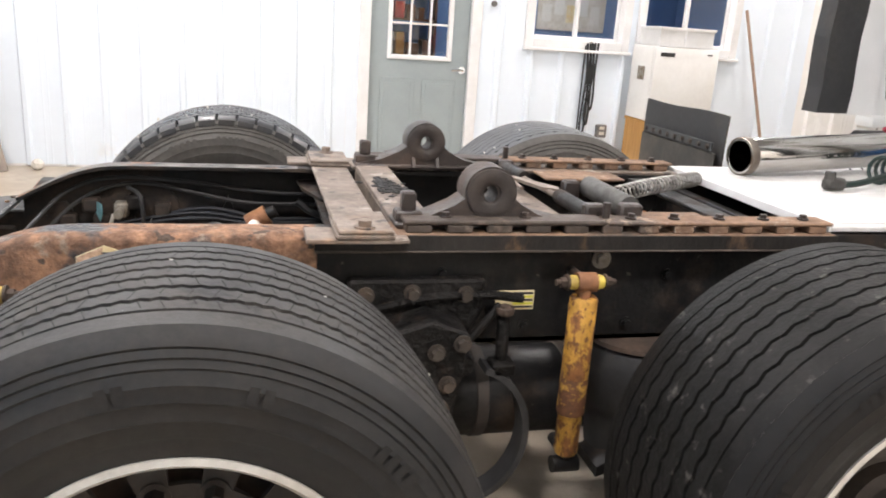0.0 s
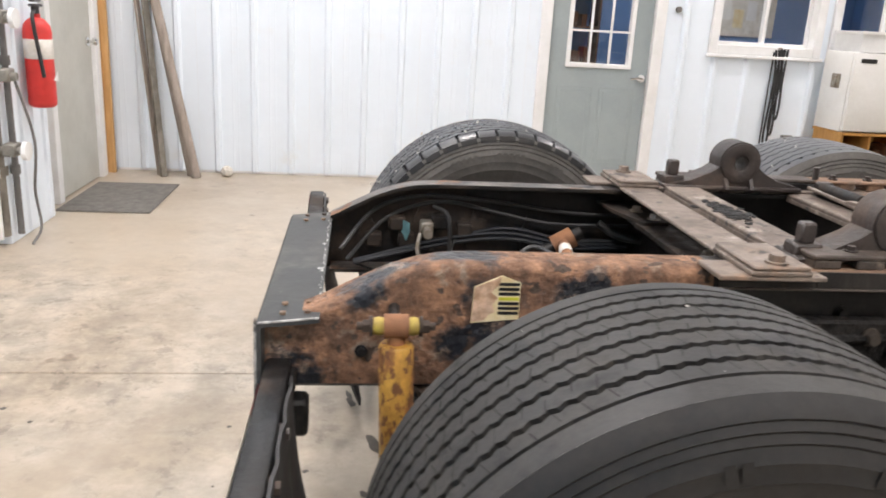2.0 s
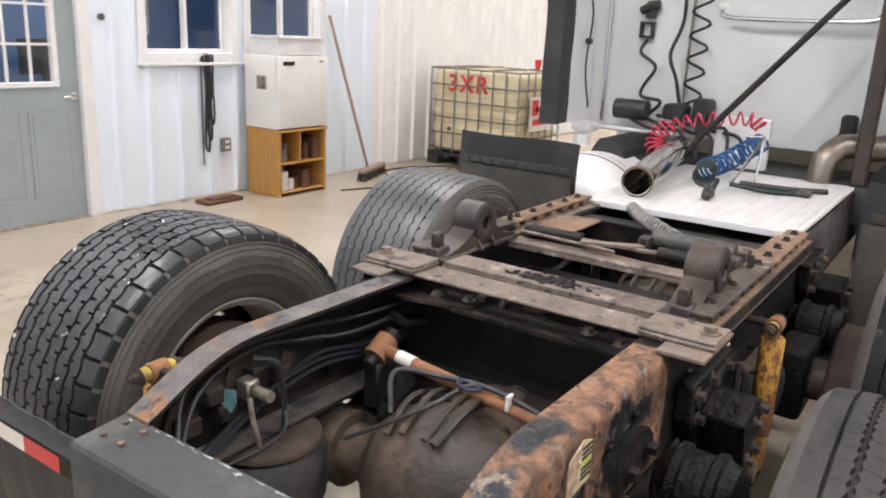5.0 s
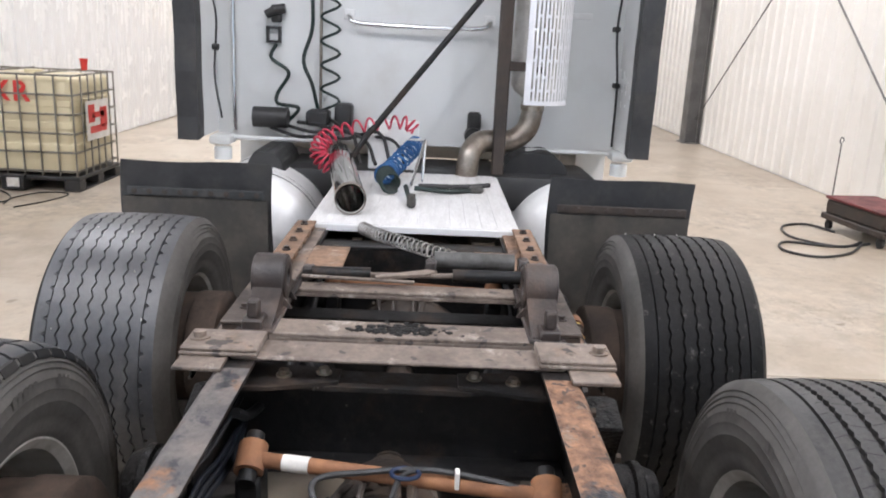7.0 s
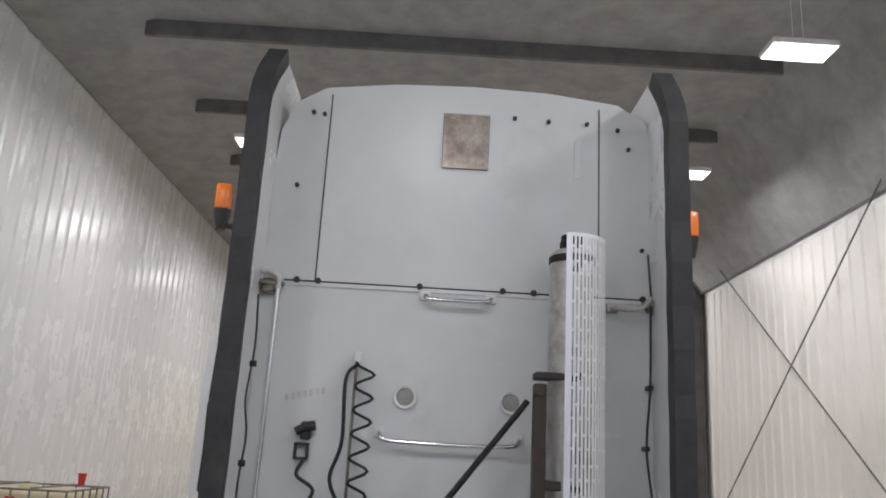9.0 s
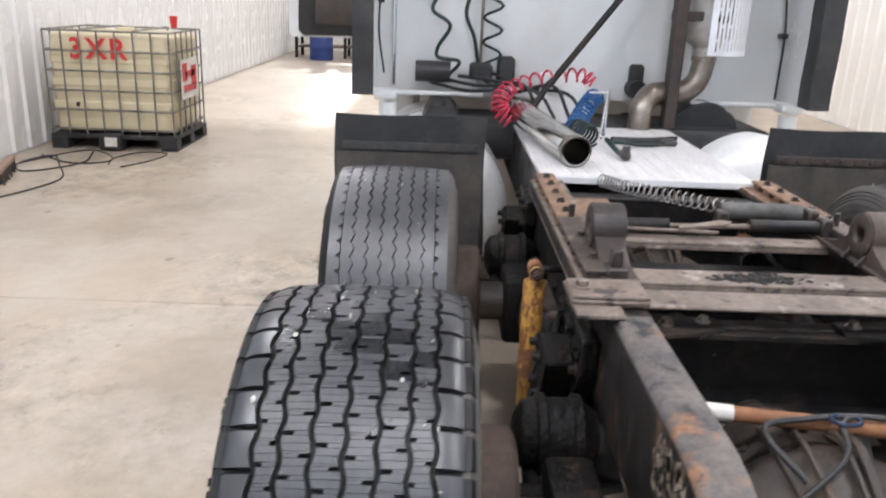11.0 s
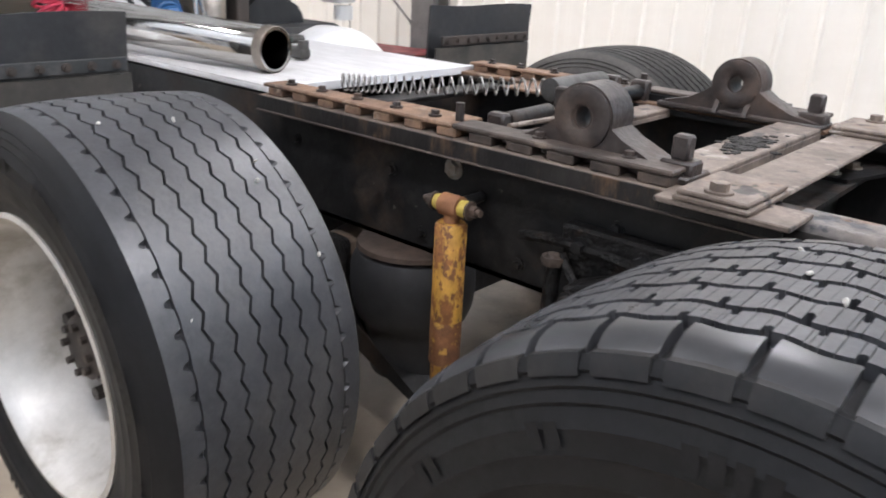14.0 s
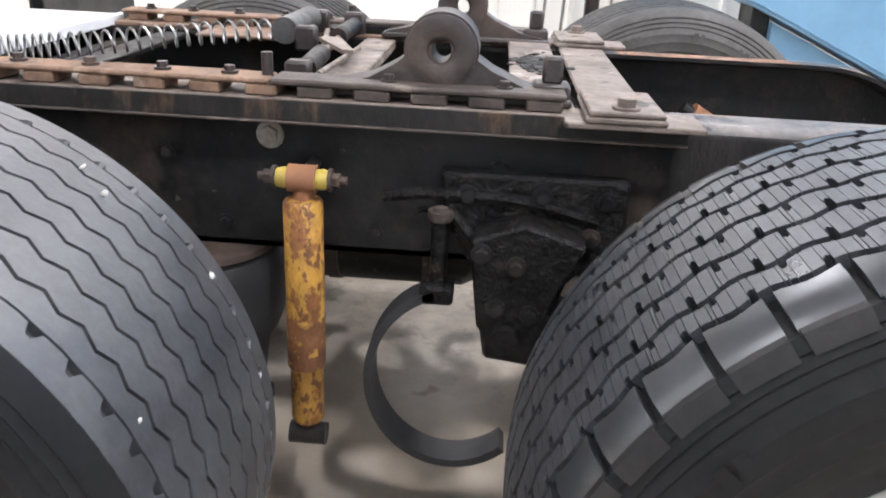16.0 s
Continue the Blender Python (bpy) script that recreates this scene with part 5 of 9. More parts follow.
def shock(x, y, zt, zb, side, lean=0.0):
    bm = bmesh.new()
    top, low = Vector((x, y, zt)), Vector((x + lean, y, zb))
    d = (low - top).normalized()
    L = (low - top).length
    m = Matrix.Translation(top) @ d.to_track_quat("Z", "Y").to_matrix().to_4x4()
    lathe(bm, [(0.0, 0.035), (0.030, 0.036), (0.0345, 0.042), (0.0345, L * 0.70), (0.0325, L * 0.705), (0.0305, L * 0.71), (0.0305, L * 0.92), (0.027, L * 0.935), (0.0, L * 0.94)], m, 24)
    body = part("shock_absorber", bm, YELLOW_SHOCK, truck, "yellow shock absorber with rust blooms")
    bm = bmesh.new()
    cyl(bm, top - Vector((0.024, 0, 0)), top + Vector((0.024, 0, 0)), 0.024, seg=16)
    cyl(bm, top, top + d * 0.045, 0.017, seg=12)
    part("eye", bm, RUST_LINK, body, "rusty upper eye")
    for s in (-1, 1):
        bm = bmesh.new()
        a = top + Vector((0.024 * s, 0, 0))
        lathe(bm, [(0.0, 0), (0.017, 0.0), (0.0185, 0.01), (0.016, 0.02), (0.0, 0.021)], Matrix.Translation(a) @ Matrix.Rotation(radians(90 * s), 4, "Y"), 14)
        part("bushing", bm, YELLOW_BUSH, body, "yellow bushing")
        bm = bmesh.new()
        cyl(bm, a + Vector((0.021 * s, 0, 0)), a + Vector((0.027 * s, 0, 0)), 0.020, seg=14)
        cyl(bm, a + Vector((0.027 * s, 0, 0)), a + Vector((0.041 * s, 0, 0)), 0.013, seg=6)
        cyl(bm, a + Vector((0.040 * s, 0, 0)), a + Vector((0.052 * s, 0, 0)), 0.008, seg=10)
        part("nut", bm, RUSTY_DRUM, body, "rusty nut, washer and bolt end")
    bm = bmesh.new()
    cyl(bm, (x, side * 0.4325, zt), (x, y - side * 0.02, zt), 0.012, seg=14)
    part("mount", bm, BLACK_FRAME, body)
    bm = bmesh.new()
    cyl(bm, low - Vector((0.035, 0, 0)), low + Vector((0.035, 0, 0)), 0.022, seg=14)
    cyl(bm, low - d * 0.05, low, 0.016, seg=10)
    cyl(bm, (low.x + 0.02, y, zb), (low.x + 0.02, side * 0.40, zb), 0.016, seg=12)
    part("lower_eye", bm, BLACK_FRAME, body)
    bm = bmesh.new()
    lathe(bm, [(0.0347, L * 0.50), (0.0351, L * 0.505), (0.0351, L * 0.695), (0.0346, L * 0.70)], m, 24)
    part("rust_bloom", bm, SHOCK_RUST, body, "brown rust bloom on the yellow tube")


for s in (1, -1):
    shock(0.53, s * 0.53, 0.785 if s > 0 else 0.805, 0.27 if s > 0 else 0.315, s, 0.0)
    shock(-0.775, s * 0.53, 0.795, 0.25, s, 0.02)

# fifth-wheel rails: base angle, slotted bar with teeth, end plates and flats
for s in (1, -1):
    y = lambda a, b: sorted((s * a, s * b))
    bm = bmesh.new()
    z0 = RT + 0.012
    box(bm, 0.075, 1.255, *y(0.352, 0.476), z0, z0 + 0.010, 0.002)
    base = part("slide_rail", bm, BROWN_STEEL if s > 0 else ORANGE_RUST, truck, "rusty slotted fifth-wheel slide rail")
    bm = bmesh.new()
    box(bm, 0.102, 1.255, *y(0.4765, 0.4815), RT - 0.014, z0 + 0.0095, 0.001)
    box(bm, -0.11, 0.102, *y(0.4765, 0.4815), RT - 0.014, RT + 0.0110, 0.001)
    part("angle_leg", bm, TAIL_BLACK, base, "black hanging leg of the slide angle", smooth=0)
    bm = bmesh.new()
    box(bm, -0.11, 1.255, *y(0.4765, 0.4860), RT - 0.0185, RT - 0.0142, 0.001)
    part("leg_lip", bm, SLIDE_BROWN, base, "worn brown lower edge", smooth=0)
    for k in range(12):
        bm = bmesh.new()
        xa = 0.10 + k * 0.098
        box(bm, xa, xa + (0.062 if k <= 4 else 0.054), *y(0.392, 0.462), z0 + 0.0102, z0 + 0.030, 0.003)
        part("tooth", bm, ORANGE_RUST if k > 4 else SLIDE_BROWN, base, smooth=0)
    bm = bmesh.new()
    box(bm, 0.095, 0.60, *y(0.388, 0.464), z0 + 0.0302, z0 + 0.041, 0.003)
    part("rail_cap", bm, SLIDE_BROWN, base, "worn brown steel cap strip", smooth=0)
    # black strip added behind the rear slots to imitate their shade
    bm = bmesh.new()
    box(bm, 0.097, 0.60, *y(0.380, 0.3915), z0 + 0.0102, z0 + 0.0300, 0.001)
    part("rail_back", bm, BLACK_FRAME, base, "black strip standing in for the shade behind the slots", smooth=0)
    bm = bmesh.new()
    box(bm, 0.605, 1.25, *y(0.388, 0.464), z0 + 0.0302, z0 + 0.039, 0.003)
    part("rail_cap", bm, ORANGE_RUST, base, "orange rusted cap strip", smooth=0)
    bolts(base, [(bx, s * 0.425, z0 + 0.040) for bx in (0.20, 0.40, 0.68, 0.80, 0.93, 1.06, 1.18)], (0, 0, 1), 0.010, 0.009, DARK_CAST)
    bm = bmesh.new()
    cyl(bm, (0.615, s * 0.418, z0 + 0.035), (0.615, s * 0.418, z0 + 0.078), 0.010, seg=10)
    part("stud", bm, DARK_CAST, base, "rusty upright stud")
    bm = bmesh.new()
    box(bm, -0.13, 0.10, *y(0.405, 0.517), RT + 0.0115, RT + 0.0215, 0.002)
    part("flat_strip", bm, BROWN_STEEL, truck, "tan steel flat strip under the end plate", smooth=0)
    bm = bmesh.new()
    box(bm, -0.062, 0.062, *y(0.335, 0.518), RT + 0.0330, RT + 0.0425, 0.003)
    box(bm, -0.066, 0.066, *y(0.335, 0.520), RT + 0.0220, RT + 0.0325, 0.003)
    bolt(bm, (0.0, s * 0.487, RT + 0.0425), (0, 0, 1), 0.016, 0.014)
    part("end_plate", bm, BROWN_STEEL, truck, "worn brown steel end plate with a bolt")
    # upright stop lug
    bm = bmesh.new()
    box(bm, 0.085, 0.150, *y(0.355, 0.408), RT + 0.0225, RT + 0.060, 0.005)
    box(bm, 0.100, 0.135, *y(0.367, 0.397), RT + 0.058, RT + 0.105, 0.005)
    part("stop_lug", bm, DARK_CAST, truck, "dark upright stop lug")
    # pivot bracket with its bored boss
    bm = bmesh.new()
    cx, cz, R, r = 0.312, 0.992, 0.065, 0.021
    out = []
    for k in range(19):
        a = radians(-12 + 204 * k / 18)
        out.append((cx + R * math.cos(a), cz + R * math.sin(a)))
    out += [(cx - 0.088, 0.962), (cx - 0.150, 0.935), (cx - 0.215, 0.922), (cx - 0.222, RT + 0.022), (cx + 0.205, RT + 0.022), (cx + 0.20, 0.922), (cx + 0.125, 0.940), (cx + 0.080, 0.965)]
    hole = [(cx + r * 0.8 * math.cos(2 * math.pi * k / 20), cz + r * 1.0 * math.sin(2 * math.pi * k / 20)) for k in range(20)]
    ya, yb = y(0.335, 0.415)
    vo = {}
    for yy in (ya, yb):
        vo[yy] = ([bm.verts.new((p[0], yy, p[1])) for p in out], [bm.verts.new((p[0], yy, p[1])) for p in hole])
    for yy in (ya, yb):
        eds = []
        for ringv in vo[yy]:
            for q in range(len(ringv)):
                eds.append(bm.edges.new((ringv[q], ringv[(q + 1) % len(ringv)])))
        bmesh.ops.triangle_fill(bm, use_beauty=True, edges=eds)
    for ringk in (0, 1):
        A, B = vo[ya][ringk], vo[yb][ringk]
        for q in range(len(A)):
            w = (q + 1) % len(A)
            bm.faces.new((A[q], A[w], B[w], B[q]))
    br = part("pivot_bracket", bm, DARK_CAST, truck, "dark brown cast fifth-wheel pivot bracket with a bored eye", smooth=30)
    for yy, dd in ((s * 0.415, s), (s * 0.335, -s)):
        bm = bmesh.new()
        lathe(bm, [(0.0225, 0.0), (0.0235, 0.005), (0.026, 0.007), (0.055, 0.007), (0.0605, 0.005), (0.061, 0.0)],
              Matrix.Translation((cx, yy, cz)) @ Matrix.Rotation(radians(-90 * dd), 4, "X"), 32)
        part("boss", bm, DARK_CAST, br, "machined boss face")
    bm = bmesh.new()
    box(bm, cx - 0.23, cx + 0.21, *y(0.325, 0.425), RT + 0.0222, RT + 0.036, 0.004)
    for dx in (-0.04, 0.04):
        prism(bm, [(s * 0.335, RT + 0.03), (s * 0.345, 0.96), (s * 0.315, RT + 0.036), (s * 0.312, RT + 0.03)], "x", cx + dx - 0.006, cx + dx + 0.006)
    part("foot", bm, DARK_CAST, br, "bracket foot plate")

# cross bars
def cross_bar(xa, xb, half, z0, z1, mat, label, lip=0.0):
    bm = bmesh.new()
    box(bm, xa, xb, -half, half, z0, z1, 0.003)
    if lip:
        box(bm, xa, xa + 0.012, -half, half, z0 - lip, z0 + 0.001, 0.002)
    return part("cross_bar", bm, mat, truck, label, smooth=0)


cross_bar(-0.058, 0.056, 0.40, RT + 0.0125, RT + 0.0218, BROWN_STEEL, "flat brown steel cross bar", 0.0)
cross_bar(0.082, 0.188, 0.338, RT + 0.018, RT + 0.031, BROWN_STEEL, "worn steel cross bar with grease lumps", 0.05)
cross_bar(0.485, 0.565, 0.345, RT + 0.004, RT + 0.017, BROWN_STEEL, "brown steel cross bar", 0.012)
cross_bar(1.05, 1.125, 0.345, RT - 0.01, RT + 0.004, BLACK_FRAME, "dark steel front cross bar")
bm = bmesh.new()
rng = random.Random(5)
for _ in range(120):
    px, py = rng.gauss(0.13, 0.020), rng.gauss(0.0, 0.050)
    bmesh.ops.create_icosphere(bm, subdivisions=1, radius=rng.uniform(0.003, 0.010), matrix=Matrix.Translation((px, py, RT + 0.032)) @ Matrix.Diagonal((1.5, 1.5, 0.35, 1)))
tagged(part("grease", bm, WET_GREASE, truck, "lump of old black grease"), "", "", "", "stuff")
# plate patches at the front of the slide
for s in (1, -1):
    bm = bmesh.new()
    a, b = sorted((s * 0.225, s * 0.385))
    box(bm, 0.70, 0.985, a, b, RT + 0.012, RT + 0.021, 0.003)
    part("gusset_plate", bm, ORANGE_RUST, truck, "orange rusted gusset plate", smooth=0)

# transmission cross member with bolted gussets
bm = bmesh.new()
prism(bm, [(-0.055, 0.60), (0.042, 0.60), (0.042, 0.835), (-0.055, 0.835), (-0.055, 0.823), (0.03, 0.823), (0.03, 0.612), (-0.055, 0.612)], "y", -0.420, 0.420)
xm = part("cross_member", bm, BLACK_FRAME, truck, "black deep frame cross member", smooth=0)
for s in (1, -1):
    bm = bmesh.new()
    poly = [(-0.10, s * 0.420), (-0.09, s * 0.30), (-0.045, s * 0.145), (0.03, s * 0.145), (0.06, s * 0.420)]
    prism(bm, poly, "z", 0.8355, 0.845)
    part("gusset", bm, BLACK_FRAME, xm, "black triangular gusset", smooth=0)
    bolts(xm, [(bx, s * by, 0.845) for bx, by in ((-0.02, 0.28), (0.0, 0.185))], (0, 0, 1), 0.013, 0.012, ZINC)
# cylinders and rods of the slide release
def rod(name, p0, p1, r, mat, label, seg=14):
    bm = bmesh.new()
    cyl(bm, p0, p1, r, seg=seg)
    return part(name, bm, mat, truck, label)


zc = RT + 0.055
rod("release_cylinder", (0.715, -0.345, zc + 0.004), (0.715, -0.08, zc + 0.004), 0.031, DULL_CYLINDER, "dull grey air release cylinder", 20)
rod("release_cylinder", (0.60, -0.36, zc - 0.01), (0.60, -0.14, zc - 0.012), 0.021, BLACK_FRAME, "black release cylinder", 18)
rod("release_cylinder", (0.585, 0.12, zc - 0.012), (0.575, 0.30, zc - 0.012), 0.020, BLACK_FRAME, "black release cylinder", 18)
rod("release_rod", (0.60, -0.14, zc - 0.015), (0.585, 0.12, zc - 0.015), 0.008, BROWN_STEEL, "thin steel release rod")
rod("release_rod", (0.66, -0.30, zc - 0.02), (0.57, 0.20, zc - 0.02), 0.007, BROWN_STEEL, "thin steel release rod")
rod("release_rod", (0.545, 0.33, zc - 0.015), (0.53, -0.02, zc - 0.018), 0.006, BROWN_STEEL, "thin steel release rod")
bm = bmesh.new()
prism(bm, [(0.52, 0.10), (0.545, 0.10), (0.63, -0.06), (0.615, -0.09), (0.575, -0.06)], "z", zc - 0.012, zc - 0.003)
part("release_lever", bm, BROWN_STEEL, truck, "bent flat release lever", smooth=0)
for p, r in (((0.66, -0.07, zc), 0.025), ((0.60, -0.375, zc), 0.028), ((0.585, 0.315, zc - 0.012), 0.024), ((0.70, -0.375, zc), 0.03)):
    bm = bmesh.new()
    box(bm, p[0] - r, p[0] + r, p[1] - 0.018, p[1] + 0.018, RT + 0.018, p[2] + r * 0.8, 0.006)
    part("cylinder_bracket", bm, DARK_CAST, truck, "rusty cylinder bracket")
bm = bmesh.new()
sweep(bm, coil([(1.235, 0.205, zc - 0.022), (1.12, 0.13, zc - 0.020), (0.95, 0.0, zc - 0.010), (0.765, -0.155, zc - 0.004)], 25, 0.024, per=12), 0.0030, 6)
part("coil_spring", bm, SPRING_STEEL, truck, "long slack steel coil spring lying across the frame")

# axles and suspension
def axle(ax, front):
    bm = bmesh.new()
    cyl(bm, (ax, -0.80, TYRE_Z), (ax, 0.80, TYRE_Z), 0.072, seg=20)
    for s in (1, -1):
        cyl(bm, (ax, s * 0.56, TYRE_Z), (ax, s * 0.30, TYRE_Z), 0.066, 0.105, 20)
    bmesh.ops.create_uvsphere(bm, u_segments=24, v_segments=14, radius=0.215, matrix=Matrix.Translation((ax, 0, TYRE_Z)) @ Matrix.Diagonal((0.85, 1.1, 1.0, 1)))
    a = part("axle_housing", bm, GREASY, truck, "greasy brown axle housing")
    bm = bmesh.new()
    cyl(bm, (ax + 0.08, 0.02, TYRE_Z + 0.03), (ax + 0.30, 0.02, TYRE_Z + 0.07), 0.19, 0.10, 20)
    cyl(bm, (ax + 0.29, 0.02, TYRE_Z + 0.07), (ax + 0.36, 0.02, TYRE_Z + 0.075), 0.062, seg=16)
    for k in range(8):
        an = 2 * math.pi * k / 8
        bolt(bm, (ax + 0.10, 0.02 + 0.165 * math.cos(an), TYRE_Z + 0.03 + 0.165 * math.sin(an)), (0.3, math.cos(an), math.sin(an)), 0.012, 0.016)
    rng = random.Random(3)
    for k in range(5):
        an = rng.uniform(0.6, 2.5)
        sweep(bm, curve([(ax - 0.12, 0.20 * math.cos(an), TYRE_Z + 0.19 * math.sin(an)), (ax + 0.02, 0.24 * math.cos(an), TYRE_Z + 0.24 * math.sin(an)), (ax + 0.16, 0.18 * math.cos(an), TYRE_Z + 0.20 * math.sin(an))], 5), 0.008, 6)
    part("differential", bm, GREASY, a, "rusty ribbed differential casting")
    for s in (1, -1):
        bm = bmesh.new()
        cz = TYRE_Z + 0.10
        lathe(bm, [(0.0, 0.0), (0.045, 0.002), (0.078, 0.02), (0.088, 0.05), (0.098, 0.056), (0.098, 0.074), (0.088, 0.08), (0.088, 0.135), (0.098, 0.141), (0.098, 0.159), (0.084, 0.165), (0.06, 0.20), (0.0, 0.205)],
              Matrix.Translation((ax + 0.235, s * 0.645, cz)) @ Matrix.Rotation(radians(90 * s), 4, "X"), 24)
        cyl(bm, (ax + 0.235, s * 0.60, cz - 0.06), (ax + 0.02, s * 0.60, TYRE_Z - 0.01), 0.022, seg=12)
        cyl(bm, (ax + 0.10, s * 0.40, TYRE_Z + 0.02), (ax + 0.10, s * 0.67, TYRE_Z + 0.02), 0.030, seg=14)
        box(bm, ax - 0.11, ax + 0.13, *sorted((s * 0.47, s * 0.585)), TYRE_Z - 0.13, TYRE_Z + 0.115, 0.02, 2)
        part("brake_chamber", bm, WET_GREASE, a, "black round brake chamber with its bracket and cam tube")
    return a


axle(AXLE_R, False)
axle(AXLE_F, True)


def torque_rod(p0, p1, band):
    bm = bmesh.new()
    a, b = Vector(p0), Vector(p1)
    cyl(bm, a, b, 0.0175, seg=16)
    body = part("torque_rod", bm, RUST_LINK, truck, "orange-brown rusty torque rod")
    d = (b - a).normalized()
    for p in (a, b):
        bm = bmesh.new()
        side = Vector((0.85, 0, 0.5)).normalized()
        cyl(bm, p - side * 0.034, p + side * 0.034, 0.033, seg=20)
        part("rod_end", bm, RUST_LINK, body, "rusty rod end")
        bm = bmesh.new()
        cyl(bm, p - side * 0.062, p + side * 0.062, 0.020, seg=14)
        box(bm, p.x - 0.045, p.x + 0.045, p.y - 0.028, p.y + 0.028, p.z - 0.16, p.z - 0.03, 0.008)
        part("rod_bush", bm, BLACK_FRAME, body, "black bush and mount")
    if band:
        bm = bmesh.new()
        q = a + d * 0.075
        cyl(bm, q, q + d * 0.06, 0.0190, seg=16)
        part("paper_band", bm, PAPER, body, "white sticker band")


torque_rod((-0.225, 0.315, 0.735), (-0.335, -0.33, 0.735), True)
torque_rod((1.10, 0.30, 0.735), (1.02, -0.31, 0.735), False)

for ax in (AXLE_R, AXLE_F):
    for s in (1, -1):
        # air spring behind the axle
        bm = bmesh.new()
        bx, by = ax - 0.235, s * 0.385
        m = Matrix.Translation((bx, by, 0))
        lathe(bm, [(0.0, 0.598), (0.118, 0.598), (0.142, 0.588), (0.156, 0.558), (0.158, 0.50), (0.152, 0.45), (0.140, 0.42), (0.124, 0.405), (0.116, 0.36), (0.108, 0.29), (0.104, 0.27), (0, 0.27)], m, 32)
        bag = part("air_spring", bm, BLACK_RUBBER, truck, "black rubber air spring")
        bm = bmesh.new()
        lathe(bm, [(0.0, 0.6145), (0.120, 0.6145), (0.140, 0.610), (0.143, 0.599), (0.11, 0.597)], m, 32)
        part("top_plate", bm, RUSTY_DRUM, bag, "rusty top plate")
        # trailing arm and its hanger
        bm = bmesh.new()
        ya, yb = sorted((s * 0.375, s * 0.50))
        hx = ax + 0.52
        prism(bm, [(ax - 0.36, 0.245), (ax - 0.36, 0.275), (ax - 0.1, 0.42), (hx, 0.55), (hx, 0.49), (ax - 0.05, 0.36)], "y", ya, yb)
        part("trailing_arm", bm, BLACK_FRAME, truck, "black trailing suspension arm", smooth=20)
        bm = bmesh.new()
        o0, o1 = sorted((s * 0.434, s * 0.475))
        prism(bm, [(hx - 0.20, 0.795), (hx + 0.13, 0.795), (hx + 0.12, 0.70), (hx + 0.06, 0.62), (hx + 0.05, 0.49), (hx - 0.07, 0.46), (hx - 0.10, 0.60), (hx - 0.20, 0.70)], "y", o0, o1)
        face = 0.585 if s < 0 else 0.552
        o2, o3 = sorted((s * 0.476, s * face))
        prism(bm, [(hx - 0.13, 0.70), (hx - 0.02, 0.735), (hx + 0.07, 0.70), (hx + 0.055, 0.60), (hx + 0.035, 0.475), (hx - 0.05, 0.465), (hx - 0.07, 0.60)], "y", o2, o3)
        bmesh.ops.bevel(bm, geom=bm.edges[:], offset=0.006, segments=1, affect="EDGES", profile=0.5)
        hg = part("hanger_bracket", bm, WET_GREASE, truck, "black greasy suspension hanger bracket", smooth=20)
        bolts(hg, [(hx + q, s * (0.476 if z > 0.70 or q < -0.13 else face + 0.001), z) for q, z in ((-0.16, 0.76), (-0.05, 0.765), (0.08, 0.76), (-0.14, 0.69), (0.05, 0.68), (-0.01, 0.66), (0.02, 0.58), (-0.04, 0.57))], (0, s, 0), 0.014 if s < 0 else 0.012, 0.016, GREASY if s < 0 else BLACK_FRAME)
        bm = bmesh.new()
        cyl(bm, (hx, s * 0.43, 0.52), (hx, s * (face + 0.02), 0.52), 0.026, seg=16)
        part("pivot_pin", bm, GREASY if s < 0 else WET_GREASE, hg, "greasy pivot pin")
# height valve arm and tangle of fittings by each middle hanger
for s in (1, -1):
    bm = bmesh.new()
    vx = -0.05 if s > 0 else 0.0
    sweep(bm, [(0.335 + vx, s * 0.485, 0.735), (0.30 + vx, s * 0.50, 0.70), (0.235 + vx, s * 0.505, 0.625), (0.20 + vx, s * 0.50, 0.60)], 0.010, 8)
    sweep(bm, [(0.345 + vx, s * 0.49, 0.73), (0.345 + vx, s * 0.50, 0.60), (0.34 + vx, s * 0.50, 0.56)], 0.016, 10)
    box(bm, 0.315 + vx, 0.375 + vx, *sorted((s * 0.476, s * 0.535)), 0.565, 0.60, 0.006)
    cyl(bm, (0.24 + vx, s * 0.47, 0.60), (0.24 + vx, s * 0.535, 0.60), 0.028, seg=14)
    cyl(bm, (0.18 + vx, s * 0.47, 0.60), (0.18 + vx, s * 0.53, 0.60), 0.024, seg=14)
    sweep(bm, curve([(0.40, s * 0.46, 0.74), (0.30, s * 0.47, 0.755), (0.15, s * 0.475, 0.75), (0.02, s * 0.47, 0.72)], 6), 0.012, 8)
    valve = part("levelling_valve", bm, WET_GREASE, truck, "black levelling valve with linkage arms")
    bm = bmesh.new()
    lathe(bm, [(0.0, 0.738), (0.012, 0.738), (0.015, 0.732), (0.022, 0.733), (0.024, 0.726), (0.021, 0.716), (0.0, 0.715)], Matrix.Translation((0.345 + vx, s * 0.498, 0)), 20)
    part("valve_cap", bm, RUSTY_DRUM, valve, "round rusty cap")
    bm = bmesh.new()
    arc = [(0.258 + 0.166 * math.cos(a), 0.408 + 0.190 * math.sin(a)) for a in [radians(75 - 205 * k / 26) for k in range(27)]]
    inner = [(0.258 + 0.150 * math.cos(a), 0.408 + 0.174 * math.sin(a)) for a in [radians(75 - 205 * k / 26) for k in range(27)]]
    arcm = arc + inner[::-1]
    prism(bm, arcm, "y", *sorted((s * 0.47, s * 0.535)))
    part("curved_strap", bm, BLACK_RUBBER, truck, "black curved brake dust shield band", smooth=50)
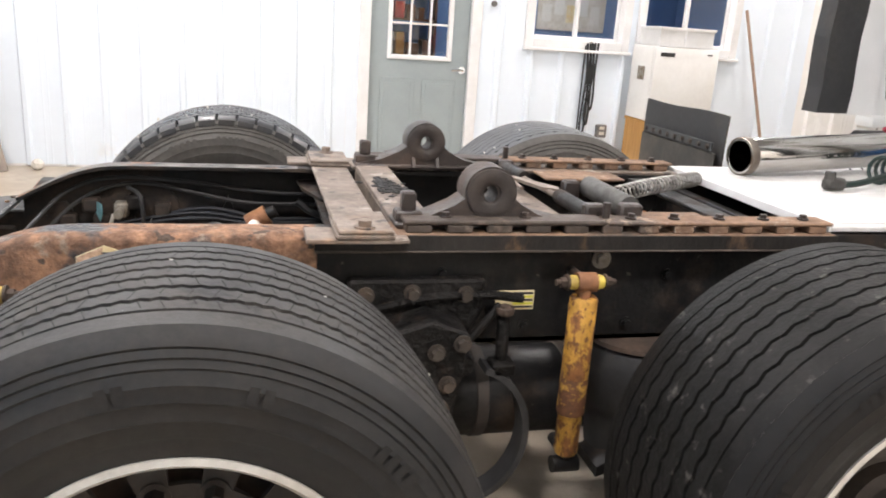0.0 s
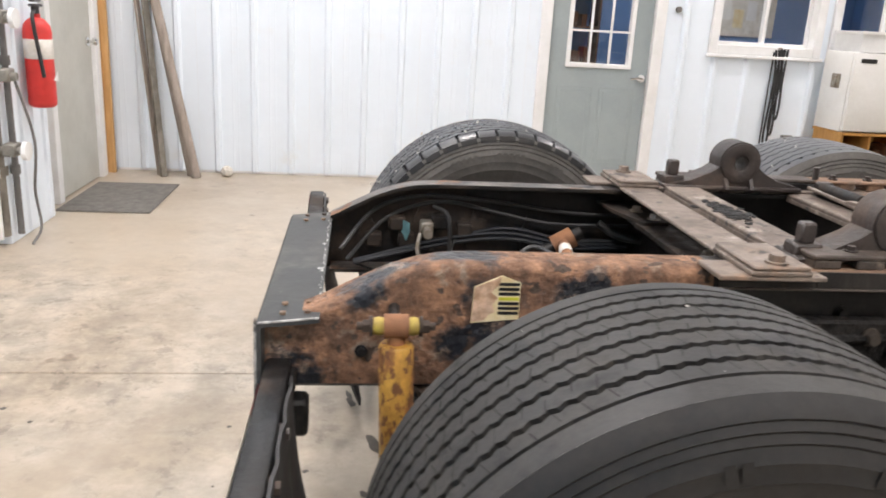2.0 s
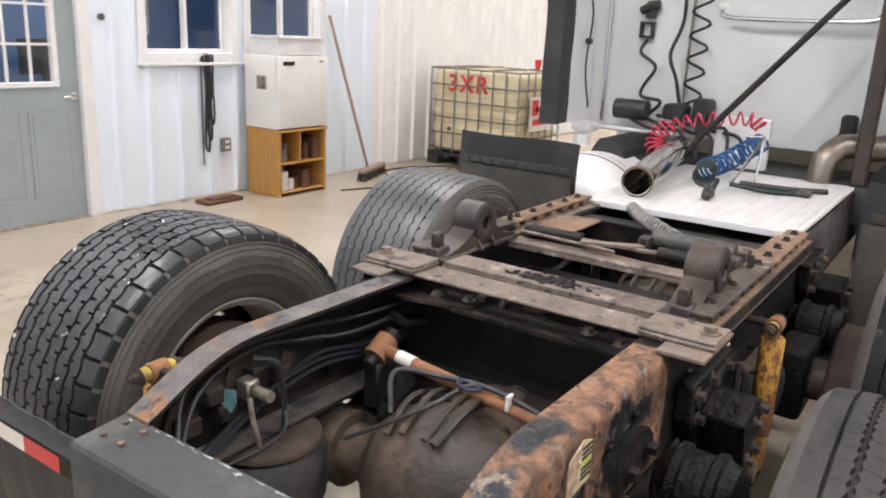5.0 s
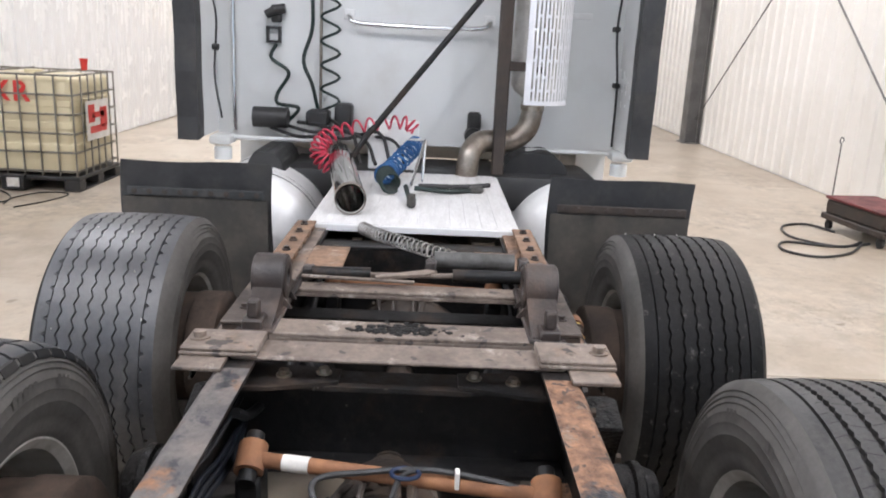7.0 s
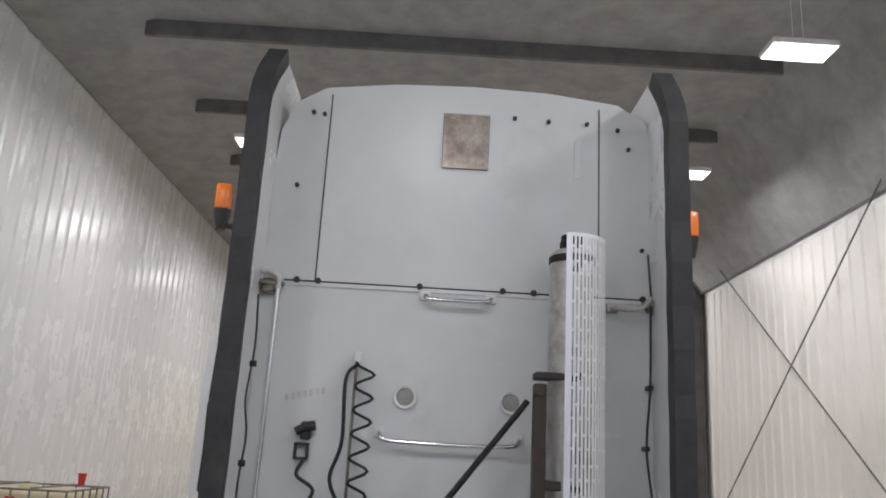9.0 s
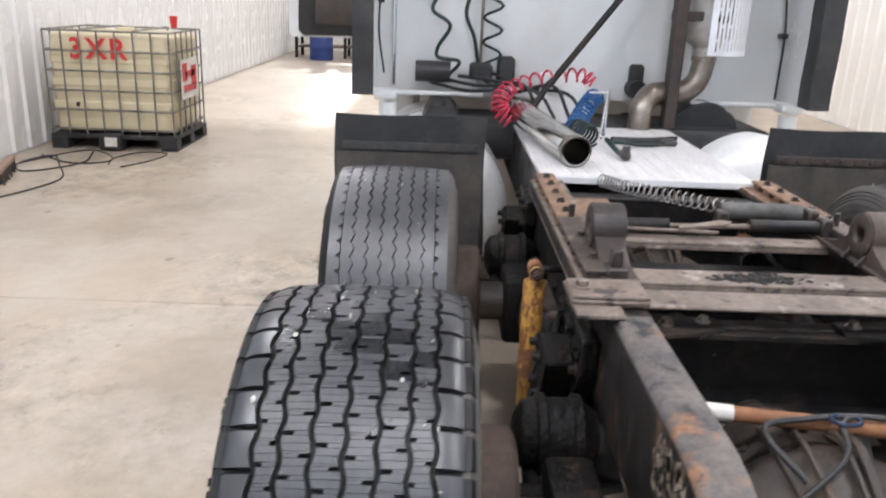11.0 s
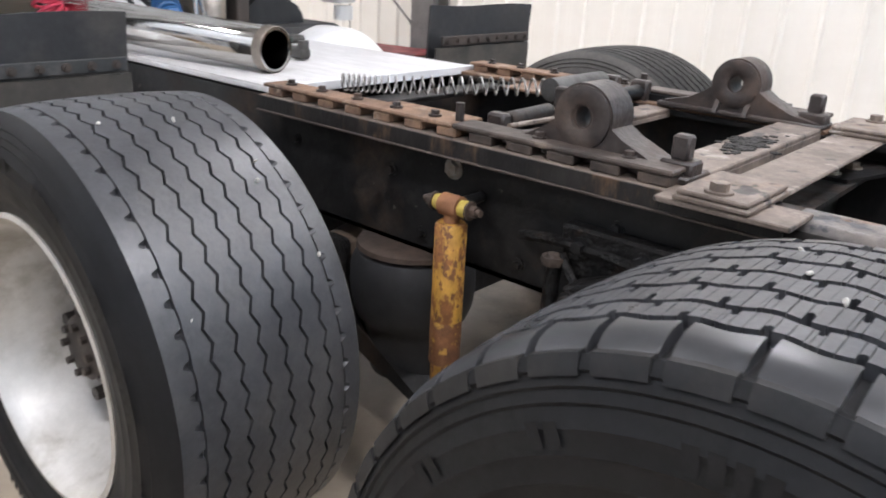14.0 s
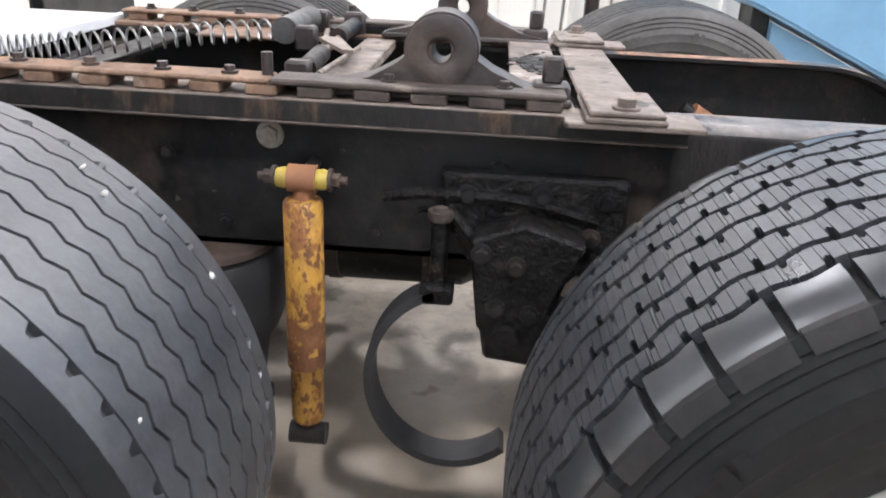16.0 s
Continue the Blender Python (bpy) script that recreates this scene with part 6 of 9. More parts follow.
# assumed air reservoir inside the right rail, added to cover the bright floor
bm = bmesh.new()
lathe(bm, [(0.0, 0.0), (0.06, 0.008), (0.105, 0.03), (0.125, 0.07), (0.125, 0.47), (0.105, 0.51), (0.06, 0.532), (0.0, 0.54)], Matrix.Translation((0.20, -0.235, 0.385)) @ Matrix.Rotation(radians(90), 4, "Y"), 36)
reservoir = part("air_reservoir", bm, BLACK_FRAME, truck, "dirty black air reservoir, added to cover the bright floor")
for q in (0.34, 0.60):
    bm = bmesh.new()
    lathe(bm, [(0.1255, q), (0.129, q + 0.002), (0.129, q + 0.033), (0.1255, q + 0.035)], Matrix.Translation((0.0, -0.235, 0.385)) @ Matrix.Rotation(radians(90), 4, "Y"), 36)
    part("strap", bm, DARK_STEEL, reservoir, "dark reservoir strap")
# driveshaft between the axles and towards the gearbox
bm = bmesh.new()
cyl(bm, (0.02, 0.02, 0.575), (0.72, 0.02, 0.54), 0.048, seg=20)
cyl(bm, (1.3, 0.02, 0.58), (3.2, 0.02, 0.66), 0.055, seg=20)
part("drive_shaft", bm, GREASY, truck, "greasy drive shaft")
# air lines and cables along the inside of the left rail and over the axle
for k, (pts, r, mt) in enumerate((
    ([(-0.90, 0.30, 0.70), (-0.80, 0.395, 0.80), (-0.66, 0.405, 0.845), (-0.45, 0.405, 0.835), (-0.2, 0.40, 0.805), (0.0, 0.395, 0.80)], 0.0065, BLACK_PLASTIC),
    ([(-0.88, 0.33, 0.66), (-0.76, 0.40, 0.775), (-0.60, 0.40, 0.83), (-0.42, 0.40, 0.80), (-0.25, 0.395, 0.77), (0.0, 0.39, 0.77)], 0.006, BLACK_PLASTIC),
    ([(-0.62, 0.38, 0.82), (-0.58, 0.34, 0.80), (-0.57, 0.33, 0.70), (-0.57, 0.34, 0.61)], 0.0065, BLACK_PLASTIC),
    ([(-0.86, 0.36, 0.64), (-0.74, 0.32, 0.62), (-0.60, 0.30, 0.65), (-0.55, 0.37, 0.72)], 0.004, BLACK_PLASTIC),
    ([(-0.45, 0.10, 0.70), (-0.36, 0.16, 0.76), (-0.30, 0.06, 0.755), (-0.30, -0.10, 0.765), (-0.33, -0.30, 0.74), (-0.36, -0.40, 0.70)], 0.007, BLACK_PLASTIC),
    ([(-0.50, 0.20, 0.62), (-0.42, 0.02, 0.73), (-0.31, -0.03, 0.762), (-0.30, -0.14, 0.762)], 0.006, BLACK_PLASTIC),
    ([(0.05, 0.30, 0.62), (0.25, 0.25, 0.70), (0.45, 0.31, 0.72), (0.7, 0.33, 0.70), (1.2, 0.36, 0.74)], 0.011, BLACK_PLASTIC),
    ([(0.05, -0.28, 0.64), (0.28, -0.24, 0.72), (0.5, -0.30, 0.70), (0.8, -0.36, 0.72), (1.2, -0.37, 0.73)], 0.011, BLACK_PLASTIC),
    ([(-0.10, 0.38, 0.78), (-0.02, 0.36, 0.74), (0.20, 0.33, 0.73), (0.42, 0.30, 0.80)], 0.013, BLACK_PLASTIC))):
    bm = bmesh.new()
    sweep(bm, curve(pts, 7), r, 8)
    part("air_line", bm, mt, truck, "black air line")
for k in range(3):
    bm = bmesh.new()
    sweep(bm, curve([(-0.86, 0.30 + 0.012 * k, 0.66), (-0.62, 0.36 + 0.010 * k, 0.70 + 0.012 * (k % 2)), (-0.40, 0.375 + 0.008 * k, 0.725 + 0.014 * k), (-0.20, 0.37 + 0.010 * k, 0.70 + 0.010 * k), (0.0, 0.38, 0.70 + 0.012 * k)], 6), 0.0065, 8)
    part("air_line", bm, LINE_BLUE, truck, "dull blue air line along the rail")
for p in ((-0.73, 0.405, 0.76), (-0.70, 0.40, 0.71), (-0.52, 0.405, 0.745), (-0.60, 0.40, 0.77), (-0.80, 0.40, 0.71)):
    bm = bmesh.new()
    box(bm, p[0] - 0.025, p[0] + 0.025, p[1] - 0.03, p[1] + 0.015, p[2] - 0.022, p[2] + 0.022, 0.006)
    part("frame_clip", bm, BLACK_FRAME, truck, "black fitting on the rail web")
for x0, x1, z0, z1 in ((-0.845, -0.785, 0.63, 0.765), (-0.675, -0.605, 0.62, 0.815), (-0.505, -0.47, 0.66, 0.80), (-0.335, -0.30, 0.66, 0.79)):
    bm = bmesh.new()
    prism(bm, [(x0, z0 + 0.02), (x0 + 0.012, z0), (x1 - 0.006, z0), (x1, z0 + 0.03), (x1 - 0.004, z1 - 0.03), (x1 - 0.022, z1), (x0 + 0.014, z1 - 0.006), (x0 - 0.003, z1 - 0.05)], "y", 0.411, 0.425)
    part("web_plate", bm, BLACK_FRAME, truck, "dusty brown plate on the rail web", smooth=0)
bm = bmesh.new()
box(bm, -0.66, -0.62, 0.355, 0.40, 0.725, 0.775, 0.006)
cyl(bm, (-0.64, 0.35, 0.75), (-0.64, 0.30, 0.75), 0.014, seg=10)
sweep(bm, [(-0.66, 0.35, 0.74), (-0.67, 0.33, 0.70), (-0.65, 0.33, 0.62)], 0.007, 6)
part("valve", bm, ZINC, truck, "bright metal valve on the rail")
bm = bmesh.new()
prism(bm, [(0.402, 0.745), (0.385, 0.782), (0.352, 0.776), (0.350, 0.738), (0.368, 0.704)], "x", -0.712, -0.709)
bmesh.ops.transform(bm, matrix=Matrix.Translation((-0.71, 0.375, 0.745)) @ Matrix.Rotation(radians(42), 4, "Z") @ Matrix.Diagonal((1, 0.75, 0.8, 1)) @ Matrix.Translation((0.71, -0.385, -0.745)), verts=bm.verts)
part("blue_tag", bm, TEAL_TAG, truck, "small torn teal tag", smooth=0)
bm = bmesh.new()
torus_p = [(-0.315 + 0.022 * math.cos(a), -0.03 + 0.03 * math.sin(a), 0.765) for a in [2 * math.pi * k / 16 for k in range(17)]]
sweep(bm, torus_p, 0.005, 6)
part("cable_loop", bm, LOOP_BLUE, truck, "small dark blue cable loop")
bm = bmesh.new()
box(bm, -0.325, -0.30, -0.145, -0.135, 0.735, 0.775, 0.002)
part("cable_tie", bm, PAPER, truck, "white cable tie", smooth=0)

# flaking paint on the left rail end
bm = bmesh.new()
rng = random.Random(33)
for _ in range(46):
    c = Vector((rng.gauss(-0.63, 0.045), 0.4326, rng.gauss(0.80, 0.03)))
    if not RB + 0.02 < c.z < RT - 0.03 - max(0.0, -0.70 - c.x) * 0.47 or c.x < -0.9:
        continue
    s = rng.uniform(0.004, 0.02)
    bm.faces.new([bm.verts.new(c + Vector((s * math.cos(a) * rng.uniform(0.5, 1.3), 0, s * math.sin(a) * rng.uniform(0.5, 1.5)))) for a in [2 * math.pi * k / 9 for k in range(9)]])
tagged(part("paint_scab", bm, PAINT_SCAB, truck, "flaking pale paint on the rusty rail end", smooth=0), "", "", "", "stuff")

# rear closing cross member, mudflap hangers and flaps
bm = bmesh.new()
prism(bm, [(-0.925, 0.782), (-1.045, 0.770), (-1.052, 0.762), (-1.052, 0.57), (-1.030, 0.545), (-1.020, 0.545), (-1.040, 0.573), (-1.040, 0.760), (-0.925, 0.772)], "y", -0.462, 0.425)
rear = part("rear_cross_member", bm, GREY_PAINT, truck, "dark grey painted rear cross member with chipped edges", smooth=0)
bm = bmesh.new()
rng = random.Random(9)
for _ in range(170):
    w = abs(rng.gauss(0, 0.014))
    z = rng.uniform(0.60, 0.765)
    c = Vector((-1.053, -0.458 + w, z))
    s = rng.uniform(0.003, 0.013) * (1.2 - w * 20 if w < 0.04 else 0.4)
    pts = [bm.verts.new(c + Vector((-0.0006, max(s, 0.001) * math.cos(a) * rng.uniform(0.6, 1.3), max(s, 0.001) * 1.7 * math.sin(a) * rng.uniform(0.6, 1.3)))) for a in [2 * math.pi * k / 7 for k in range(7)]]
    bm.faces.new(pts)
for _ in range(70):
    y = rng.uniform(-0.44, 0.42) if rng.random() < 0.4 else rng.gauss(-0.1, 0.12)
    c = Vector((-0.927 - abs(rng.gauss(0, 0.004)), max(-0.45, min(0.42, y)), 0.7832))
    s = rng.uniform(0.0015, 0.005)
    bm.faces.new([bm.verts.new(c + Vector((-s * 0.6 * (1 + math.cos(a)) * rng.uniform(0.5, 1.0), s * 2.2 * math.sin(a) * rng.uniform(0.6, 1.3), 0))) for a in [2 * math.pi * k / 7 for k in range(7)]])
edge = bmesh.new()
box(edge, -1.0535, -1.0495, -0.4632, -0.4595, 0.575, 0.766)
part("worn_corner", edge, CHIPPED_EDGE, rear, "white worn corner", smooth=0)
edge = bmesh.new()
prism(edge, [(-0.926, 0.7805), (-1.046, 0.7685), (-1.046, 0.7715), (-0.926, 0.7835)], "y", -0.4634, -0.4585)
part("worn_corner", edge, CHIPPED_EDGE, rear, "white worn corner", smooth=0)
tagged(part("chipped_paint", bm, CHIPPED_EDGE, rear, "white chipped paint on the edge", smooth=0), "", "", "", "stuff")
for by in (-0.425, -0.37, 0.33, 0.39):
    for bx in (-0.95, -1.0):
        bolts(rear, [(bx, by, 0.7785 if bx > -0.97 else 0.7745)], (0, 0, 1), 0.007, 0.003, ORANGE_RUST, False)
for s in (1, -1):
    bm = bmesh.new()
    a, b = Vector((-0.985 if s > 0 else -1.008, s * 0.40, 0.655)), Vector((-1.005, s * 1.085, 0.676))
    d = (b - a).normalized()
    m, L = axes_to(a, b)
    box(bm, -0.026, 0.026, -0.026, 0.026, 0, L, 0.007, 2, m=m)
    bar = part("mudflap_hanger", bm, BLACK_FRAME, truck, "dark steel mudflap hanger bar")
    for k in range(4):
        bm = bmesh.new()
        f0, f1 = 0.20 + 0.195 * k, 0.20 + 0.195 * (k + 1)
        p = [a + d * (L * f) for f in (f0, f1)]
        vs = [bm.verts.new(q + Vector((-0.0285, 0, dz))) for q, dz in ((p[0], -0.02), (p[1], -0.02), (p[1], 0.02), (p[0], 0.02))]
        bm.faces.new(vs)
        part("tape", bm, RED_TAPE if k in (0, 3) else WHITE_TAPE, bar, "red reflective tape" if k in (0, 3) else "white reflective tape", smooth=0)
    bolts(bar, [a + d * (L * f) + Vector((0.026, 0, 0)) for f in (0.45, 0.7, 0.93)], (1, 0, 0), 0.012, 0.014, DARK_CAST)
    bm = bmesh.new()
    nz, ny = 10, 12
    grid = []
    for iz in range(nz + 1):
        row = []
        fz = iz / nz
        for iy in range(ny + 1):
            fy = iy / ny
            q = a + d * (L * (0.16 + 0.83 * fy))
            row.append(bm.verts.new((q.x + 0.028 + 0.13 * fz * fz + (0.004 if iy % 3 == 1 else 0.0), q.y, q.z + 0.02 - 0.60 * fz)))
        grid.append(row)
    for iz in range(nz):
        for iy in range(ny):
            bm.faces.new((grid[iz][iy], grid[iz][iy + 1], grid[iz + 1][iy + 1], grid[iz + 1][iy]))
    ex = bmesh.ops.extrude_face_region(bm, geom=bm.faces[:])
    bmesh.ops.translate(bm, verts=[g for g in ex["geom"] if isinstance(g, bmesh.types.BMVert)], vec=(0.006, 0, 0))
    part("mudflap", bm, BLACK_RUBBER, truck, "black ribbed rubber mudflap", smooth=0)
    # bracket that carries the hanger
    bm = bmesh.new()
    ya, yb = sorted((s * 0.433, s * 0.470))
    if s > 0:
        box(bm, -1.02, -0.93, ya, yb, 0.60, 0.73, 0.006)
    else:
        box(bm, -1.015, -0.945, -0.49, -0.433, 0.53, 0.612, 0.008)
    cyl(bm, (-0.985, s * 0.40, 0.65), (-0.985, s * 0.52, 0.65), 0.016, seg=12)
    part("hanger_mount", bm, BLACK_FRAME, truck, "black hanger mount")

# quarter mudflaps in front of the drive tyres
for s in (1, -1):
    y0, y1 = (0.635, 1.285) if s > 0 else (-1.215, -0.585)
    zt = 1.088
    bm = bmesh.new()
    nz, ny = 10, 8
    grid = []
    rng = random.Random(20 + s)
    for iz in range(nz + 1):
        fz = iz / nz
        row = []
        for iy in range(ny + 1):
            fy = iy / ny
            row.append(bm.verts.new((1.600 + 0.012 * math.sin(fy * 3 + s) + 0.02 * fz * fz, y0 + (y1 - y0) * fy + (0.008 * math.sin(fz * 5) if iy in (0, ny) else 0), zt - fz * 0.63 + (0.0 if iz else 0.004 * math.sin(fy * 7)))))
        grid.append(row)
    for iz in range(nz):
        for iy in range(ny):
            bm.faces.new((grid[iz][iy], grid[iz][iy + 1], grid[iz + 1][iy + 1], grid[iz + 1][iy]))
    ex = bmesh.ops.extrude_face_region(bm, geom=bm.faces[:])
    bmesh.ops.translate(bm, verts=[g for g in ex["geom"] if isinstance(g, bmesh.types.BMVert)], vec=(0.008, 0, 0))
    fl = part("quarter_flap", bm, BLACK_RUBBER, truck, "black rubber flap with a muddy lower half")
    bm = bmesh.new()
    bmx = 1.580
    box(bm, bmx, bmx + 0.006, y0 + 0.015, y1 - 0.004, zt - 0.62, zt - 0.155, 0.001)
    part("mud_layer", bm, MUDDY_RUBBER, fl, "muddy lower flap", smooth=0)
    bm = bmesh.new()
    box(bm, bmx - 0.009, bmx - 0.001, y0 + 0.03, y1 - 0.03, zt - 0.148, zt - 0.112, 0.002)
    st = part("clamp_strip", bm, GREY_PAINT if s > 0 else DARK_STEEL, fl, "grey steel clamping strip with rivets", smooth=0)
    for k in range(9):
        bm = bmesh.new()
        bolt(bm, (bmx - 0.009, y0 + 0.06 + (y1 - y0 - 0.12) * k / 8, zt - 0.13), (-1, 0, 0), 0.008, 0.005)
        part("rivet", bm, DARK_STEEL, fl)

# fuel tanks
for s in (1, -1):
    bm = bmesh.new()
    m = Matrix.Translation((1.95 if s > 0 else 2.30, s * 0.872, 0.565 if s > 0 else 0.540)) @ Matrix.Rotation(radians(90), 4, "Y")
    R = 0.385
    end = 1.43 if s > 0 else 0.62
    lathe(bm, [(0.0, 0.0), (0.14, 0.006), (0.25, 0.03), (0.32, 0.065), (0.364, 0.105), (R, 0.15), (R, end - 0.10), (0.365, end - 0.06), (0.31, end - 0.03), (0.0, end)], m, 56)
    tank = part("fuel_tank", bm, ALU_TANK, truck, "dull white aluminium fuel tank")
    for q in ((0.30, 0.86) if s > 0 else (0.34,)):
        bm = bmesh.new()
        lathe(bm, [(R + 0.001, q), (R + 0.005, q + 0.004), (R + 0.005, q + 0.05), (R + 0.001, q + 0.054)], m, 56)
        st = part("strap", bm, ALU_TANK, tank, "tank strap with a dark rubber edge")
        bm = bmesh.new()
        for d in (-0.008, 0.053):
            lathe(bm, [(R + 0.0005, q + d), (R + 0.0035, q + d + 0.001), (R + 0.0035, q + d + 0.008), (R + 0.0005, q + d + 0.009)], m, 56)
        part("rubber_liner", bm, BLACK_RUBBER, st, "black rubber strap liner")
    bm = bmesh.new()
    box(bm, 2.1 if s > 0 else 2.44, 2.5 if s > 0 else 2.8, *sorted((s * 0.435, s * 0.62)), 0.30, 0.40, 0.01)
    part("tank_bracket", bm, BLACK_FRAME, tank)

# deck plate between the tanks
bm = bmesh.new()
box(bm, 1.275, 2.72, -0.425, 0.432, 0.888 + 0.012, 0.918, 0.004)
deck = part("deck_plate", bm, DECK_WHITE, truck, "worn white painted deck plate", smooth=0)
for k in range(13):
    bm = bmesh.new()
    yy = -0.40 + 0.064 * k
    box(bm, 1.285, 2.71, yy, yy + 0.0633, 0.9182, 0.9205, 0.0006)
    part("plank", bm, DECK_WHITE, deck, smooth=0)
bm = bmesh.new()
box(bm, 1.262, 1.275, -0.43, 0.437, 0.892, 0.921, 0.003)
part("edge_strip", bm, TRIM_WHITE, deck, "white edge strip", smooth=0)

# assumed gearbox under the deck, a dark mass added to block the bright floor
bm = bmesh.new()
lathe(bm, [(0.0, 1.30), (0.12, 1.31), (0.16, 1.36), (0.20, 1.42), (0.23, 1.60), (0.27, 1.75), (0.27, 2.30), (0.0, 2.32)], Matrix.Translation((0, 0.0, 0.60)) @ Matrix.Rotation(radians(90), 4, "Y"), 28)
gb = part("gearbox", bm, GREASY, truck, "greasy gearbox casing, added to keep the space under the deck dark")
bm = bmesh.new()
for k in range(5):
    q = 1.45 + 0.16 * k
    lathe(bm, [(0.20 + 0.013 * k, q), (0.245 + 0.01 * k, q + 0.004), (0.245 + 0.01 * k, q + 0.016), (0.20 + 0.013 * k, q + 0.02)], Matrix.Translation((0, 0.0, 0.60)) @ Matrix.Rotation(radians(90), 4, "Y"), 28)
part("casing_rib", bm, GREASY, gb)
# cross member carried further down so that no bright floor shows below it
bm = bmesh.new()
box(bm, 1.22, 1.262, -0.420, 0.420, 0.44, 0.86, 0.004)
part("front_cross_member", bm, BLACK_FRAME, truck, "black frame cross member before the deck, deepened to hide the floor")

# unseen cross member, added to keep the gap between the axles dark
bm = bmesh.new()
prism(bm, [(0.70, 0.44), (0.80, 0.44), (0.80, 0.455), (0.715, 0.455), (0.715, 0.715), (0.80, 0.715), (0.80, 0.73), (0.70, 0.73)], "y", -0.420, 0.420)
part("suspension_cross_member", bm, BLACK_FRAME, truck, "black pressed cross member, added between the axles to hide the floor", smooth=0)

# gearbox hump and dark parts under the cab
bm = bmesh.new()
box(bm, 2.55, 3.1, -1.0, 1.0, 0.72, 0.93, 0.04, 2)
box(bm, 2.2, 2.9, -0.42, 0.42, 0.62, 0.86, 0.03, 2)
part("cab_underside", bm, BLACK_PLASTIC, truck, "black underside of the cab")
for s in (1, -1):
    bm = bmesh.new()
    top_z, cy_, wide_ = (1.03, 0.84, 0.11) if s > 0 else (1.055, -0.65, 0.19)
    out_ = [(cy_ + wide_ * math.cos(radians(180 - 20 * k)) * (1.0 if k in (0, 9) else 0.97), top_z - 0.12 + 0.12 * math.sin(radians(20 * k)) + 0.018 * math.sin(k * 2.3)) for k in range(10)]
    prism(bm, out_ + [(cy_ + wide_, 0.45), (cy_ - wide_, 0.45)], "x", 2.42 if s > 0 else 2.66, 2.92)
    bmesh.ops.bevel(bm, geom=bm.edges[:], offset=0.012, segments=1, affect="EDGES", profile=0.5)
    part("rear_fender_liner", bm, BLACK_PLASTIC, truck, "black rounded plastic housing behind the cab")
    bm = bmesh.new()
    box(bm, 2.70, 2.86, *sorted((s * 1.09, s * 1.22)), 1.01, 1.065, 0.02, 2)
    cyl(bm, (2.72, s * 1.14, 0.93), (2.72, s * 1.14, 1.0), 0.05, seg=14)
    cyl(bm, (2.80, s * 0.6, 1.045), (2.80, s * 1.1, 1.045), 0.014, seg=10)
    part("cab_latch", bm, CAB_GREY, truck, "grey cab suspension latch under the fairing")

# cab
CX = 2.985     # back panel
cab_bm = bmesh.new()
prof = [(-1.235, 1.02), (-1.235, 3.35), (-1.215, 3.62), (-1.13, 3.82), (-0.95, 3.93), (-0.5, 3.985), (0, 4.0), (0.5, 3.985), (0.95, 3.93), (1.13, 3.82), (1.215, 3.62), (1.235, 3.35), (1.235, 1.02)]
prism(cab_bm, prof, "x", CX, 5.35)
prism(cab_bm, [(5.35, 1.0), (5.35, 3.2), (5.75, 2.75), (6.05, 2.0), (7.7, 1.75), (7.9, 1.5), (7.95, 0.55), (7.1, 0.55), (7.0, 0.9), (6.1, 0.9), (6.0, 0.6), (5.35, 0.6)], "y", -1.13, 1.13)
cab = part("cab", cab_bm, CAB_GREY, truck, "off-white sleeper cab with a flat back panel", smooth=30)
bm = bmesh.new()
for y in (0.91, -0.83):
    box(bm, CX - 0.0035, CX + 0.001, y - 0.004, y + 0.004, 2.64, 3.95 - 0.07 * abs(y))
box(bm, CX - 0.0035, CX + 0.001, -1.1, 1.1, 2.632, 2.642)
part("panel_seam", bm, DARK_STEEL, cab, "dark panel seam", smooth=0)
bm = bmesh.new()
box(bm, CX - 0.009, CX - 0.0005, -1.13, 1.13, 2.605, 2.631, 0.003)
part("belt_strip", bm, CAB_WHITE, cab, "pale body strip", smooth=0)
for y in (0.89, 0.27, -0.24, -0.43, -1.10, 1.02):
    bm = bmesh.new()
    cyl(bm, (CX, y, 2.64), (CX - 0.022, y, 2.64), 0.019, seg=12)
    part("rubber_plug", bm, BLACK_PLASTIC, cab)
for y, z in ((1.02, 3.75), (0.95, 3.74), (-1.02, 3.62), (-0.75, 3.78), (-0.95, 3.75), (1.08, 3.25), (-1.1, 2.95), (-0.5, 3.78), (-0.28, 3.79)):
    bm = bmesh.new()
    cyl(bm, (CX, y, z), (CX - 0.018, y, z), 0.014, seg=10)
    part("rubber_plug", bm, BLACK_PLASTIC, cab)
bm = bmesh.new()
box(bm, CX - 0.012, CX - 0.0005, -0.12, 0.18, 3.42, 3.80, 0.004)
part("access_panel", bm, EXHAUST, cab, "grey rectangular access panel", smooth=0)
bm = bmesh.new()
for y in (-0.85,):
    box(bm, CX - 0.006, CX - 0.0005, -0.72, -0.67, 3.40, 3.66, 0.002)
part("sticker", bm, TRIM_WHITE, cab, "white sticker", smooth=0)
bm = bmesh.new()
box(bm, CX - 0.006, CX - 0.0005, -0.96, -0.815, 1.798, 1.832, 0.002)
part("sticker", bm, TRIM_WHITE, cab, "white sticker", smooth=0)


for k in range(7):
    bm = bmesh.new()
    y = 1.02 - 0.035 * k
    box(bm, CX - 0.0018, CX - 0.0003, y - 0.022, y, 1.915 + 0.008 * k, 1.955 + 0.008 * k)
    part("faded_mark", bm, FADED_RED, cab, "faded unreadable red marking", smooth=0)


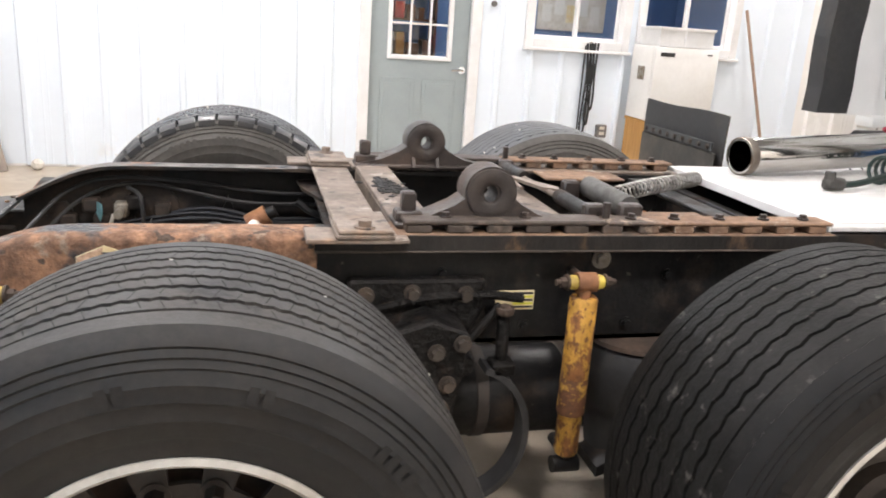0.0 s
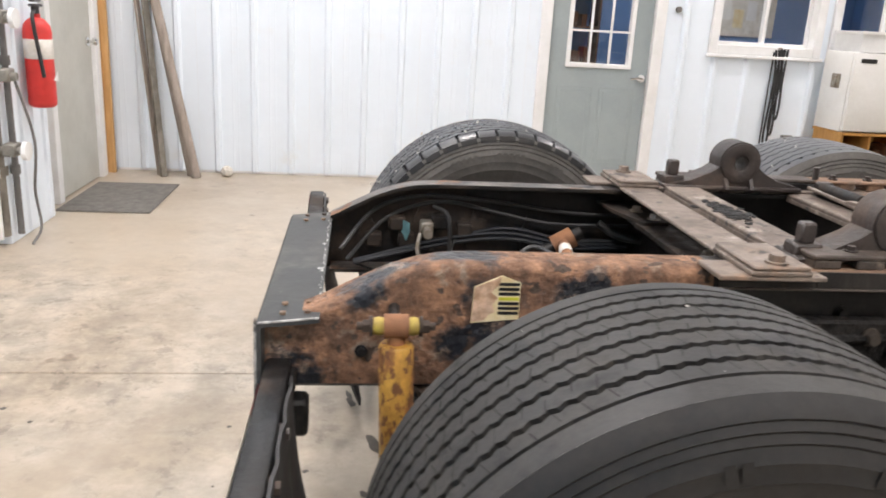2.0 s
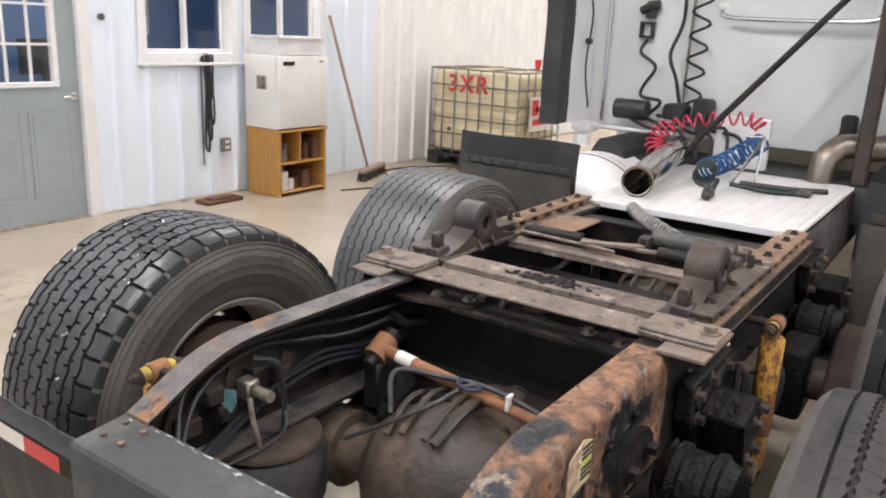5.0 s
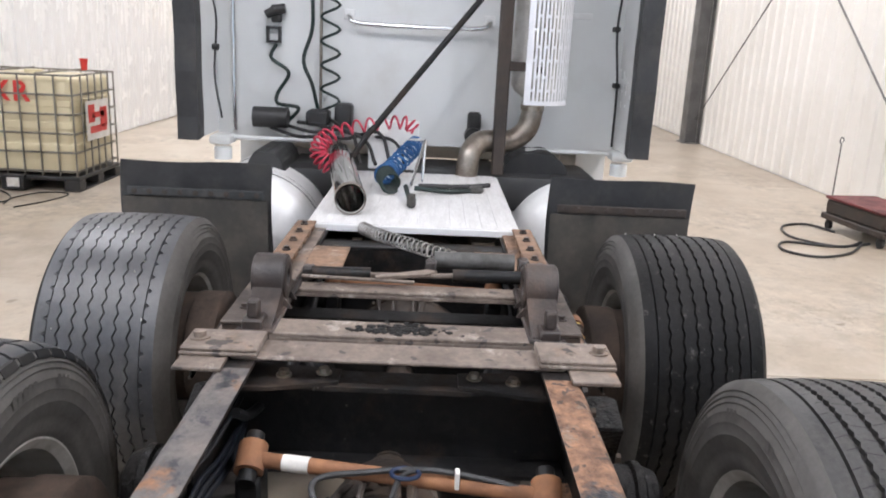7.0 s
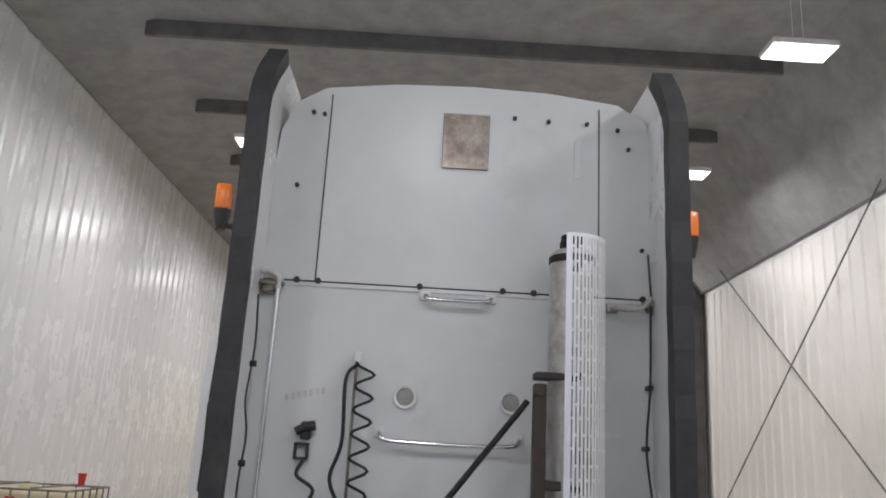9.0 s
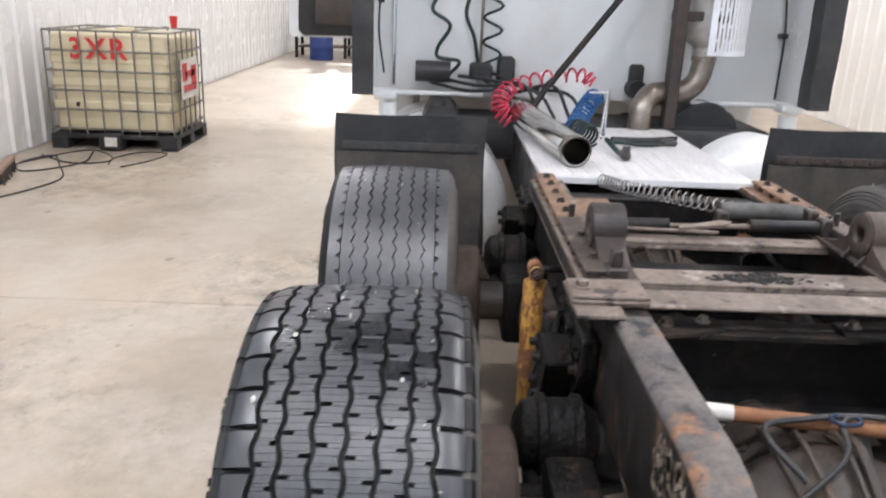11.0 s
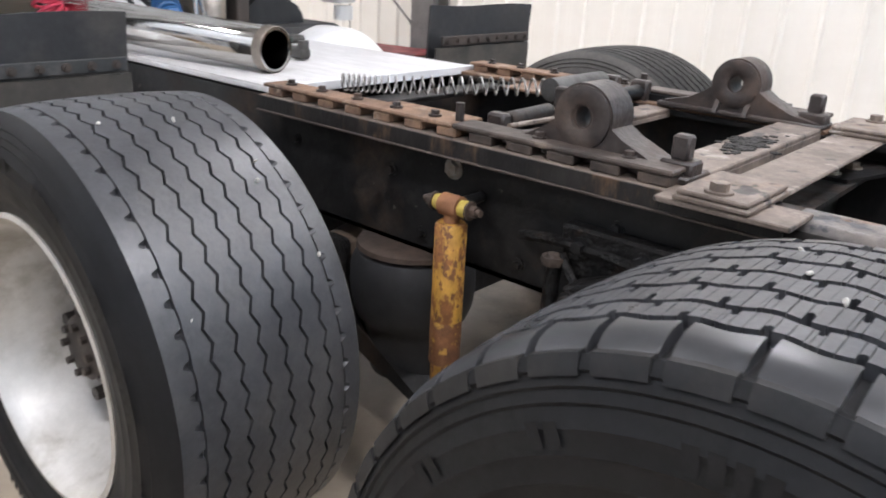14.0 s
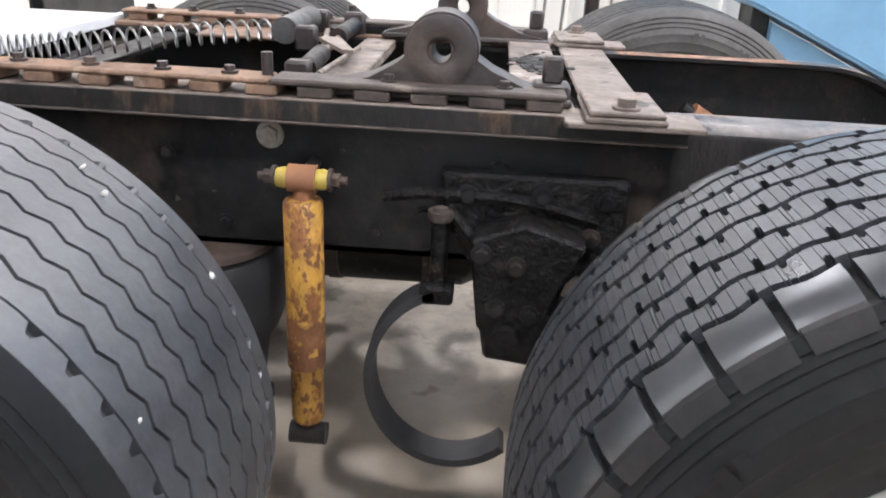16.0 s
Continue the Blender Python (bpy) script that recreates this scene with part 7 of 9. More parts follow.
def grab_bar(y0, y1, z, drop, r=0.014):
    bm = bmesh.new()
    sweep(bm, curve([(CX, y0, z), (CX - 0.06, y0 - 0.01 * (1 if y0 > y1 else -1), z - drop * 0.3), (CX - 0.075, y0 + (y1 - y0) * 0.12, z - drop), (CX - 0.075, y0 + (y1 - y0) * 0.88, z - drop), (CX - 0.06, y1, z - drop * 0.3), (CX, y1, z)], 6), r, 10)
    g = part("grab_bar", bm, CHROME, cab, "chrome grab bar")
    for y in (y0, y1):
        bm = bmesh.new()
        box(bm, CX - 0.012, CX - 0.0005, y - 0.035, y + 0.035, z - 0.03, z + 0.03, 0.006)
        part("bracket", bm, TRIM_WHITE, g, "white mounting pad")


grab_bar(0.455, -0.36, 1.765, 0.05)
grab_bar(0.235, -0.165, 2.585, 0.03)
for y in (0.315, -0.31):
    bm = bmesh.new()
    m = Matrix.Translation((CX, y, 1.972)) @ Matrix.Rotation(radians(-90), 4, "Y")
    lathe(bm, [(0.068, 0.0), (0.072, 0.022), (0.066, 0.028), (0.052, 0.024), (0.0515, 0.008)], m, 32)
    lamp = part("work_lamp", bm, TRIM_WHITE, cab, "round white-rimmed work lamp")
    bm = bmesh.new()
    lathe(bm, [(0.0, 0.016), (0.03, 0.014), (0.0515, 0.009)], m, 32)
    part("lens", bm, LENS_GREY, lamp, "dusty grey lens")
def wing_mirror(s):
    bm = bmesh.new()
    box(bm, 5.40, 5.58, *sorted((s * 1.46, s * 1.78)), 1.55, 2.62, 0.05, 3)
    part("mirror", bm, BLACK_PLASTIC, cab, "black wing mirror housing")
    bm = bmesh.new()
    box(bm, 5.392, 5.399, *sorted((s * 1.50, s * 1.74)), 2.0, 2.55, 0.002)
    box(bm, 5.392, 5.399, *sorted((s * 1.50, s * 1.74)), 1.62, 1.94, 0.002)
    part("mirror_glass", bm, CHROME, cab, "mirror glass", smooth=0)
    bm = bmesh.new()
    cyl(bm, (5.5, s * 1.12, 2.5), (5.5, s * 1.5, 2.45), 0.018, seg=8)
    cyl(bm, (5.5, s * 1.12, 1.65), (5.5, s * 1.5, 1.7), 0.018, seg=8)
    part("mirror_arm", bm, BLACK_PLASTIC, cab, "black mirror arm")


def open_door():
    """The driver's door, swung out square to the cab."""
    bm = bmesh.new()
    pane = [(1.26, 2.03), (2.07, 2.02), (2.075, 2.10), (2.055, 2.50), (2.02, 2.555), (1.26, 2.56)]
    for x0, x1 in ((5.415, 5.45),):
        prism(bm, [(1.20, 1.20), (2.17, 1.19), (2.19, 1.22), (2.19, 2.025), (1.20, 2.025)], "x", x0, x1)
        prism(bm, [(1.20, 2.5605), (2.03, 2.5605), (2.07, 2.50), (2.09, 2.024), (2.19, 2.024), (2.17, 2.55), (2.10, 2.62), (1.20, 2.62)], "x", x0, x1)
        prism(bm, [(1.20, 2.024), (1.26, 2.024), (1.26, 2.562), (1.20, 2.562)], "x", x0, x1)
    door = part("cab_door", bm, CAB_WHITE, cab, "white driver's door standing open", smooth=0)
    bm = bmesh.new()
    prism(bm, [(1.22, 1.22), (2.06, 1.21), (2.105, 1.25), (2.095, 1.62), (2.105, 1.98), (2.10, 2.02), (1.22, 2.02)], "x", 5.36, 5.414)
    bmesh.ops.bevel(bm, geom=bm.edges[:], offset=0.012, segments=2, affect="EDGES", profile=0.5)
    part("inner_trim", bm, BLACK_PLASTIC, door, "black inner door trim", smooth=30)
    bm = bmesh.new()
    box(bm, 5.335, 5.36, 1.30, 2.0, 1.80, 1.86, 0.01, 2)
    box(bm, 5.325, 5.36, 1.55, 1.95, 1.30, 1.52, 0.015, 2)
    part("arm_rest", bm, DARK_STEEL, door, "dark grey arm rest and pocket")
    bm = bmesh.new()
    prism(bm, [(1.26, 2.5400), (1.98, 2.5400), (2.035, 2.49), (2.055, 2.021), (2.105, 2.021), (2.085, 2.53), (2.03, 2.585), (1.26, 2.585)], "x", 5.38, 5.4145)
    part("window_frame", bm, BLACK_RUBBER, door, "black rubber window frame", smooth=0)
    bm = bmesh.new()
    prism(bm, pane, "x", 5.420, 5.425)
    part("pane", bm, DOOR_GLASS, door, "clear door window", smooth=0)


# side extenders with black rubber edges
for s in (1, -1):
    yo = 1.262 if s > 0 else 1.185
    bm = bmesh.new()
    rows = [(1.06, 0.0), (2.0, 0.0), (3.0, 0.0), (3.5, 0.0), (3.86, -0.01), (3.98, -0.06)]
    vin, vout = [], []
    for z, dy in rows:
        fx = 2.62 + (0.0 if z < 3.7 else (z - 3.7) * 0.25)
        vin.append((bm.verts.new((CX + 0.3, s * (yo + dy - 0.03), z)), bm.verts.new((fx, s * (yo + dy - 0.03), z))))
        vout.append((bm.verts.new((CX + 0.3, s * (yo + dy + 0.012), z)), bm.verts.new((fx, s * (yo + dy + 0.012), z))))
    for a, b in zip(vin, vin[1:]):
        bm.faces.new((a[0], a[1], b[1], b[0]))
    for a, b in zip(vout, vout[1:]):
        bm.faces.new((a[0], a[1], b[1], b[0]))
    for k in range(len(rows) - 1):
        bm.faces.new((vin[k][1], vout[k][1], vout[k + 1][1], vin[k + 1][1]))
        bm.faces.new((vin[k][0], vout[k][0], vout[k + 1][0], vin[k + 1][0]))
    bm.faces.new((vin[0][0], vin[0][1], vout[0][1], vout[0][0]))
    bm.faces.new((vin[-1][0], vin[-1][1], vout[-1][1], vout[-1][0]))
    side = part("side_extender", bm, CAB_WHITE, cab, "white side fairing", smooth=30)
    bm = bmesh.new()
    g0 = []
    for k in range(25):
        z = 1.065 + (3.96 - 1.065) * k / 24
        dy = 0.0 if z < 3.7 else -0.06 * ((z - 3.7) / 0.26) ** 2
        fx = 2.46 + (0.0 if z < 3.6 else (z - 3.6) * 0.28) + 0.006 * math.sin(k * 1.7)
        g0.append([bm.verts.new((x_, s * (yo + dy + w_), z)) for x_, w_ in ((fx + 0.20, -0.034), (fx, -0.062), (fx, 0.052), (fx + 0.20, 0.018))])
    for a, b in zip(g0, g0[1:]):
        for q in range(4):
            w = (q + 1) % 4
            bm.faces.new((a[q], a[w], b[w], b[q]))
    bm.faces.new(g0[0])
    bm.faces.new(g0[-1])
    part("rubber_edge", bm, BLACK_RUBBER, cab, "black rubber fairing edge", smooth=0)
    bm = bmesh.new()
    cy = s * 1.13
    sweep(bm, [(CX - 0.04, cy, 2.56), (CX - 0.04, s * 1.09, 2.60), (CX - 0.1, s * 1.22, 2.60)], 0.016, 8)
    box(bm, CX - 0.07, CX, *sorted((s * 1.14, s * 1.22)), 2.54, 2.63, 0.012)
    part("stay_bracket", bm, EXHAUST, cab, "grey fairing stay bracket")
    bm = bmesh.new()
    sweep(bm, curve([(CX - 0.2, s * 1.20, 2.5), (CX - 0.18, s * 1.19, 2.2), (CX - 0.2, s * 1.205, 1.9), (CX - 0.17, s * 1.185, 1.7), (CX - 0.18, s * 1.20, 1.4), (CX - 0.16, s * 1.17, 1.15)], 6), 0.006, 6)
    for z in (2.1, 1.55):
        cyl(bm, (CX - 0.19, s * 1.205, z), (CX - 0.19, s * 1.17, z), 0.018, seg=10)
    part("marker_wire", bm, BLACK_PLASTIC, cab, "thin black wire with clips")
    # amber marker on the mirror arm
    bm = bmesh.new()
    ly = 1.81 if s > 0 else -1.755
    box(bm, 3.94, 4.04, ly - 0.055, ly + 0.055, 3.36, 3.56, 0.02, 2)
    part("marker_lamp", bm, AMBER, cab, "amber marker lamp")
    bm = bmesh.new()
    cyl(bm, (4.0, s * 1.2, 3.16), (4.0, ly - s * 0.03, 3.24), 0.022, seg=8)
    lathe(bm, [(0.0, 3.20), (0.035, 3.20), (0.065, 3.31), (0.07, 3.36), (0.0, 3.36)], Matrix.Translation((4.0, ly, 0)), 16)
    part("lamp_arm", bm, BLACK_PLASTIC, cab, "black lamp arm")
    # wing mirror on the right, open door on the left
    if s > 0:
        open_door()
    else:
        wing_mirror(s)
    # lower side skirt, steps and front wheel
    bm = bmesh.new()
    prism(bm, [(3.44, 0.42), (3.5, 0.30), (4.9, 0.28), (5.1, 0.36), (5.2, 1.02), (3.44, 1.02)], "y", *sorted((s * 1.02, s * 1.215)))
    sk = part("side_skirt", bm, CAB_WHITE, truck, "white side skirt with steps", smooth=0)
    bm = bmesh.new()
    for z in (0.42, 0.72):
        box(bm, 4.0, 4.8, *sorted((s * 1.216, s * 1.225)), z, z + 0.14, 0.003)
    part("step_recess", bm, BLACK_PLASTIC, sk, "flat black plate at the step", smooth=0)
    bm = bmesh.new()
    box(bm, 3.46, 3.62, *sorted((s * 1.0, s * 1.30)), 0.26, 0.34, 0.02, 2)
    for q in (3.50, 3.57):
        bolt(bm, (q, s * 1.30, 0.30), (0, s, 0), 0.014, 0.008)
    part("step_end", bm, CAB_WHITE, sk, "white step end cap")
    bm = bmesh.new()
    m = Matrix.Translation((6.45, s * 1.04, 0.50)) @ Matrix.Rotation(radians(-90 * s), 4, "X")
    lathe(bm, [(0.29, -0.13), (0.34, -0.15), (0.44, -0.15), (0.49, -0.12), (0.50, -0.08), (0.492, -0.06), (0.50, -0.05), (0.50, 0.05), (0.492, 0.06), (0.50, 0.08), (0.49, 0.12), (0.44, 0.15), (0.34, 0.15), (0.29, 0.13)], m, 48)
    fw = part("front_tyre", bm, RUBBER_SIDE, truck, "black steer tyre")
    bm = bmesh.new()
    lathe(bm, [(0.0, 0.14), (0.10, 0.14), (0.13, 0.08), (0.20, 0.06), (0.27, 0.08), (0.29, 0.13), (0.30, 0.13), (0.29, -0.13)], m, 36)
    part("front_rim", bm, ALU_WHEEL, fw, "polished steer rim")

# exhaust: muffler, heat shield, post, strut and elbow
bm = bmesh.new()
mx, my = 2.72, -0.615
lathe(bm, [(0.0, 2.845), (0.105, 2.845), (0.125, 2.825), (0.128, 2.80), (0.128, 1.42), (0.11, 1.39), (0.07, 1.36), (0.065, 1.30)], Matrix.Translation((mx, my, 0)), 36)
muf = part("muffler", bm, ALU_WHEEL, truck, "tall vertical exhaust muffler")
bm = bmesh.new()
cyl(bm, (mx, my, 2.84), (mx, my, 2.94), 0.065, seg=20)
lathe(bm, [(0.128, 2.81), (0.134, 2.805), (0.134, 2.77), (0.128, 2.765)], Matrix.Translation((mx, my, 0)), 36)
lathe(bm, [(0.066, 2.905), (0.072, 2.90), (0.072, 2.87), (0.066, 2.865)], Matrix.Translation((mx, my, 0)), 24)
part("muffler_clamp", bm, BLACK_FRAME, muf, "black clamp and outlet")
# perforated shield, a curved sheet with real slots
bm = bmesh.new()
cols, rws = 30, 200
z0, z1 = 1.335, 2.875
Rs = 0.20
ring = {}
for i in range(cols + 1):
    a = radians(165 + 93 * (i // 2 * 2 + (0.0 if i % 2 == 0 else 1.15)) / cols)
    for j in range(rws + 1):
        ring[i, j] = bm.verts.new((mx - 0.12 + Rs * math.cos(a), my + 0.035 + Rs * math.sin(a), z0 + (z1 - z0) * j / rws))
for i in range(cols):
    for j in range(rws):
        slot = 3 <= j < rws - 3 and 2 <= i < cols - 2 and i % 2 == 1 and (j + (9 if (i // 2) % 2 else 0)) % 20 < 18
        if not slot:
            bm.faces.new((ring[i, j], ring[i + 1, j], ring[i + 1, j + 1], ring[i, j + 1]))
part("heat_shield", bm, HEAT_SHIELD, muf, "bright perforated heat shield", smooth=60)
for z in (1.50, 2.08, 2.70):
    bm = bmesh.new()
    box(bm, mx - 0.305, mx - 0.10, my - 0.015, my + 0.015, z, z + 0.03, 0.003)
    part("shield_bracket", bm, DARK_STEEL, muf, "dark shield bracket", smooth=0)
bm = bmesh.new()
ctrl = [(mx, my, 1.36), (mx, my, 1.27), (mx - 0.01, my + 0.03, 1.17), (mx - 0.02, my + 0.11, 1.11), (mx - 0.04, my + 0.20, 1.105), (mx - 0.08, my + 0.29, 1.10), (mx - 0.13, my + 0.345, 1.04), (mx - 0.15, my + 0.36, 0.94), (mx - 0.15, my + 0.36, 0.88)]
sweep(bm, curve(ctrl, 6), 0.062, 22)
el = part("exhaust_elbow", bm, EXHAUST, truck, "heat-tinted double-bend exhaust elbow")
for p, d in (((mx, my, 1.30), (0, 0, 1)), ((mx - 0.04, my + 0.20, 1.105), (-0.12, 1, 0)), ((mx, my, 1.345), (0, 0, 1))):
    q = Vector(p)
    dd = Vector(d).normalized()
    bm = bmesh.new()
    cyl(bm, q - dd * 0.014, q + dd * 0.014, 0.068, seg=24)
    part("pipe_clamp", bm, ZINC, el, "steel band clamp")
bm = bmesh.new()
box(bm, 2.585, 2.665, -0.465, -0.395, 0.92, 2.06, 0.008)
post = part("exhaust_post", bm, DARK_STEEL, truck, "dark rusty exhaust support post")
bm = bmesh.new()
box(bm, 2.60, 2.72, -0.62, -0.40, 2.085, 2.125, 0.006)
part("post_bracket", bm, DARK_STEEL, post, "dark bracket")
bm = bmesh.new()
box(bm, 2.60, 2.70, -0.55, -0.40, 1.50, 1.55, 0.006)
part("post_bracket", bm, DARK_STEEL, post, "dark bracket")
bm = bmesh.new()
cyl(bm, (2.56, -0.42, 2.02), (2.60, -0.42, 2.02), 0.03, seg=12)
part("post_bolt", bm, DARK_STEEL, post)
rod("diagonal_strut", (2.60, -0.36, 1.96), (2.42, 0.27, 1.16), 0.017, BLACK_FRAME, "dark diagonal strut")
rod("diagonal_strut", (2.42, 0.27, 1.17), (2.36, 0.40, 0.97), 0.016, BLACK_FRAME, "dark lower strut")

# cable and bent tube down the right fairing
bm = bmesh.new()
sweep(bm, curve([(2.95, -1.13, 2.92), (2.93, -1.14, 2.62), (2.93, -1.135, 2.50), (2.92, -1.125, 2.10), (2.92, -1.10, 1.75), (2.92, -1.13, 1.43), (2.93, -1.135, 1.07)], 7), 0.007, 8)
part("fairing_cable", bm, BLACK_PLASTIC, truck, "black cable clipped along the cab fairing")
for y, z in ((-1.10, 1.75), (-1.13, 1.43), (-1.125, 2.10)):
    bm = bmesh.new()
    box(bm, 2.905, 2.984, y - 0.016, y + 0.016, z - 0.014, z + 0.014, 0.004)
    part("cable_clip", bm, BLACK_PLASTIC, truck, "black cable clip")
bm = bmesh.new()
sweep(bm, curve([(2.98, -0.905, 2.575), (2.90, -0.93, 2.56), (2.88, -1.03, 2.555), (2.89, -1.10, 2.59), (2.93, -1.14, 2.64)], 6), 0.014, 10)
box(bm, 2.955, 2.984, -0.945, -0.875, 2.545, 2.605, 0.005)
part("fairing_stay", bm, ALU_WHEEL, truck, "dull metal stay between cab and fairing")
bm = bmesh.new()
sweep(bm, curve([(2.935, 1.12, 2.57), (2.93, 1.125, 2.64), (2.92, 1.17, 2.665), (2.92, 1.225, 2.67)], 6), 0.020, 10)
part("mast_elbow", bm, ALU_WHEEL, truck, "dull metal elbow at the head of the pole")

# electric and air connections on the back panel
bm = bmesh.new()
cyl(bm, (CX - 0.05, 1.125, 1.07), (CX - 0.05, 1.12, 2.58), 0.017, seg=12)
part("mast_pole", bm, CHROME, truck, "thin bright vertical pole")
bm = bmesh.new()
cyl(bm, (CX - 0.045, 0.615, 1.18), (CX - 0.045, 0.612, 2.16), 0.009, seg=10)
part("hose_pole", bm, EXHAUST, truck, "thin hose hanger pole")
bm = bmesh.new()
box(bm, CX - 0.03, CX, 0.585, 0.635, 2.12, 2.22, 0.006)
part("hose_hook", bm, TRIM_WHITE, truck, "white hose hook")
def zigzag_cable(y, dy, z0, z1, turns, mat):
    pts = []
    for k in range(turns * 8 + 1):
        f = k / (turns * 8)
        pts.append((CX - 0.075 + 0.03 * math.sin(2 * math.pi * turns * f), y + dy * math.cos(2 * math.pi * turns * f), z0 + (z1 - z0) * f))
    bm = bmesh.new()
    sweep(bm, pts, 0.0085, 8)
    part("coiled_cable", bm, mat, truck, "dark coiled trailer cable")
zigzag_cable(0.555, 0.055, 2.15, 1.20, 7, GREEN_CABLE)
bm = bmesh.new()
sweep(bm, curve([(CX - 0.05, 0.60, 2.15), (CX - 0.07, 0.665, 2.05), (CX - 0.06, 0.66, 1.7), (CX - 0.08, 0.71, 1.5), (CX - 0.08, 0.66, 1.36), (CX - 0.06, 0.63, 1.22)], 7), 0.011, 8)
part("trailer_cable", bm, GREEN_CABLE, truck, "dark green trailer cable")
bm = bmesh.new()
pts = [(CX - 0.04, 0.875, 1.58), (CX - 0.06, 0.90, 1.50), (CX - 0.06, 0.80, 1.42), (CX - 0.06, 0.865, 1.30), (CX - 0.07, 0.86, 1.24), (CX - 0.08, 0.74, 1.22), (CX - 0.08, 0.80, 1.14)]
sweep(bm, curve(pts, 7), 0.011, 8)
part("trailer_cable", bm, GREEN_CABLE, truck, "dark wavy trailer cable")
bm = bmesh.new()
box(bm, CX - 0.05, CX - 0.001, 0.845, 0.905, 1.70, 1.80, 0.012, 2)
cyl(bm, (CX - 0.05, 0.875, 1.77), (CX - 0.05, 0.82, 1.78), 0.028, seg=14)
cyl(bm, (CX - 0.05, 0.875, 1.77), (CX - 0.05, 0.93, 1.74), 0.025, seg=14)
box(bm, CX - 0.04, CX - 0.001, 0.85, 0.935, 1.585, 1.60, 0.002)
box(bm, CX - 0.04, CX - 0.001, 0.85, 0.935, 1.665, 1.68, 0.002)
box(bm, CX - 0.04, CX - 0.001, 0.85, 0.865, 1.60, 1.665, 0.002)
box(bm, CX - 0.04, CX - 0.001, 0.92, 0.935, 1.60, 1.665, 0.002)
part("plug_holder", bm, BLACK_PLASTIC, truck, "black trailer plug and holder")
bm = bmesh.new()
cyl(bm, (CX - 0.14, 0.99, 1.165), (CX - 0.14, 0.79, 1.165), 0.06, seg=18)
part("air_filter", bm, BLACK_PLASTIC, truck, "black round canister at the cab foot")
for y0, y1, x0, x1, z0, z1 in ((0.55, 0.68, 0.20, 0.05, 1.13, 1.22), (0.42, 0.52, 0.16, 0.02, 1.10, 1.26), (-0.34, -0.26, 0.09, 0.02, 1.05, 1.24)):
    bm = bmesh.new()
    box(bm, CX - x0, CX - x1, y0, y1, z0, z1, 0.015)
    part("junction_box", bm, BLACK_PLASTIC, truck, "black junction box at the cab foot")
bm = bmesh.new()
cyl(bm, (CX - 0.14, -0.30, 1.10), (CX - 0.02, -0.30, 1.10), 0.055, seg=14)
part("round_fitting", bm, BLACK_PLASTIC, truck, "black round fitting at the cab foot")
for k in range(5):
    y0 = 0.9 - 0.08 * k
    bm = bmesh.new()
    sweep(bm, curve([(CX - 0.1, y0, 1.10 + 0.02 * k), (CX - 0.3, y0 - 0.2, 1.08 + 0.03 * (k % 3)), (CX - 0.45, y0 - 0.42, 1.10 + 0.04 * (k % 2)), (CX - 0.62, y0 - 0.5, 0.99)], 6), 0.010, 6)
    part("air_line", bm, BLACK_PLASTIC, truck, "black air line at the cab foot")
bm = bmesh.new()
box(bm, 2.60, 2.64, 0.02, 0.30, 0.93, 1.20, 0.004)
part("bulkhead_plate", bm, ALU_TANK, truck, "grey perforated bulkhead plate", smooth=0)
# coiled air hoses
bm = bmesh.new()
tight = coil([(2.30, 0.47, 0.975), (2.31, 0.53, 1.03), (2.33, 0.53, 1.09), (2.37, 0.48, 1.14)], 9, 0.043, per=14)
loose = coil([(2.37, 0.48, 1.14), (2.42, 0.37, 1.175), (2.46, 0.22, 1.20), (2.48, 0.09, 1.205), (2.47, 0.04, 1.17)], 9, 0.034, per=14)
sweep(bm, tight + loose[6:], 0.0060, 7)
part("coiled_hose", bm, RED_HOSE, truck, "red coiled air hose")
bm = bmesh.new()
sweep(bm, coil([(2.45, 0.02, 1.10), (2.38, 0.07, 1.06), (2.22, 0.14, 1.00), (2.06, 0.18, 0.985)], 13, 0.046, per=12), 0.0070, 7)
part("coiled_hose", bm, BLUE_HOSE, truck, "blue coiled air hose")
bm = bmesh.new()
sweep(bm, coil([(2.08, 0.17, 0.985), (1.90, 0.13, 0.975)], 5, 0.046, per=12), 0.007, 7)
part("coiled_hose", bm, GREEN_CABLE, truck, "green coiled cable")
for pts, mt in (([(1.88, 0.06, 0.97), (1.75, 0.04, 0.945), (1.66, 0.03, 0.94)], GREEN_CABLE), ([(1.95, 0.02, 0.95), (1.98, -0.15, 0.935), (2.05, -0.28, 0.935)], GREEN_CABLE), ([(2.05, 0.0, 0.945), (2.12, -0.2, 0.935), (2.2, -0.36, 0.935)], BLACK_PLASTIC)):
    bm = bmesh.new()
    sweep(bm, curve(pts, 6), 0.012, 8)
    part("hose_end", bm, mt, truck, "dark hose end lying on the deck")
bm = bmesh.new()
box(bm, 1.60, 1.68, 0.005, 0.045, 0.925, 0.965, 0.01)
cyl(bm, (1.62, 0.025, 0.955), (1.62, 0.025, 0.985), 0.018, seg=10)
part("hose_coupling", bm, DULL_CYLINDER, truck, "grey hose coupling lying on the deck")
bm = bmesh.new()
box(bm, 2.02, 2.10, -0.32, -0.25, 0.922, 0.95, 0.01)
part("hose_coupling", bm, DULL_CYLINDER, truck, "grey hose coupling lying on the deck")
bm = bmesh.new()
for p0, p1 in (((2.32, -0.02, 1.14), (2.10, 0.045, 0.93)), ((2.32, -0.02, 1.14), (2.29, -0.012, 0.92)), ((2.34, 0.075, 1.13), (2.32, -0.02, 1.14))):
    cyl(bm, p0, p1, 0.008, seg=8)
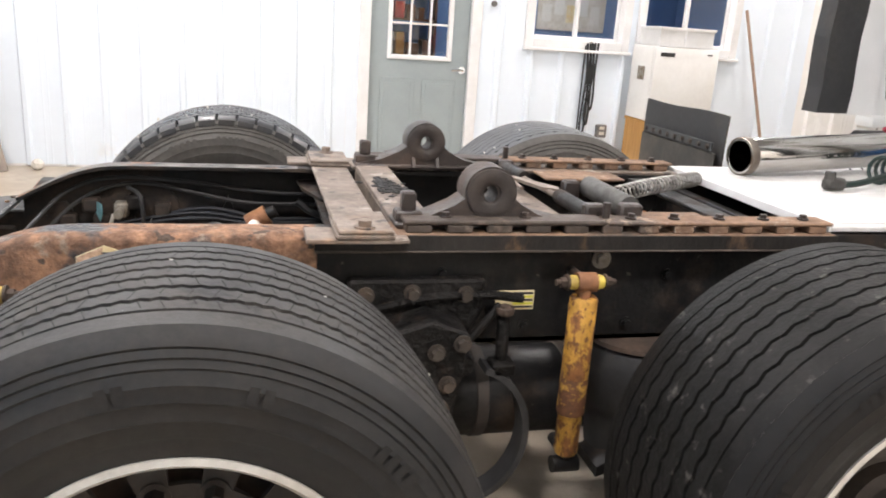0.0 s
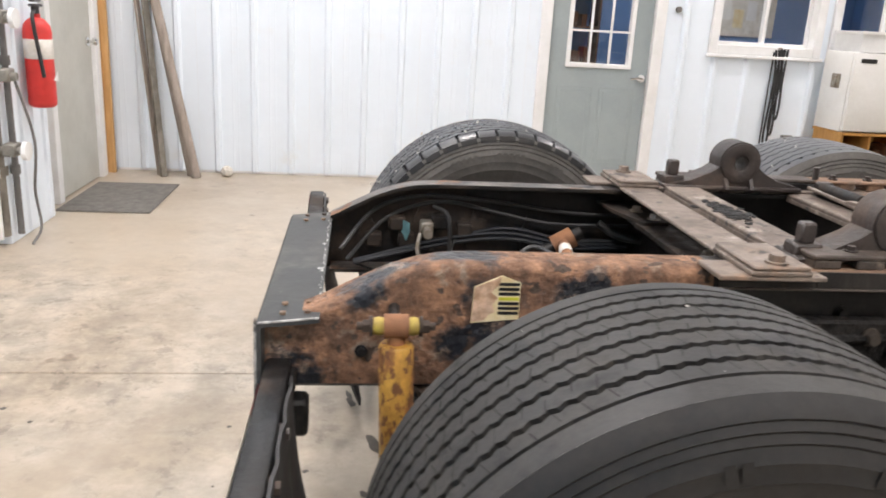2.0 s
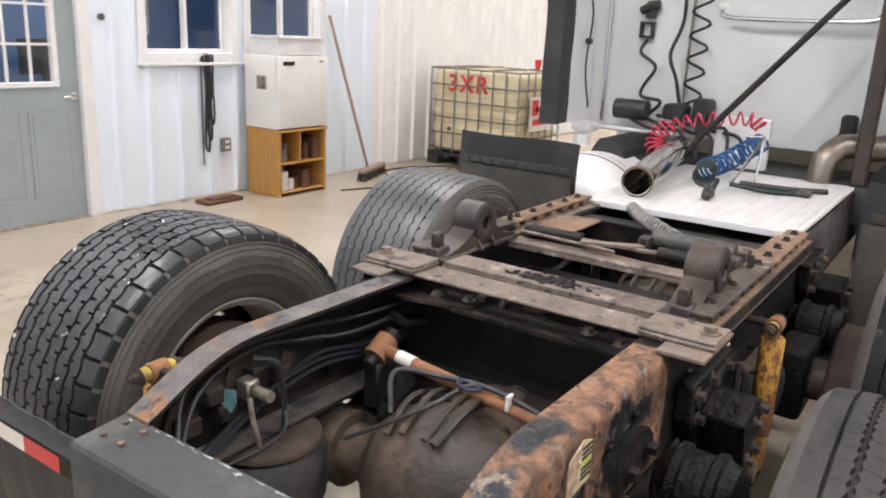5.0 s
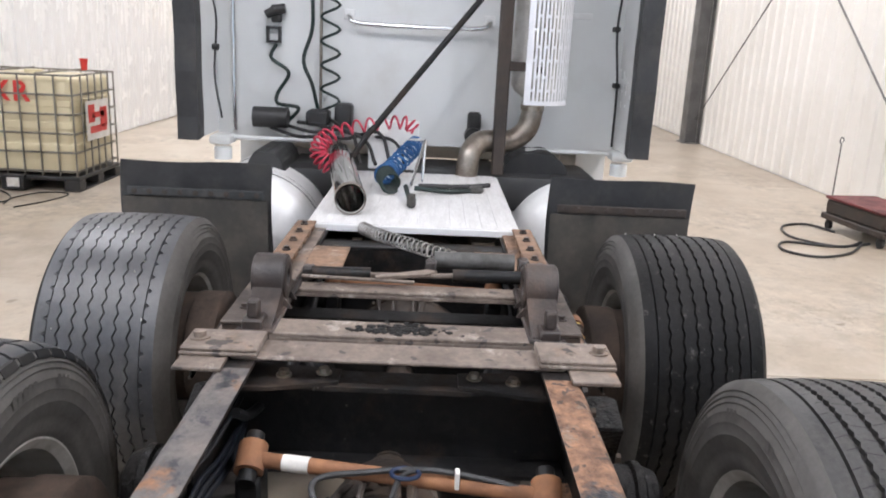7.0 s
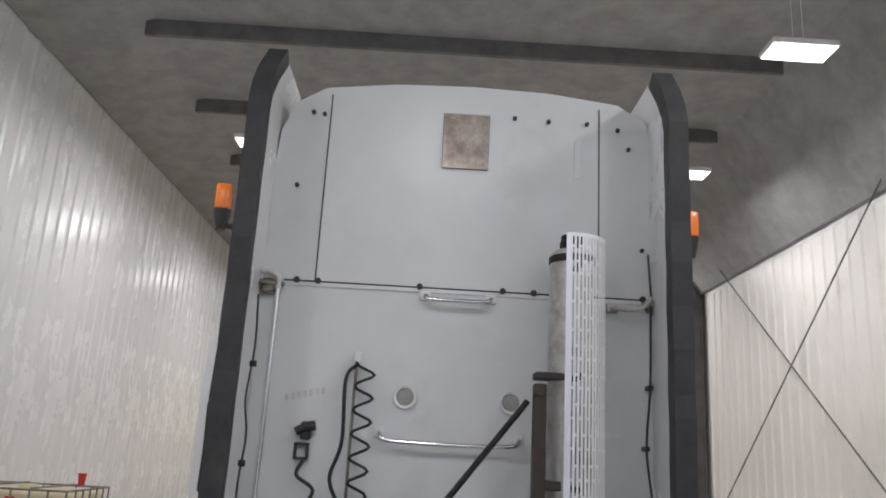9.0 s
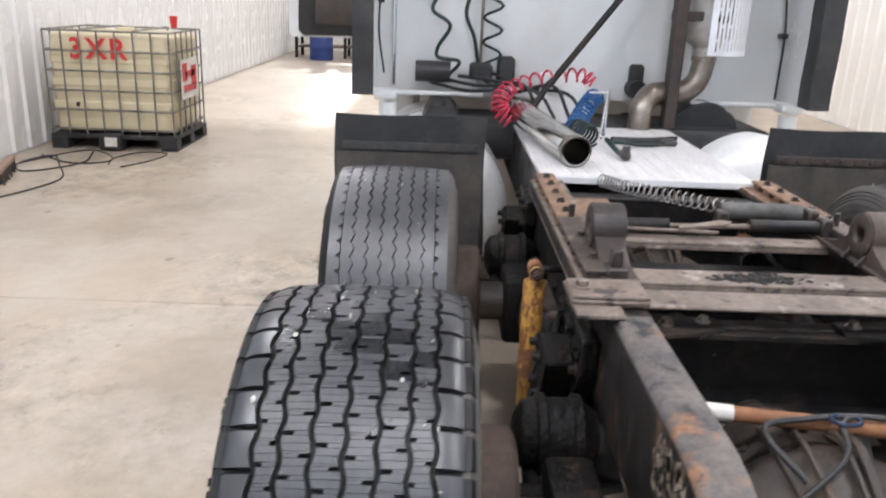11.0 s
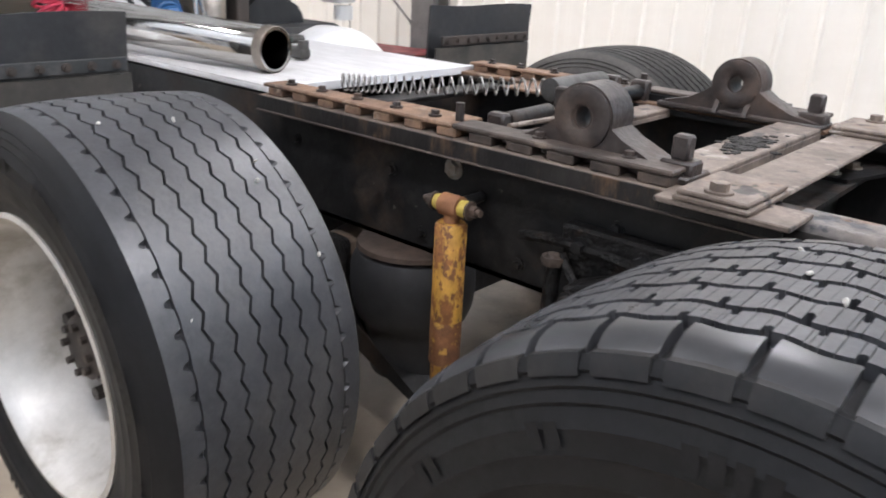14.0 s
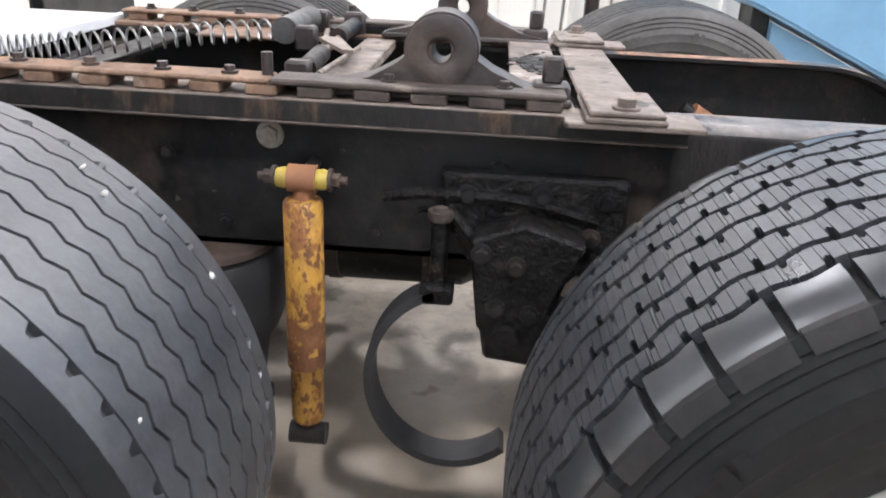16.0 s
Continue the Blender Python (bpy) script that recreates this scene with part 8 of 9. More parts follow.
part("bent_stay", bm, CHROME, truck, "bright bent wire stay")

# loose steel tube on the deck
bm = bmesh.new()
p0, p1 = Vector((1.44, 0.275, 0.988)), Vector((2.45, 0.44, 1.02))
m, L = axes_to(p0, p1)
lathe(bm, [(0.055, 0.004), (0.0565, 0.0), (0.0625, 0.0), (0.0645, 0.004), (0.0645, L), (0.055, L), (0.055, 0.004)], m, 36)
tube = tagged(part("steel_tube", bm, POLISHED, None, "polished steel exhaust tube lying on the truck deck"), "", "pipe")
bm = bmesh.new()
lathe(bm, [(0.0652, -0.002), (0.0675, 0.0), (0.0680, 0.030), (0.0652, 0.034)], m, 36)
part("collar", bm, EXHAUST, tube, "dull flared end collar")

# ---- things in the shop ----
# storage tote in its cage
tote = thing("storage_tote", (6.5, 4.07, 0), "cream plastic liquid tote in a steel cage on a pallet", "tote")
TX0, TX1, TY0, TY1 = 6.0, 7.0, 3.46, 4.66
bm = bmesh.new()
box(bm, TX0 + 0.03, TX1 - 0.03, TY0 + 0.03, TY1 - 0.03, 0.17, 1.12, 0.05, 3)
tank = part("tank", bm, PLASTIC_TANK, tote, "cream translucent plastic tank")
for k in range(3):
    z = 0.38 + 0.22 * k
    bm = bmesh.new()
    box(bm, TX0 + 0.022, TX1 - 0.022, TY0 + 0.022, TY1 - 0.022, z, z + 0.1, 0.02)
    part("rib", bm, PLASTIC_TANK, tank)
bm = bmesh.new()
cyl(bm, (6.5, 4.06, 1.1), (6.5, 4.06, 1.16), 0.09, seg=24)
part("fill_cap", bm, PLASTIC_TANK, tote, "cream fill cap")
for k in range(6):
    z = 0.20 + 0.188 * k
    bm = bmesh.new()
    loop = [(TX0, TY0, z), (TX1, TY0, z), (TX1, TY1, z), (TX0, TY1, z)]
    for p, q in zip(loop, loop[1:] + loop[:1]):
        cyl(bm, p, q, 0.010, seg=8)
    part("hoop", bm, GALVANISED, tote, "galvanised cage hoop")
for k in range(8):
    y = TY0 + (TY1 - TY0) * k / 7
    for xx in (TX0 - 0.012, TX1 + 0.012):
        bm = bmesh.new()
        cyl(bm, (xx, y, 0.15), (xx, y, 1.15), 0.009, seg=8)
        part("upright", bm, GALVANISED, tote)
for k in range(1, 6):
    x = TX0 + (TX1 - TX0) * k / 6
    for yy in (TY0 - 0.012, TY1 + 0.012):
        bm = bmesh.new()
        cyl(bm, (x, yy, 0.15), (x, yy, 1.15), 0.009, seg=8)
        part("upright", bm, GALVANISED, tote)
for k in range(2):
    bm = bmesh.new()
    y = 3.8 + 0.5 * k
    cyl(bm, (TX0, y, 1.152), (TX1, y, 1.152), 0.010, seg=8)
    part("top_bar", bm, GALVANISED, tote)
bm = bmesh.new()
box(bm, TX0 - 0.02, TX1 + 0.02, TY0 - 0.02, TY1 + 0.02, 0.11, 0.15, 0.008)
for y0, y1 in ((TY0 - 0.02, TY0 + 0.14), (3.99, 4.13), (TY1 - 0.14, TY1 + 0.02)):
    for x0, x1 in ((TX0 - 0.02, TX0 + 0.12), (6.43, 6.57), (TX1 - 0.12, TX1 + 0.02)):
        box(bm, x0, x1, y0, y1, 0.018, 0.11, 0.006)
    box(bm, TX0 - 0.02, TX1 + 0.02, y0, y1, 0.0, 0.018, 0.004)
part("pallet", bm, BLACK_PLASTIC, tote, "black plastic pallet")
bm = bmesh.new()
box(bm, TX0 - 0.10, TX0 - 0.02, 3.96, 4.18, 0.02, 0.17, 0.01)
vb = part("valve_guard", bm, BLACK_PLASTIC, tote, "black outlet valve cover")
bm = bmesh.new()
box(bm, TX0 - 0.104, TX0 - 0.1005, 4.0, 4.12, 0.05, 0.14)
part("paper_tag", bm, PAPER, vb, "white paper tag", smooth=0)
bm = bmesh.new()
box(bm, TX0 - 0.02, TX0 + 0.03, 4.38, 4.40, 0.42, 0.46, 0.003)
part("tap", bm, BLACK_PLASTIC, tote)
bm = bmesh.new()
box(bm, 6.22, 6.78, TY0 - 0.026, TY0 - 0.022, 0.48, 0.88)
lb = part("label_plate", bm, PAPER, tote, "white label with red markings", smooth=0)
for a in ((6.27, 6.42, 0.66, 0.84), (6.36, 6.66, 0.70, 0.76), (6.55, 6.72, 0.60, 0.80), (6.30, 6.70, 0.55, 0.62)):
    bm = bmesh.new()
    box(bm, a[0], a[1], TY0 - 0.029, TY0 - 0.0265, a[2], a[3])
    part("print_mark", bm, RED_PAINT, lb, smooth=0)
# sprayed letters, on the face that looks down the hall
txt = bpy.data.curves.new("sprayed_letters", "FONT")
txt.body, txt.size, txt.extrude, txt.offset, txt.space_character = "3XR", 0.27, 0.0015, 0.006, 1.22
txt.align_x = "CENTER"
tob = new("sprayed_letters", txt)
dg = bpy.context.evaluated_depsgraph_get()
me = bpy.data.meshes.new_from_object(tob.evaluated_get(dg))
bpy.data.objects.remove(tob)
me.materials.clear()
me.materials.append(RED_PAINT)
letters = new("sprayed_letters", me)
letters.matrix_basis = pose(TX0 - 0.004, 4.15, 0.885, 90, 0, -90)
PLACE[letters] = letters.matrix_basis.copy()
letters.parent = tote
letters.matrix_parent_inverse = PLACE[tote].inverted()
letters["label"] = "red hand-painted letters"

bm = bmesh.new()
lathe(bm, [(0.0, 0.004), (0.029, 0.0), (0.030, 0.002), (0.040, 0.105), (0.047, 0.118), (0.044, 0.118), (0.036, 0.10), (0.027, 0.008), (0.0, 0.008)], Matrix.Translation((6.70, 3.63, 1.162)), 24)
tagged(part("plastic_cup", bm, RED_PAINT, None, "red plastic cup standing on the storage tote"), "", "cup")

# refrigerator on its cabinet
FX0, FX1, FY0, FY1 = 3.225, 3.855, 4.34, 4.79
fridge = thing("mini_refrigerator", (3.55, 4.56, 0.62), "small white refrigerator with a sticker, on a cabinet", "refrigerator")
bm = bmesh.new()
box(bm, FX0, FX1, FY0 + 0.045, FY1, 0.625, 1.285, 0.012, 2)
part("body", bm, FRIDGE_WHITE, fridge)
bm = bmesh.new()
box(bm, FX0, FX1, FY0, FY0 + 0.041, 0.635, 1.28, 0.012, 2)
fd = part("door", bm, FRIDGE_WHITE, fridge, "white door")
bm = bmesh.new()
box(bm, FX0 + 0.05, FX0 + 0.19, FY0 - 0.003, FY0 - 0.0005, 1.20, 1.235)
part("sticker", bm, LABEL_BLACK, fd, "dark sticker with unreadable writing", smooth=0)
bm = bmesh.new()
box(bm, FX1 - 0.12, FX1 - 0.07, FY0 - 0.003, FY0 - 0.0005, 1.225, 1.24)
part("badge", bm, STEEL_GREY, fd, "small grey badge", smooth=0)
bm = bmesh.new()
box(bm, FX0 - 0.012, FX0 - 0.001, 4.50, 4.62, 0.98, 1.10, 0.004)
box(bm, FX0 - 0.03, FX0 - 0.01, 4.53, 4.57, 1.0, 1.08, 0.004)
part("wall_bracket", bm, ZINC, fridge, "steel bracket on the side")
cabinet = thing("wooden_cabinet", (3.55, 4.56, 0), "orange varnished cabinet with shelves of jars and boxes", "cabinet")
for nm, a in (("side", (FX0 + 0.01, FX0 + 0.03, FY0 + 0.01, FY1 - 0.01, 0, 0.60)), ("side", (FX1 - 0.03, FX1 - 0.01, FY0 + 0.01, FY1 - 0.01, 0, 0.60)), ("back", (FX0 + 0.03, FX1 - 0.03, FY1 - 0.02, FY1 - 0.01, 0, 0.60)),
              ("top", (FX0, FX1, FY0, FY1, 0.60, 0.622)), ("shelf", (FX0 + 0.03, FX1 - 0.03, FY0 + 0.02, FY1 - 0.02, 0.30, 0.318)), ("shelf", (FX0 + 0.03, FX1 - 0.03, FY0 + 0.02, FY1 - 0.02, 0.03, 0.048)), ("divider", (3.50, 3.516, FY0 + 0.02, FY1 - 0.02, 0.32, 0.60))):
    bm = bmesh.new()
    box(bm, *a, 0.002)
    part(nm, bm, CABINET_WOOD, cabinet, smooth=0)
rnd = random.Random(8)
for (sx0, sx1, z, zt, mats) in ((3.30, 3.48, 0.3185, 0.55, (GALVANISED, PAPER)), (3.54, 3.80, 0.3185, 0.56, (DARK_WOOD, DARK_WOOD)), (3.30, 3.80, 0.0485, 0.26, (DARK_WOOD, RAW_WOOD, PAPER))):
    x = sx0
    while x < sx1 - 0.05:
        w = rnd.uniform(0.05, 0.11)
        bm = bmesh.new()
        if rnd.random() < 0.4:
            h = rnd.uniform(0.1, 0.16)
            lathe(bm, [(0.0, z), (w * 0.42, z), (w * 0.45, z + 0.01), (w * 0.45, z + h * 0.8), (w * 0.3, z + h * 0.86), (w * 0.32, z + h), (0, z + h)], Matrix.Translation((x + w / 2, FY0 + 0.12, 0)), 16)
            tagged(part("jar", bm, rnd.choice(mats), None, "small jar on the cabinet shelf"), "", "jar", "cabinet jars")
        else:
            box(bm, x, x + w, FY0 + 0.05, FY0 + 0.3, z, rnd.uniform(z + 0.1, zt), 0.004)
            tagged(part("carton", bm, rnd.choice(mats), None, "small carton on the cabinet shelf", smooth=0), "", "box", "cabinet cartons")
        x += w + 0.008
bin_ = thing("plastic_bin", (3.5, 4.56, 1.29), "cloudy clear plastic bin on the refrigerator", "bin")
bm = bmesh.new()
b0, b1, c0, c1, z0, z1 = 3.27, 3.80, 4.38, 4.76, 1.287, 1.45
for a in ((b0, b1, c0, c0 + 0.006, z0, z1), (b0, b1, c1 - 0.006, c1, z0, z1), (b0, b0 + 0.006, c0 + 0.006, c1 - 0.006, z0, z1), (b1 - 0.006, b1, c0 + 0.006, c1 - 0.006, z0, z1), (b0 + 0.006, b1 - 0.006, c0 + 0.006, c1 - 0.006, z0, z0 + 0.006)):
    box(bm, *a)
part("tub", bm, CLEAR_PLASTIC, bin_, smooth=0)
bm = bmesh.new()
for a in ((b0 - 0.012, b1 + 0.012, c0 - 0.012, c0 - 0.001, z1 - 0.02, z1 + 0.004), (b0 - 0.012, b0 - 0.001, c0, c1, z1 - 0.02, z1 + 0.004), (b1 + 0.001, b1 + 0.012, c0, c1, z1 - 0.02, z1 + 0.004), (3.51, 3.525, c0 - 0.01, c0 - 0.001, z0, z1 - 0.02)):
    box(bm, *a, 0.002)
part("rim", bm, TRIM_WHITE, bin_, "white rim", smooth=0)
bm = bmesh.new()
box(bm, 3.33, 3.5, 4.42, 4.6, 1.294, 1.40, 0.01)
box(bm, 3.56, 3.76, 4.42, 4.62, 1.294, 1.37, 0.01)
part("contents", bm, PAPER, bin_, "papers inside")

# cords hanging on the wall
bm = bmesh.new()
for k, (xo, zl) in enumerate(((2.80, 0.42), (2.83, 0.52), (2.86, 0.66))):
    sweep(bm, curve([(xo - 0.02, YL - 0.04, 1.26), (xo, YL - 0.05, 1.0), (xo - 0.015, YL - 0.045, zl + 0.1), (xo + 0.01, YL - 0.05, zl), (xo + 0.025, YL - 0.05, zl + 0.1), (xo + 0.02, YL - 0.045, 1.0), (xo + 0.03, YL - 0.04, 1.27)], 6), 0.010, 7)
tagged(part("extension_cord", bm, BLACK_PLASTIC, None, "black cords hanging from a hook below the window"), "", "cord")
bm = bmesh.new()
sweep(bm, curve([(2.77, YL - 0.03, 1.24), (2.765, YL - 0.035, 0.8), (2.77, YL - 0.03, 0.3)], 6), 0.007, 6)
tagged(part("hanging_strap", bm, BLACK_PLASTIC, None, "thin black strap hanging on the wall"), "", "strap")
bm = bmesh.new()
cyl(bm, (2.81, YL - 0.002, 1.27), (2.81, YL - 0.07, 1.275), 0.008, seg=8)
tagged(part("wall_hook", bm, ZINC, None, "small steel wall hook"), "", "hook")
outlet = thing("wall_outlet", (3.03, YL, 0.45), "grey electrical outlet box on the wall", "outlet")
bm = bmesh.new()
box(bm, 2.97, 3.07, YL - 0.05, YL - 0.002, 0.40, 0.52, 0.006)
part("box", bm, STEEL_GREY, outlet, smooth=0)
bm = bmesh.new()
for z in (0.425, 0.475):
    box(bm, 2.995, 3.045, YL - 0.053, YL - 0.0505, z, z + 0.03)
part("socket", bm, PAPER, outlet, smooth=0)
bm = bmesh.new()
cyl(bm, (1.86, YL - 0.002, 1.55), (1.86, YL - 0.03, 1.55), 0.025, seg=16)
tagged(part("wall_switch", bm, STEEL_GREY, None, "small round grey fitting on the wall"), "", "fitting")

# broom against the wall, brush head on the floor, cables
broom = thing("push_broom", (4.6, 4.6, 0), "wooden push broom leaning on the wall", "broom")
bm = bmesh.new()
cyl(bm, (4.66, 4.50, 0.09), (4.36, 4.80, 1.66), 0.015, seg=12)
part("handle", bm, BROOM_WOOD, broom)
bm = bmesh.new()
hm = Matrix.Translation((4.68, 4.46, 0)) @ Matrix.Rotation(radians(18), 4, "Z")
box(bm, -0.32, 0.32, -0.035, 0.035, 0.085, 0.125, 0.008, m=hm)
part("head", bm, BROOM_WOOD, broom)
bm = bmesh.new()
rnd = random.Random(2)
for k in range(90):
    x, y = -0.31 + 0.62 * (k % 30) / 29, -0.025 + 0.025 * (k // 30)
    a = hm @ Vector((x, y, 0.09))
    b = hm @ Vector((x + rnd.uniform(-0.02, 0.02), y + rnd.uniform(-0.03, 0.03), 0.002))
    cyl(bm, a, b, 0.010, 0.006, 5)
tagged(part("bristles", bm, GREASY, broom, "dark bristles"), "", "", "", "stuff")


def floor_cable(pts, r=0.007, label="black cable lying on the floor"):
    bm = bmesh.new()
    sweep(bm, curve([(x, y, r + 0.001) for x, y in pts], 8), r, 7)
    return tagged(part("floor_cable", bm, BLACK_PLASTIC, None, label), "", "cable", "floor cables")


floor_cable([(3.9, 4.2), (4.3, 4.05), (4.7, 4.0), (5.2, 4.25), (5.6, 4.5), (5.2, 4.62), (4.9, 4.4), (5.3, 4.1), (5.8, 4.2)])
floor_cable([(4.5, 4.5), (4.9, 4.65), (5.4, 4.55), (5.9, 4.3), (5.7, 4.0), (5.4, 3.9), (5.3, 4.2), (5.6, 4.6)])
floor_cable([(5.2, 3.7), (5.5, 3.55), (5.85, 3.5), (5.9, 3.75), (5.6, 3.9), (5.3, 3.85)], 0.006)
bm = bmesh.new()
box(bm, 2.55, 2.95, 4.52, 4.70, 0.0, 0.035, 0.008)
box(bm, 2.62, 2.9, 4.55, 4.66, 0.0355, 0.05, 0.006)
tagged(part("floor_scraper", bm, DARK_WOOD, None, "dark flat board lying by the wall"), "", "board")

# corner at the rear: mat, leaning lengths, timber, side door, extinguisher
bm = bmesh.new()
box(bm, -2.84, -2.23, 3.38, 4.30, 0.0, 0.012, 0.004)
tagged(part("doormat", bm, MAT_FIBRE, None, "grey fibre doormat on the concrete floor", smooth=0), "", "mat")


def leaning(name, p0, p1, r, mat, label, square=False):
    bm = bmesh.new()
    m, L = axes_to(p0, p1)
    if square:
        box(bm, -r, r, -r * 0.55, r * 0.55, 0, L, 0.003, m=m)
    else:
        lathe(bm, [(r * 0.8, 0.003), (r * 0.85, 0), (r, 0.002), (r, L), (r * 0.8, L), (r * 0.8, 0.003)], m, 18)
    tagged(part(name, bm, mat, None, label), "", "pipe" if not square else "board", "lengths leaning in the corner")


leaning("leaning_pipe", (-2.16, 4.62, 0.0), (-2.66, 4.80, 2.35), 0.038, GREY_WOOD, "weathered grey pipe leaning in the corner")
leaning("leaning_pipe", (-2.22, 4.70, 0.0), (-2.60, 4.82, 2.1), 0.030, GREY_WOOD, "weathered grey pipe leaning in the corner")
leaning("leaning_bar", (-2.42, 4.62, 0.0), (-2.60, 4.80, 2.25), 0.026, GALVANISED, "scuffed steel bar leaning in the corner", True)
leaning("leaning_bar", (-2.47, 4.70, 0.0), (-2.68, 4.82, 2.1), 0.022, GREY_WOOD, "grey strip leaning in the corner", True)
bm = bmesh.new()
box(bm, XR + 0.03, XR + 0.12, 4.72, 4.76, 0.0, 2.9, 0.003)
box(bm, XR + 0.03, XR + 0.07, 4.66, 4.72, 0.0, 2.9, 0.003)
tagged(part("timber_post", bm, RAW_WOOD, None, "orange raw timber door post", smooth=0), "", "post")
side_door = thing("door_2", (XR, 4.15, 0), "closed beige-grey steel side door", "door", "", "structure")
bm = bmesh.new()
box(bm, XR + 0.018, XR + 0.055, 3.66, 4.52, 0.01, 2.05, 0.003)
part("leaf", bm, GREY_DOOR, side_door, smooth=0)
bm = bmesh.new()
for a in ((3.57, 3.655, 0, 2.14), (4.525, 4.64, 0, 2.14)):
    box(bm, XR + 0.018, XR + 0.085, a[0], a[1], a[2], a[3], 0.004)
box(bm, XR + 0.018, XR + 0.085, 3.656, 4.524, 2.06, 2.14, 0.004)
part("door_frame", bm, TRIM_WHITE, side_door, "white door frame", smooth=0)
bm = bmesh.new()
cyl(bm, (XR + 0.055, 4.42, 1.06), (XR + 0.07, 4.42, 1.06), 0.035, seg=18)
cyl(bm, (XR + 0.07, 4.42, 1.06), (XR + 0.11, 4.42, 1.06), 0.014, seg=12)
lathe(bm, [(0.0, 0.0), (0.026, 0.004), (0.030, 0.02), (0.022, 0.036), (0.0, 0.04)], Matrix.Translation((XR + 0.10, 4.42, 1.06)) @ Matrix.Rotation(radians(90), 4, "Y"), 18)
part("door_knob", bm, CHROME, side_door, "steel door knob")

# boxed-out column with pipes beside the side door
bm = bmesh.new()
box(bm, XR + 0.02, XR + 0.155, 2.60, 3.27, 0, ZC - 0.02, 0.004)
tagged(part("column_casing", bm, WALL_PAINT, None, "white boxed column beside the side door", smooth=0), "", "column", "", "structure")
bm = bmesh.new()
for k in range(3):
    y = 2.84 + 0.16 * k
    prism(bm, [(XR + 0.1555, y), (XR + 0.170, y + 0.012), (XR + 0.170, y + 0.035), (XR + 0.1555, y + 0.047)], "z", 0.02, 5.3)
tagged(part("casing_ribs", bm, WALL_PAINT, None, "white pressed ribs on the column casing", smooth=0), "", "trim", "", "structure")
ext = thing("fire_extinguisher", (XR + 0.245, 2.99, 0.75), "red fire extinguisher with a paper tag on the column", "extinguisher")
ex_m = Matrix.Translation((XR + 0.25, 2.97, 0))
bm = bmesh.new()
lathe(bm, [(0.0, 0.74), (0.06, 0.742), (0.075, 0.755), (0.078, 0.77), (0.078, 1.17), (0.07, 1.21), (0.045, 1.24), (0.025, 1.25), (0.025, 1.27), (0, 1.27)], ex_m, 28)
part("cylinder", bm, RED_PAINT, ext)
bm = bmesh.new()
cyl(bm, (XR + 0.25, 2.97, 1.265), (XR + 0.25, 2.97, 1.31), 0.022, seg=14)
box(bm, XR + 0.235, XR + 0.265, 2.91, 3.05, 1.31, 1.325, 0.004)
box(bm, XR + 0.235, XR + 0.265, 2.92, 3.03, 1.335, 1.348, 0.004)
sweep(bm, curve([(XR + 0.25, 2.95, 1.29), (XR + 0.265, 2.88, 1.24), (XR + 0.285, 2.885, 1.05), (XR + 0.295, 2.9, 0.92)], 6), 0.011, 8)
part("valve_and_hose", bm, BLACK_PLASTIC, ext, "black valve lever and hose")
bm = bmesh.new()
lathe(bm, [(0.0785, 1.02), (0.0792, 1.021), (0.0792, 1.13), (0.0785, 1.131)], ex_m, 28)
part("label", bm, PAPER, ext, "white instruction label")
bm = bmesh.new()
prism(bm, [(2.95, 0.90), (3.02, 0.95), (3.02, 0.89)], "x", XR + 0.3285, XR + 0.33)
part("white_mark", bm, TRIM_WHITE, ext, "white arrow mark", smooth=0)
for k, (y, r) in enumerate(((2.66, 0.018), (2.6, 0.03), (2.52, 0.022))):
    bm = bmesh.new()
    cyl(bm, (XR + 0.185 - 0.06 * (k > 0), y, 0.05), (XR + 0.185 - 0.06 * (k > 0), y, 3.5), r, seg=14)
    for z in (0.4, 1.0, 1.6):
        cyl(bm, (XR + 0.185 - 0.06 * (k > 0), y, z), (XR + 0.185 - 0.06 * (k > 0), y, z + 0.05), r * 1.5, seg=14)
    tagged(part("wall_pipe", bm, (STEEL_GREY, GALVANISED, TRIM_WHITE)[k], None, "vertical pipe with couplings on the column", ), "", "pipe", "column pipes")
vb = thing("pipe_valve", (XR + 0.185, 2.55, 1.2), "grey pipe valves and gauge beside the column", "valve")
for z in (0.55, 0.95, 1.25):
    bm = bmesh.new()
    cyl(bm, (XR + 0.125, 2.55, z), (XR + 0.285, 2.55, z), 0.022, seg=12)
    box(bm, XR + 0.185, XR + 0.255, 2.51, 2.61, z - 0.03, z + 0.04, 0.008)
    body = part("valve_body", bm, GALVANISED, vb)
    if z != 0.95:
        bm = bmesh.new()
        cyl(bm, (XR + 0.285, 2.55, z), (XR + 0.31, 2.55, z), 0.052, seg=20)
        part("gauge", bm, TRIM_WHITE, body, "white gauge dial")
bm = bmesh.new()
sweep(bm, curve([(XR + 0.245, 2.6, 0.95), (XR + 0.305, 2.65, 0.6), (XR + 0.265, 2.7, 0.3), (XR + 0.305, 2.64, 0.1), (XR + 0.285, 2.55, 0.02)], 7), 0.008, 8)
tagged(part("drain_hose", bm, STEEL_GREY, None, "grey drain hose down the column"), "", "hose")
bm = bmesh.new()
bmesh.ops.create_icosphere(bm, subdivisions=3, radius=0.046, matrix=Matrix.Translation((-1.93, 4.72, 0.041)))
rnd = random.Random(6)
for v in bm.verts:
    v.co += Vector((rnd.uniform(-1, 1), rnd.uniform(-1, 1), rnd.uniform(-0.4, 1))) * 0.006
bend(bm, lambda c: Vector((c.x, c.y, max(c.z, 0.001))))
tagged(part("crumpled_paper", bm, PAPER, None, "crumpled white paper ball on the floor", smooth=25), "", "paper")

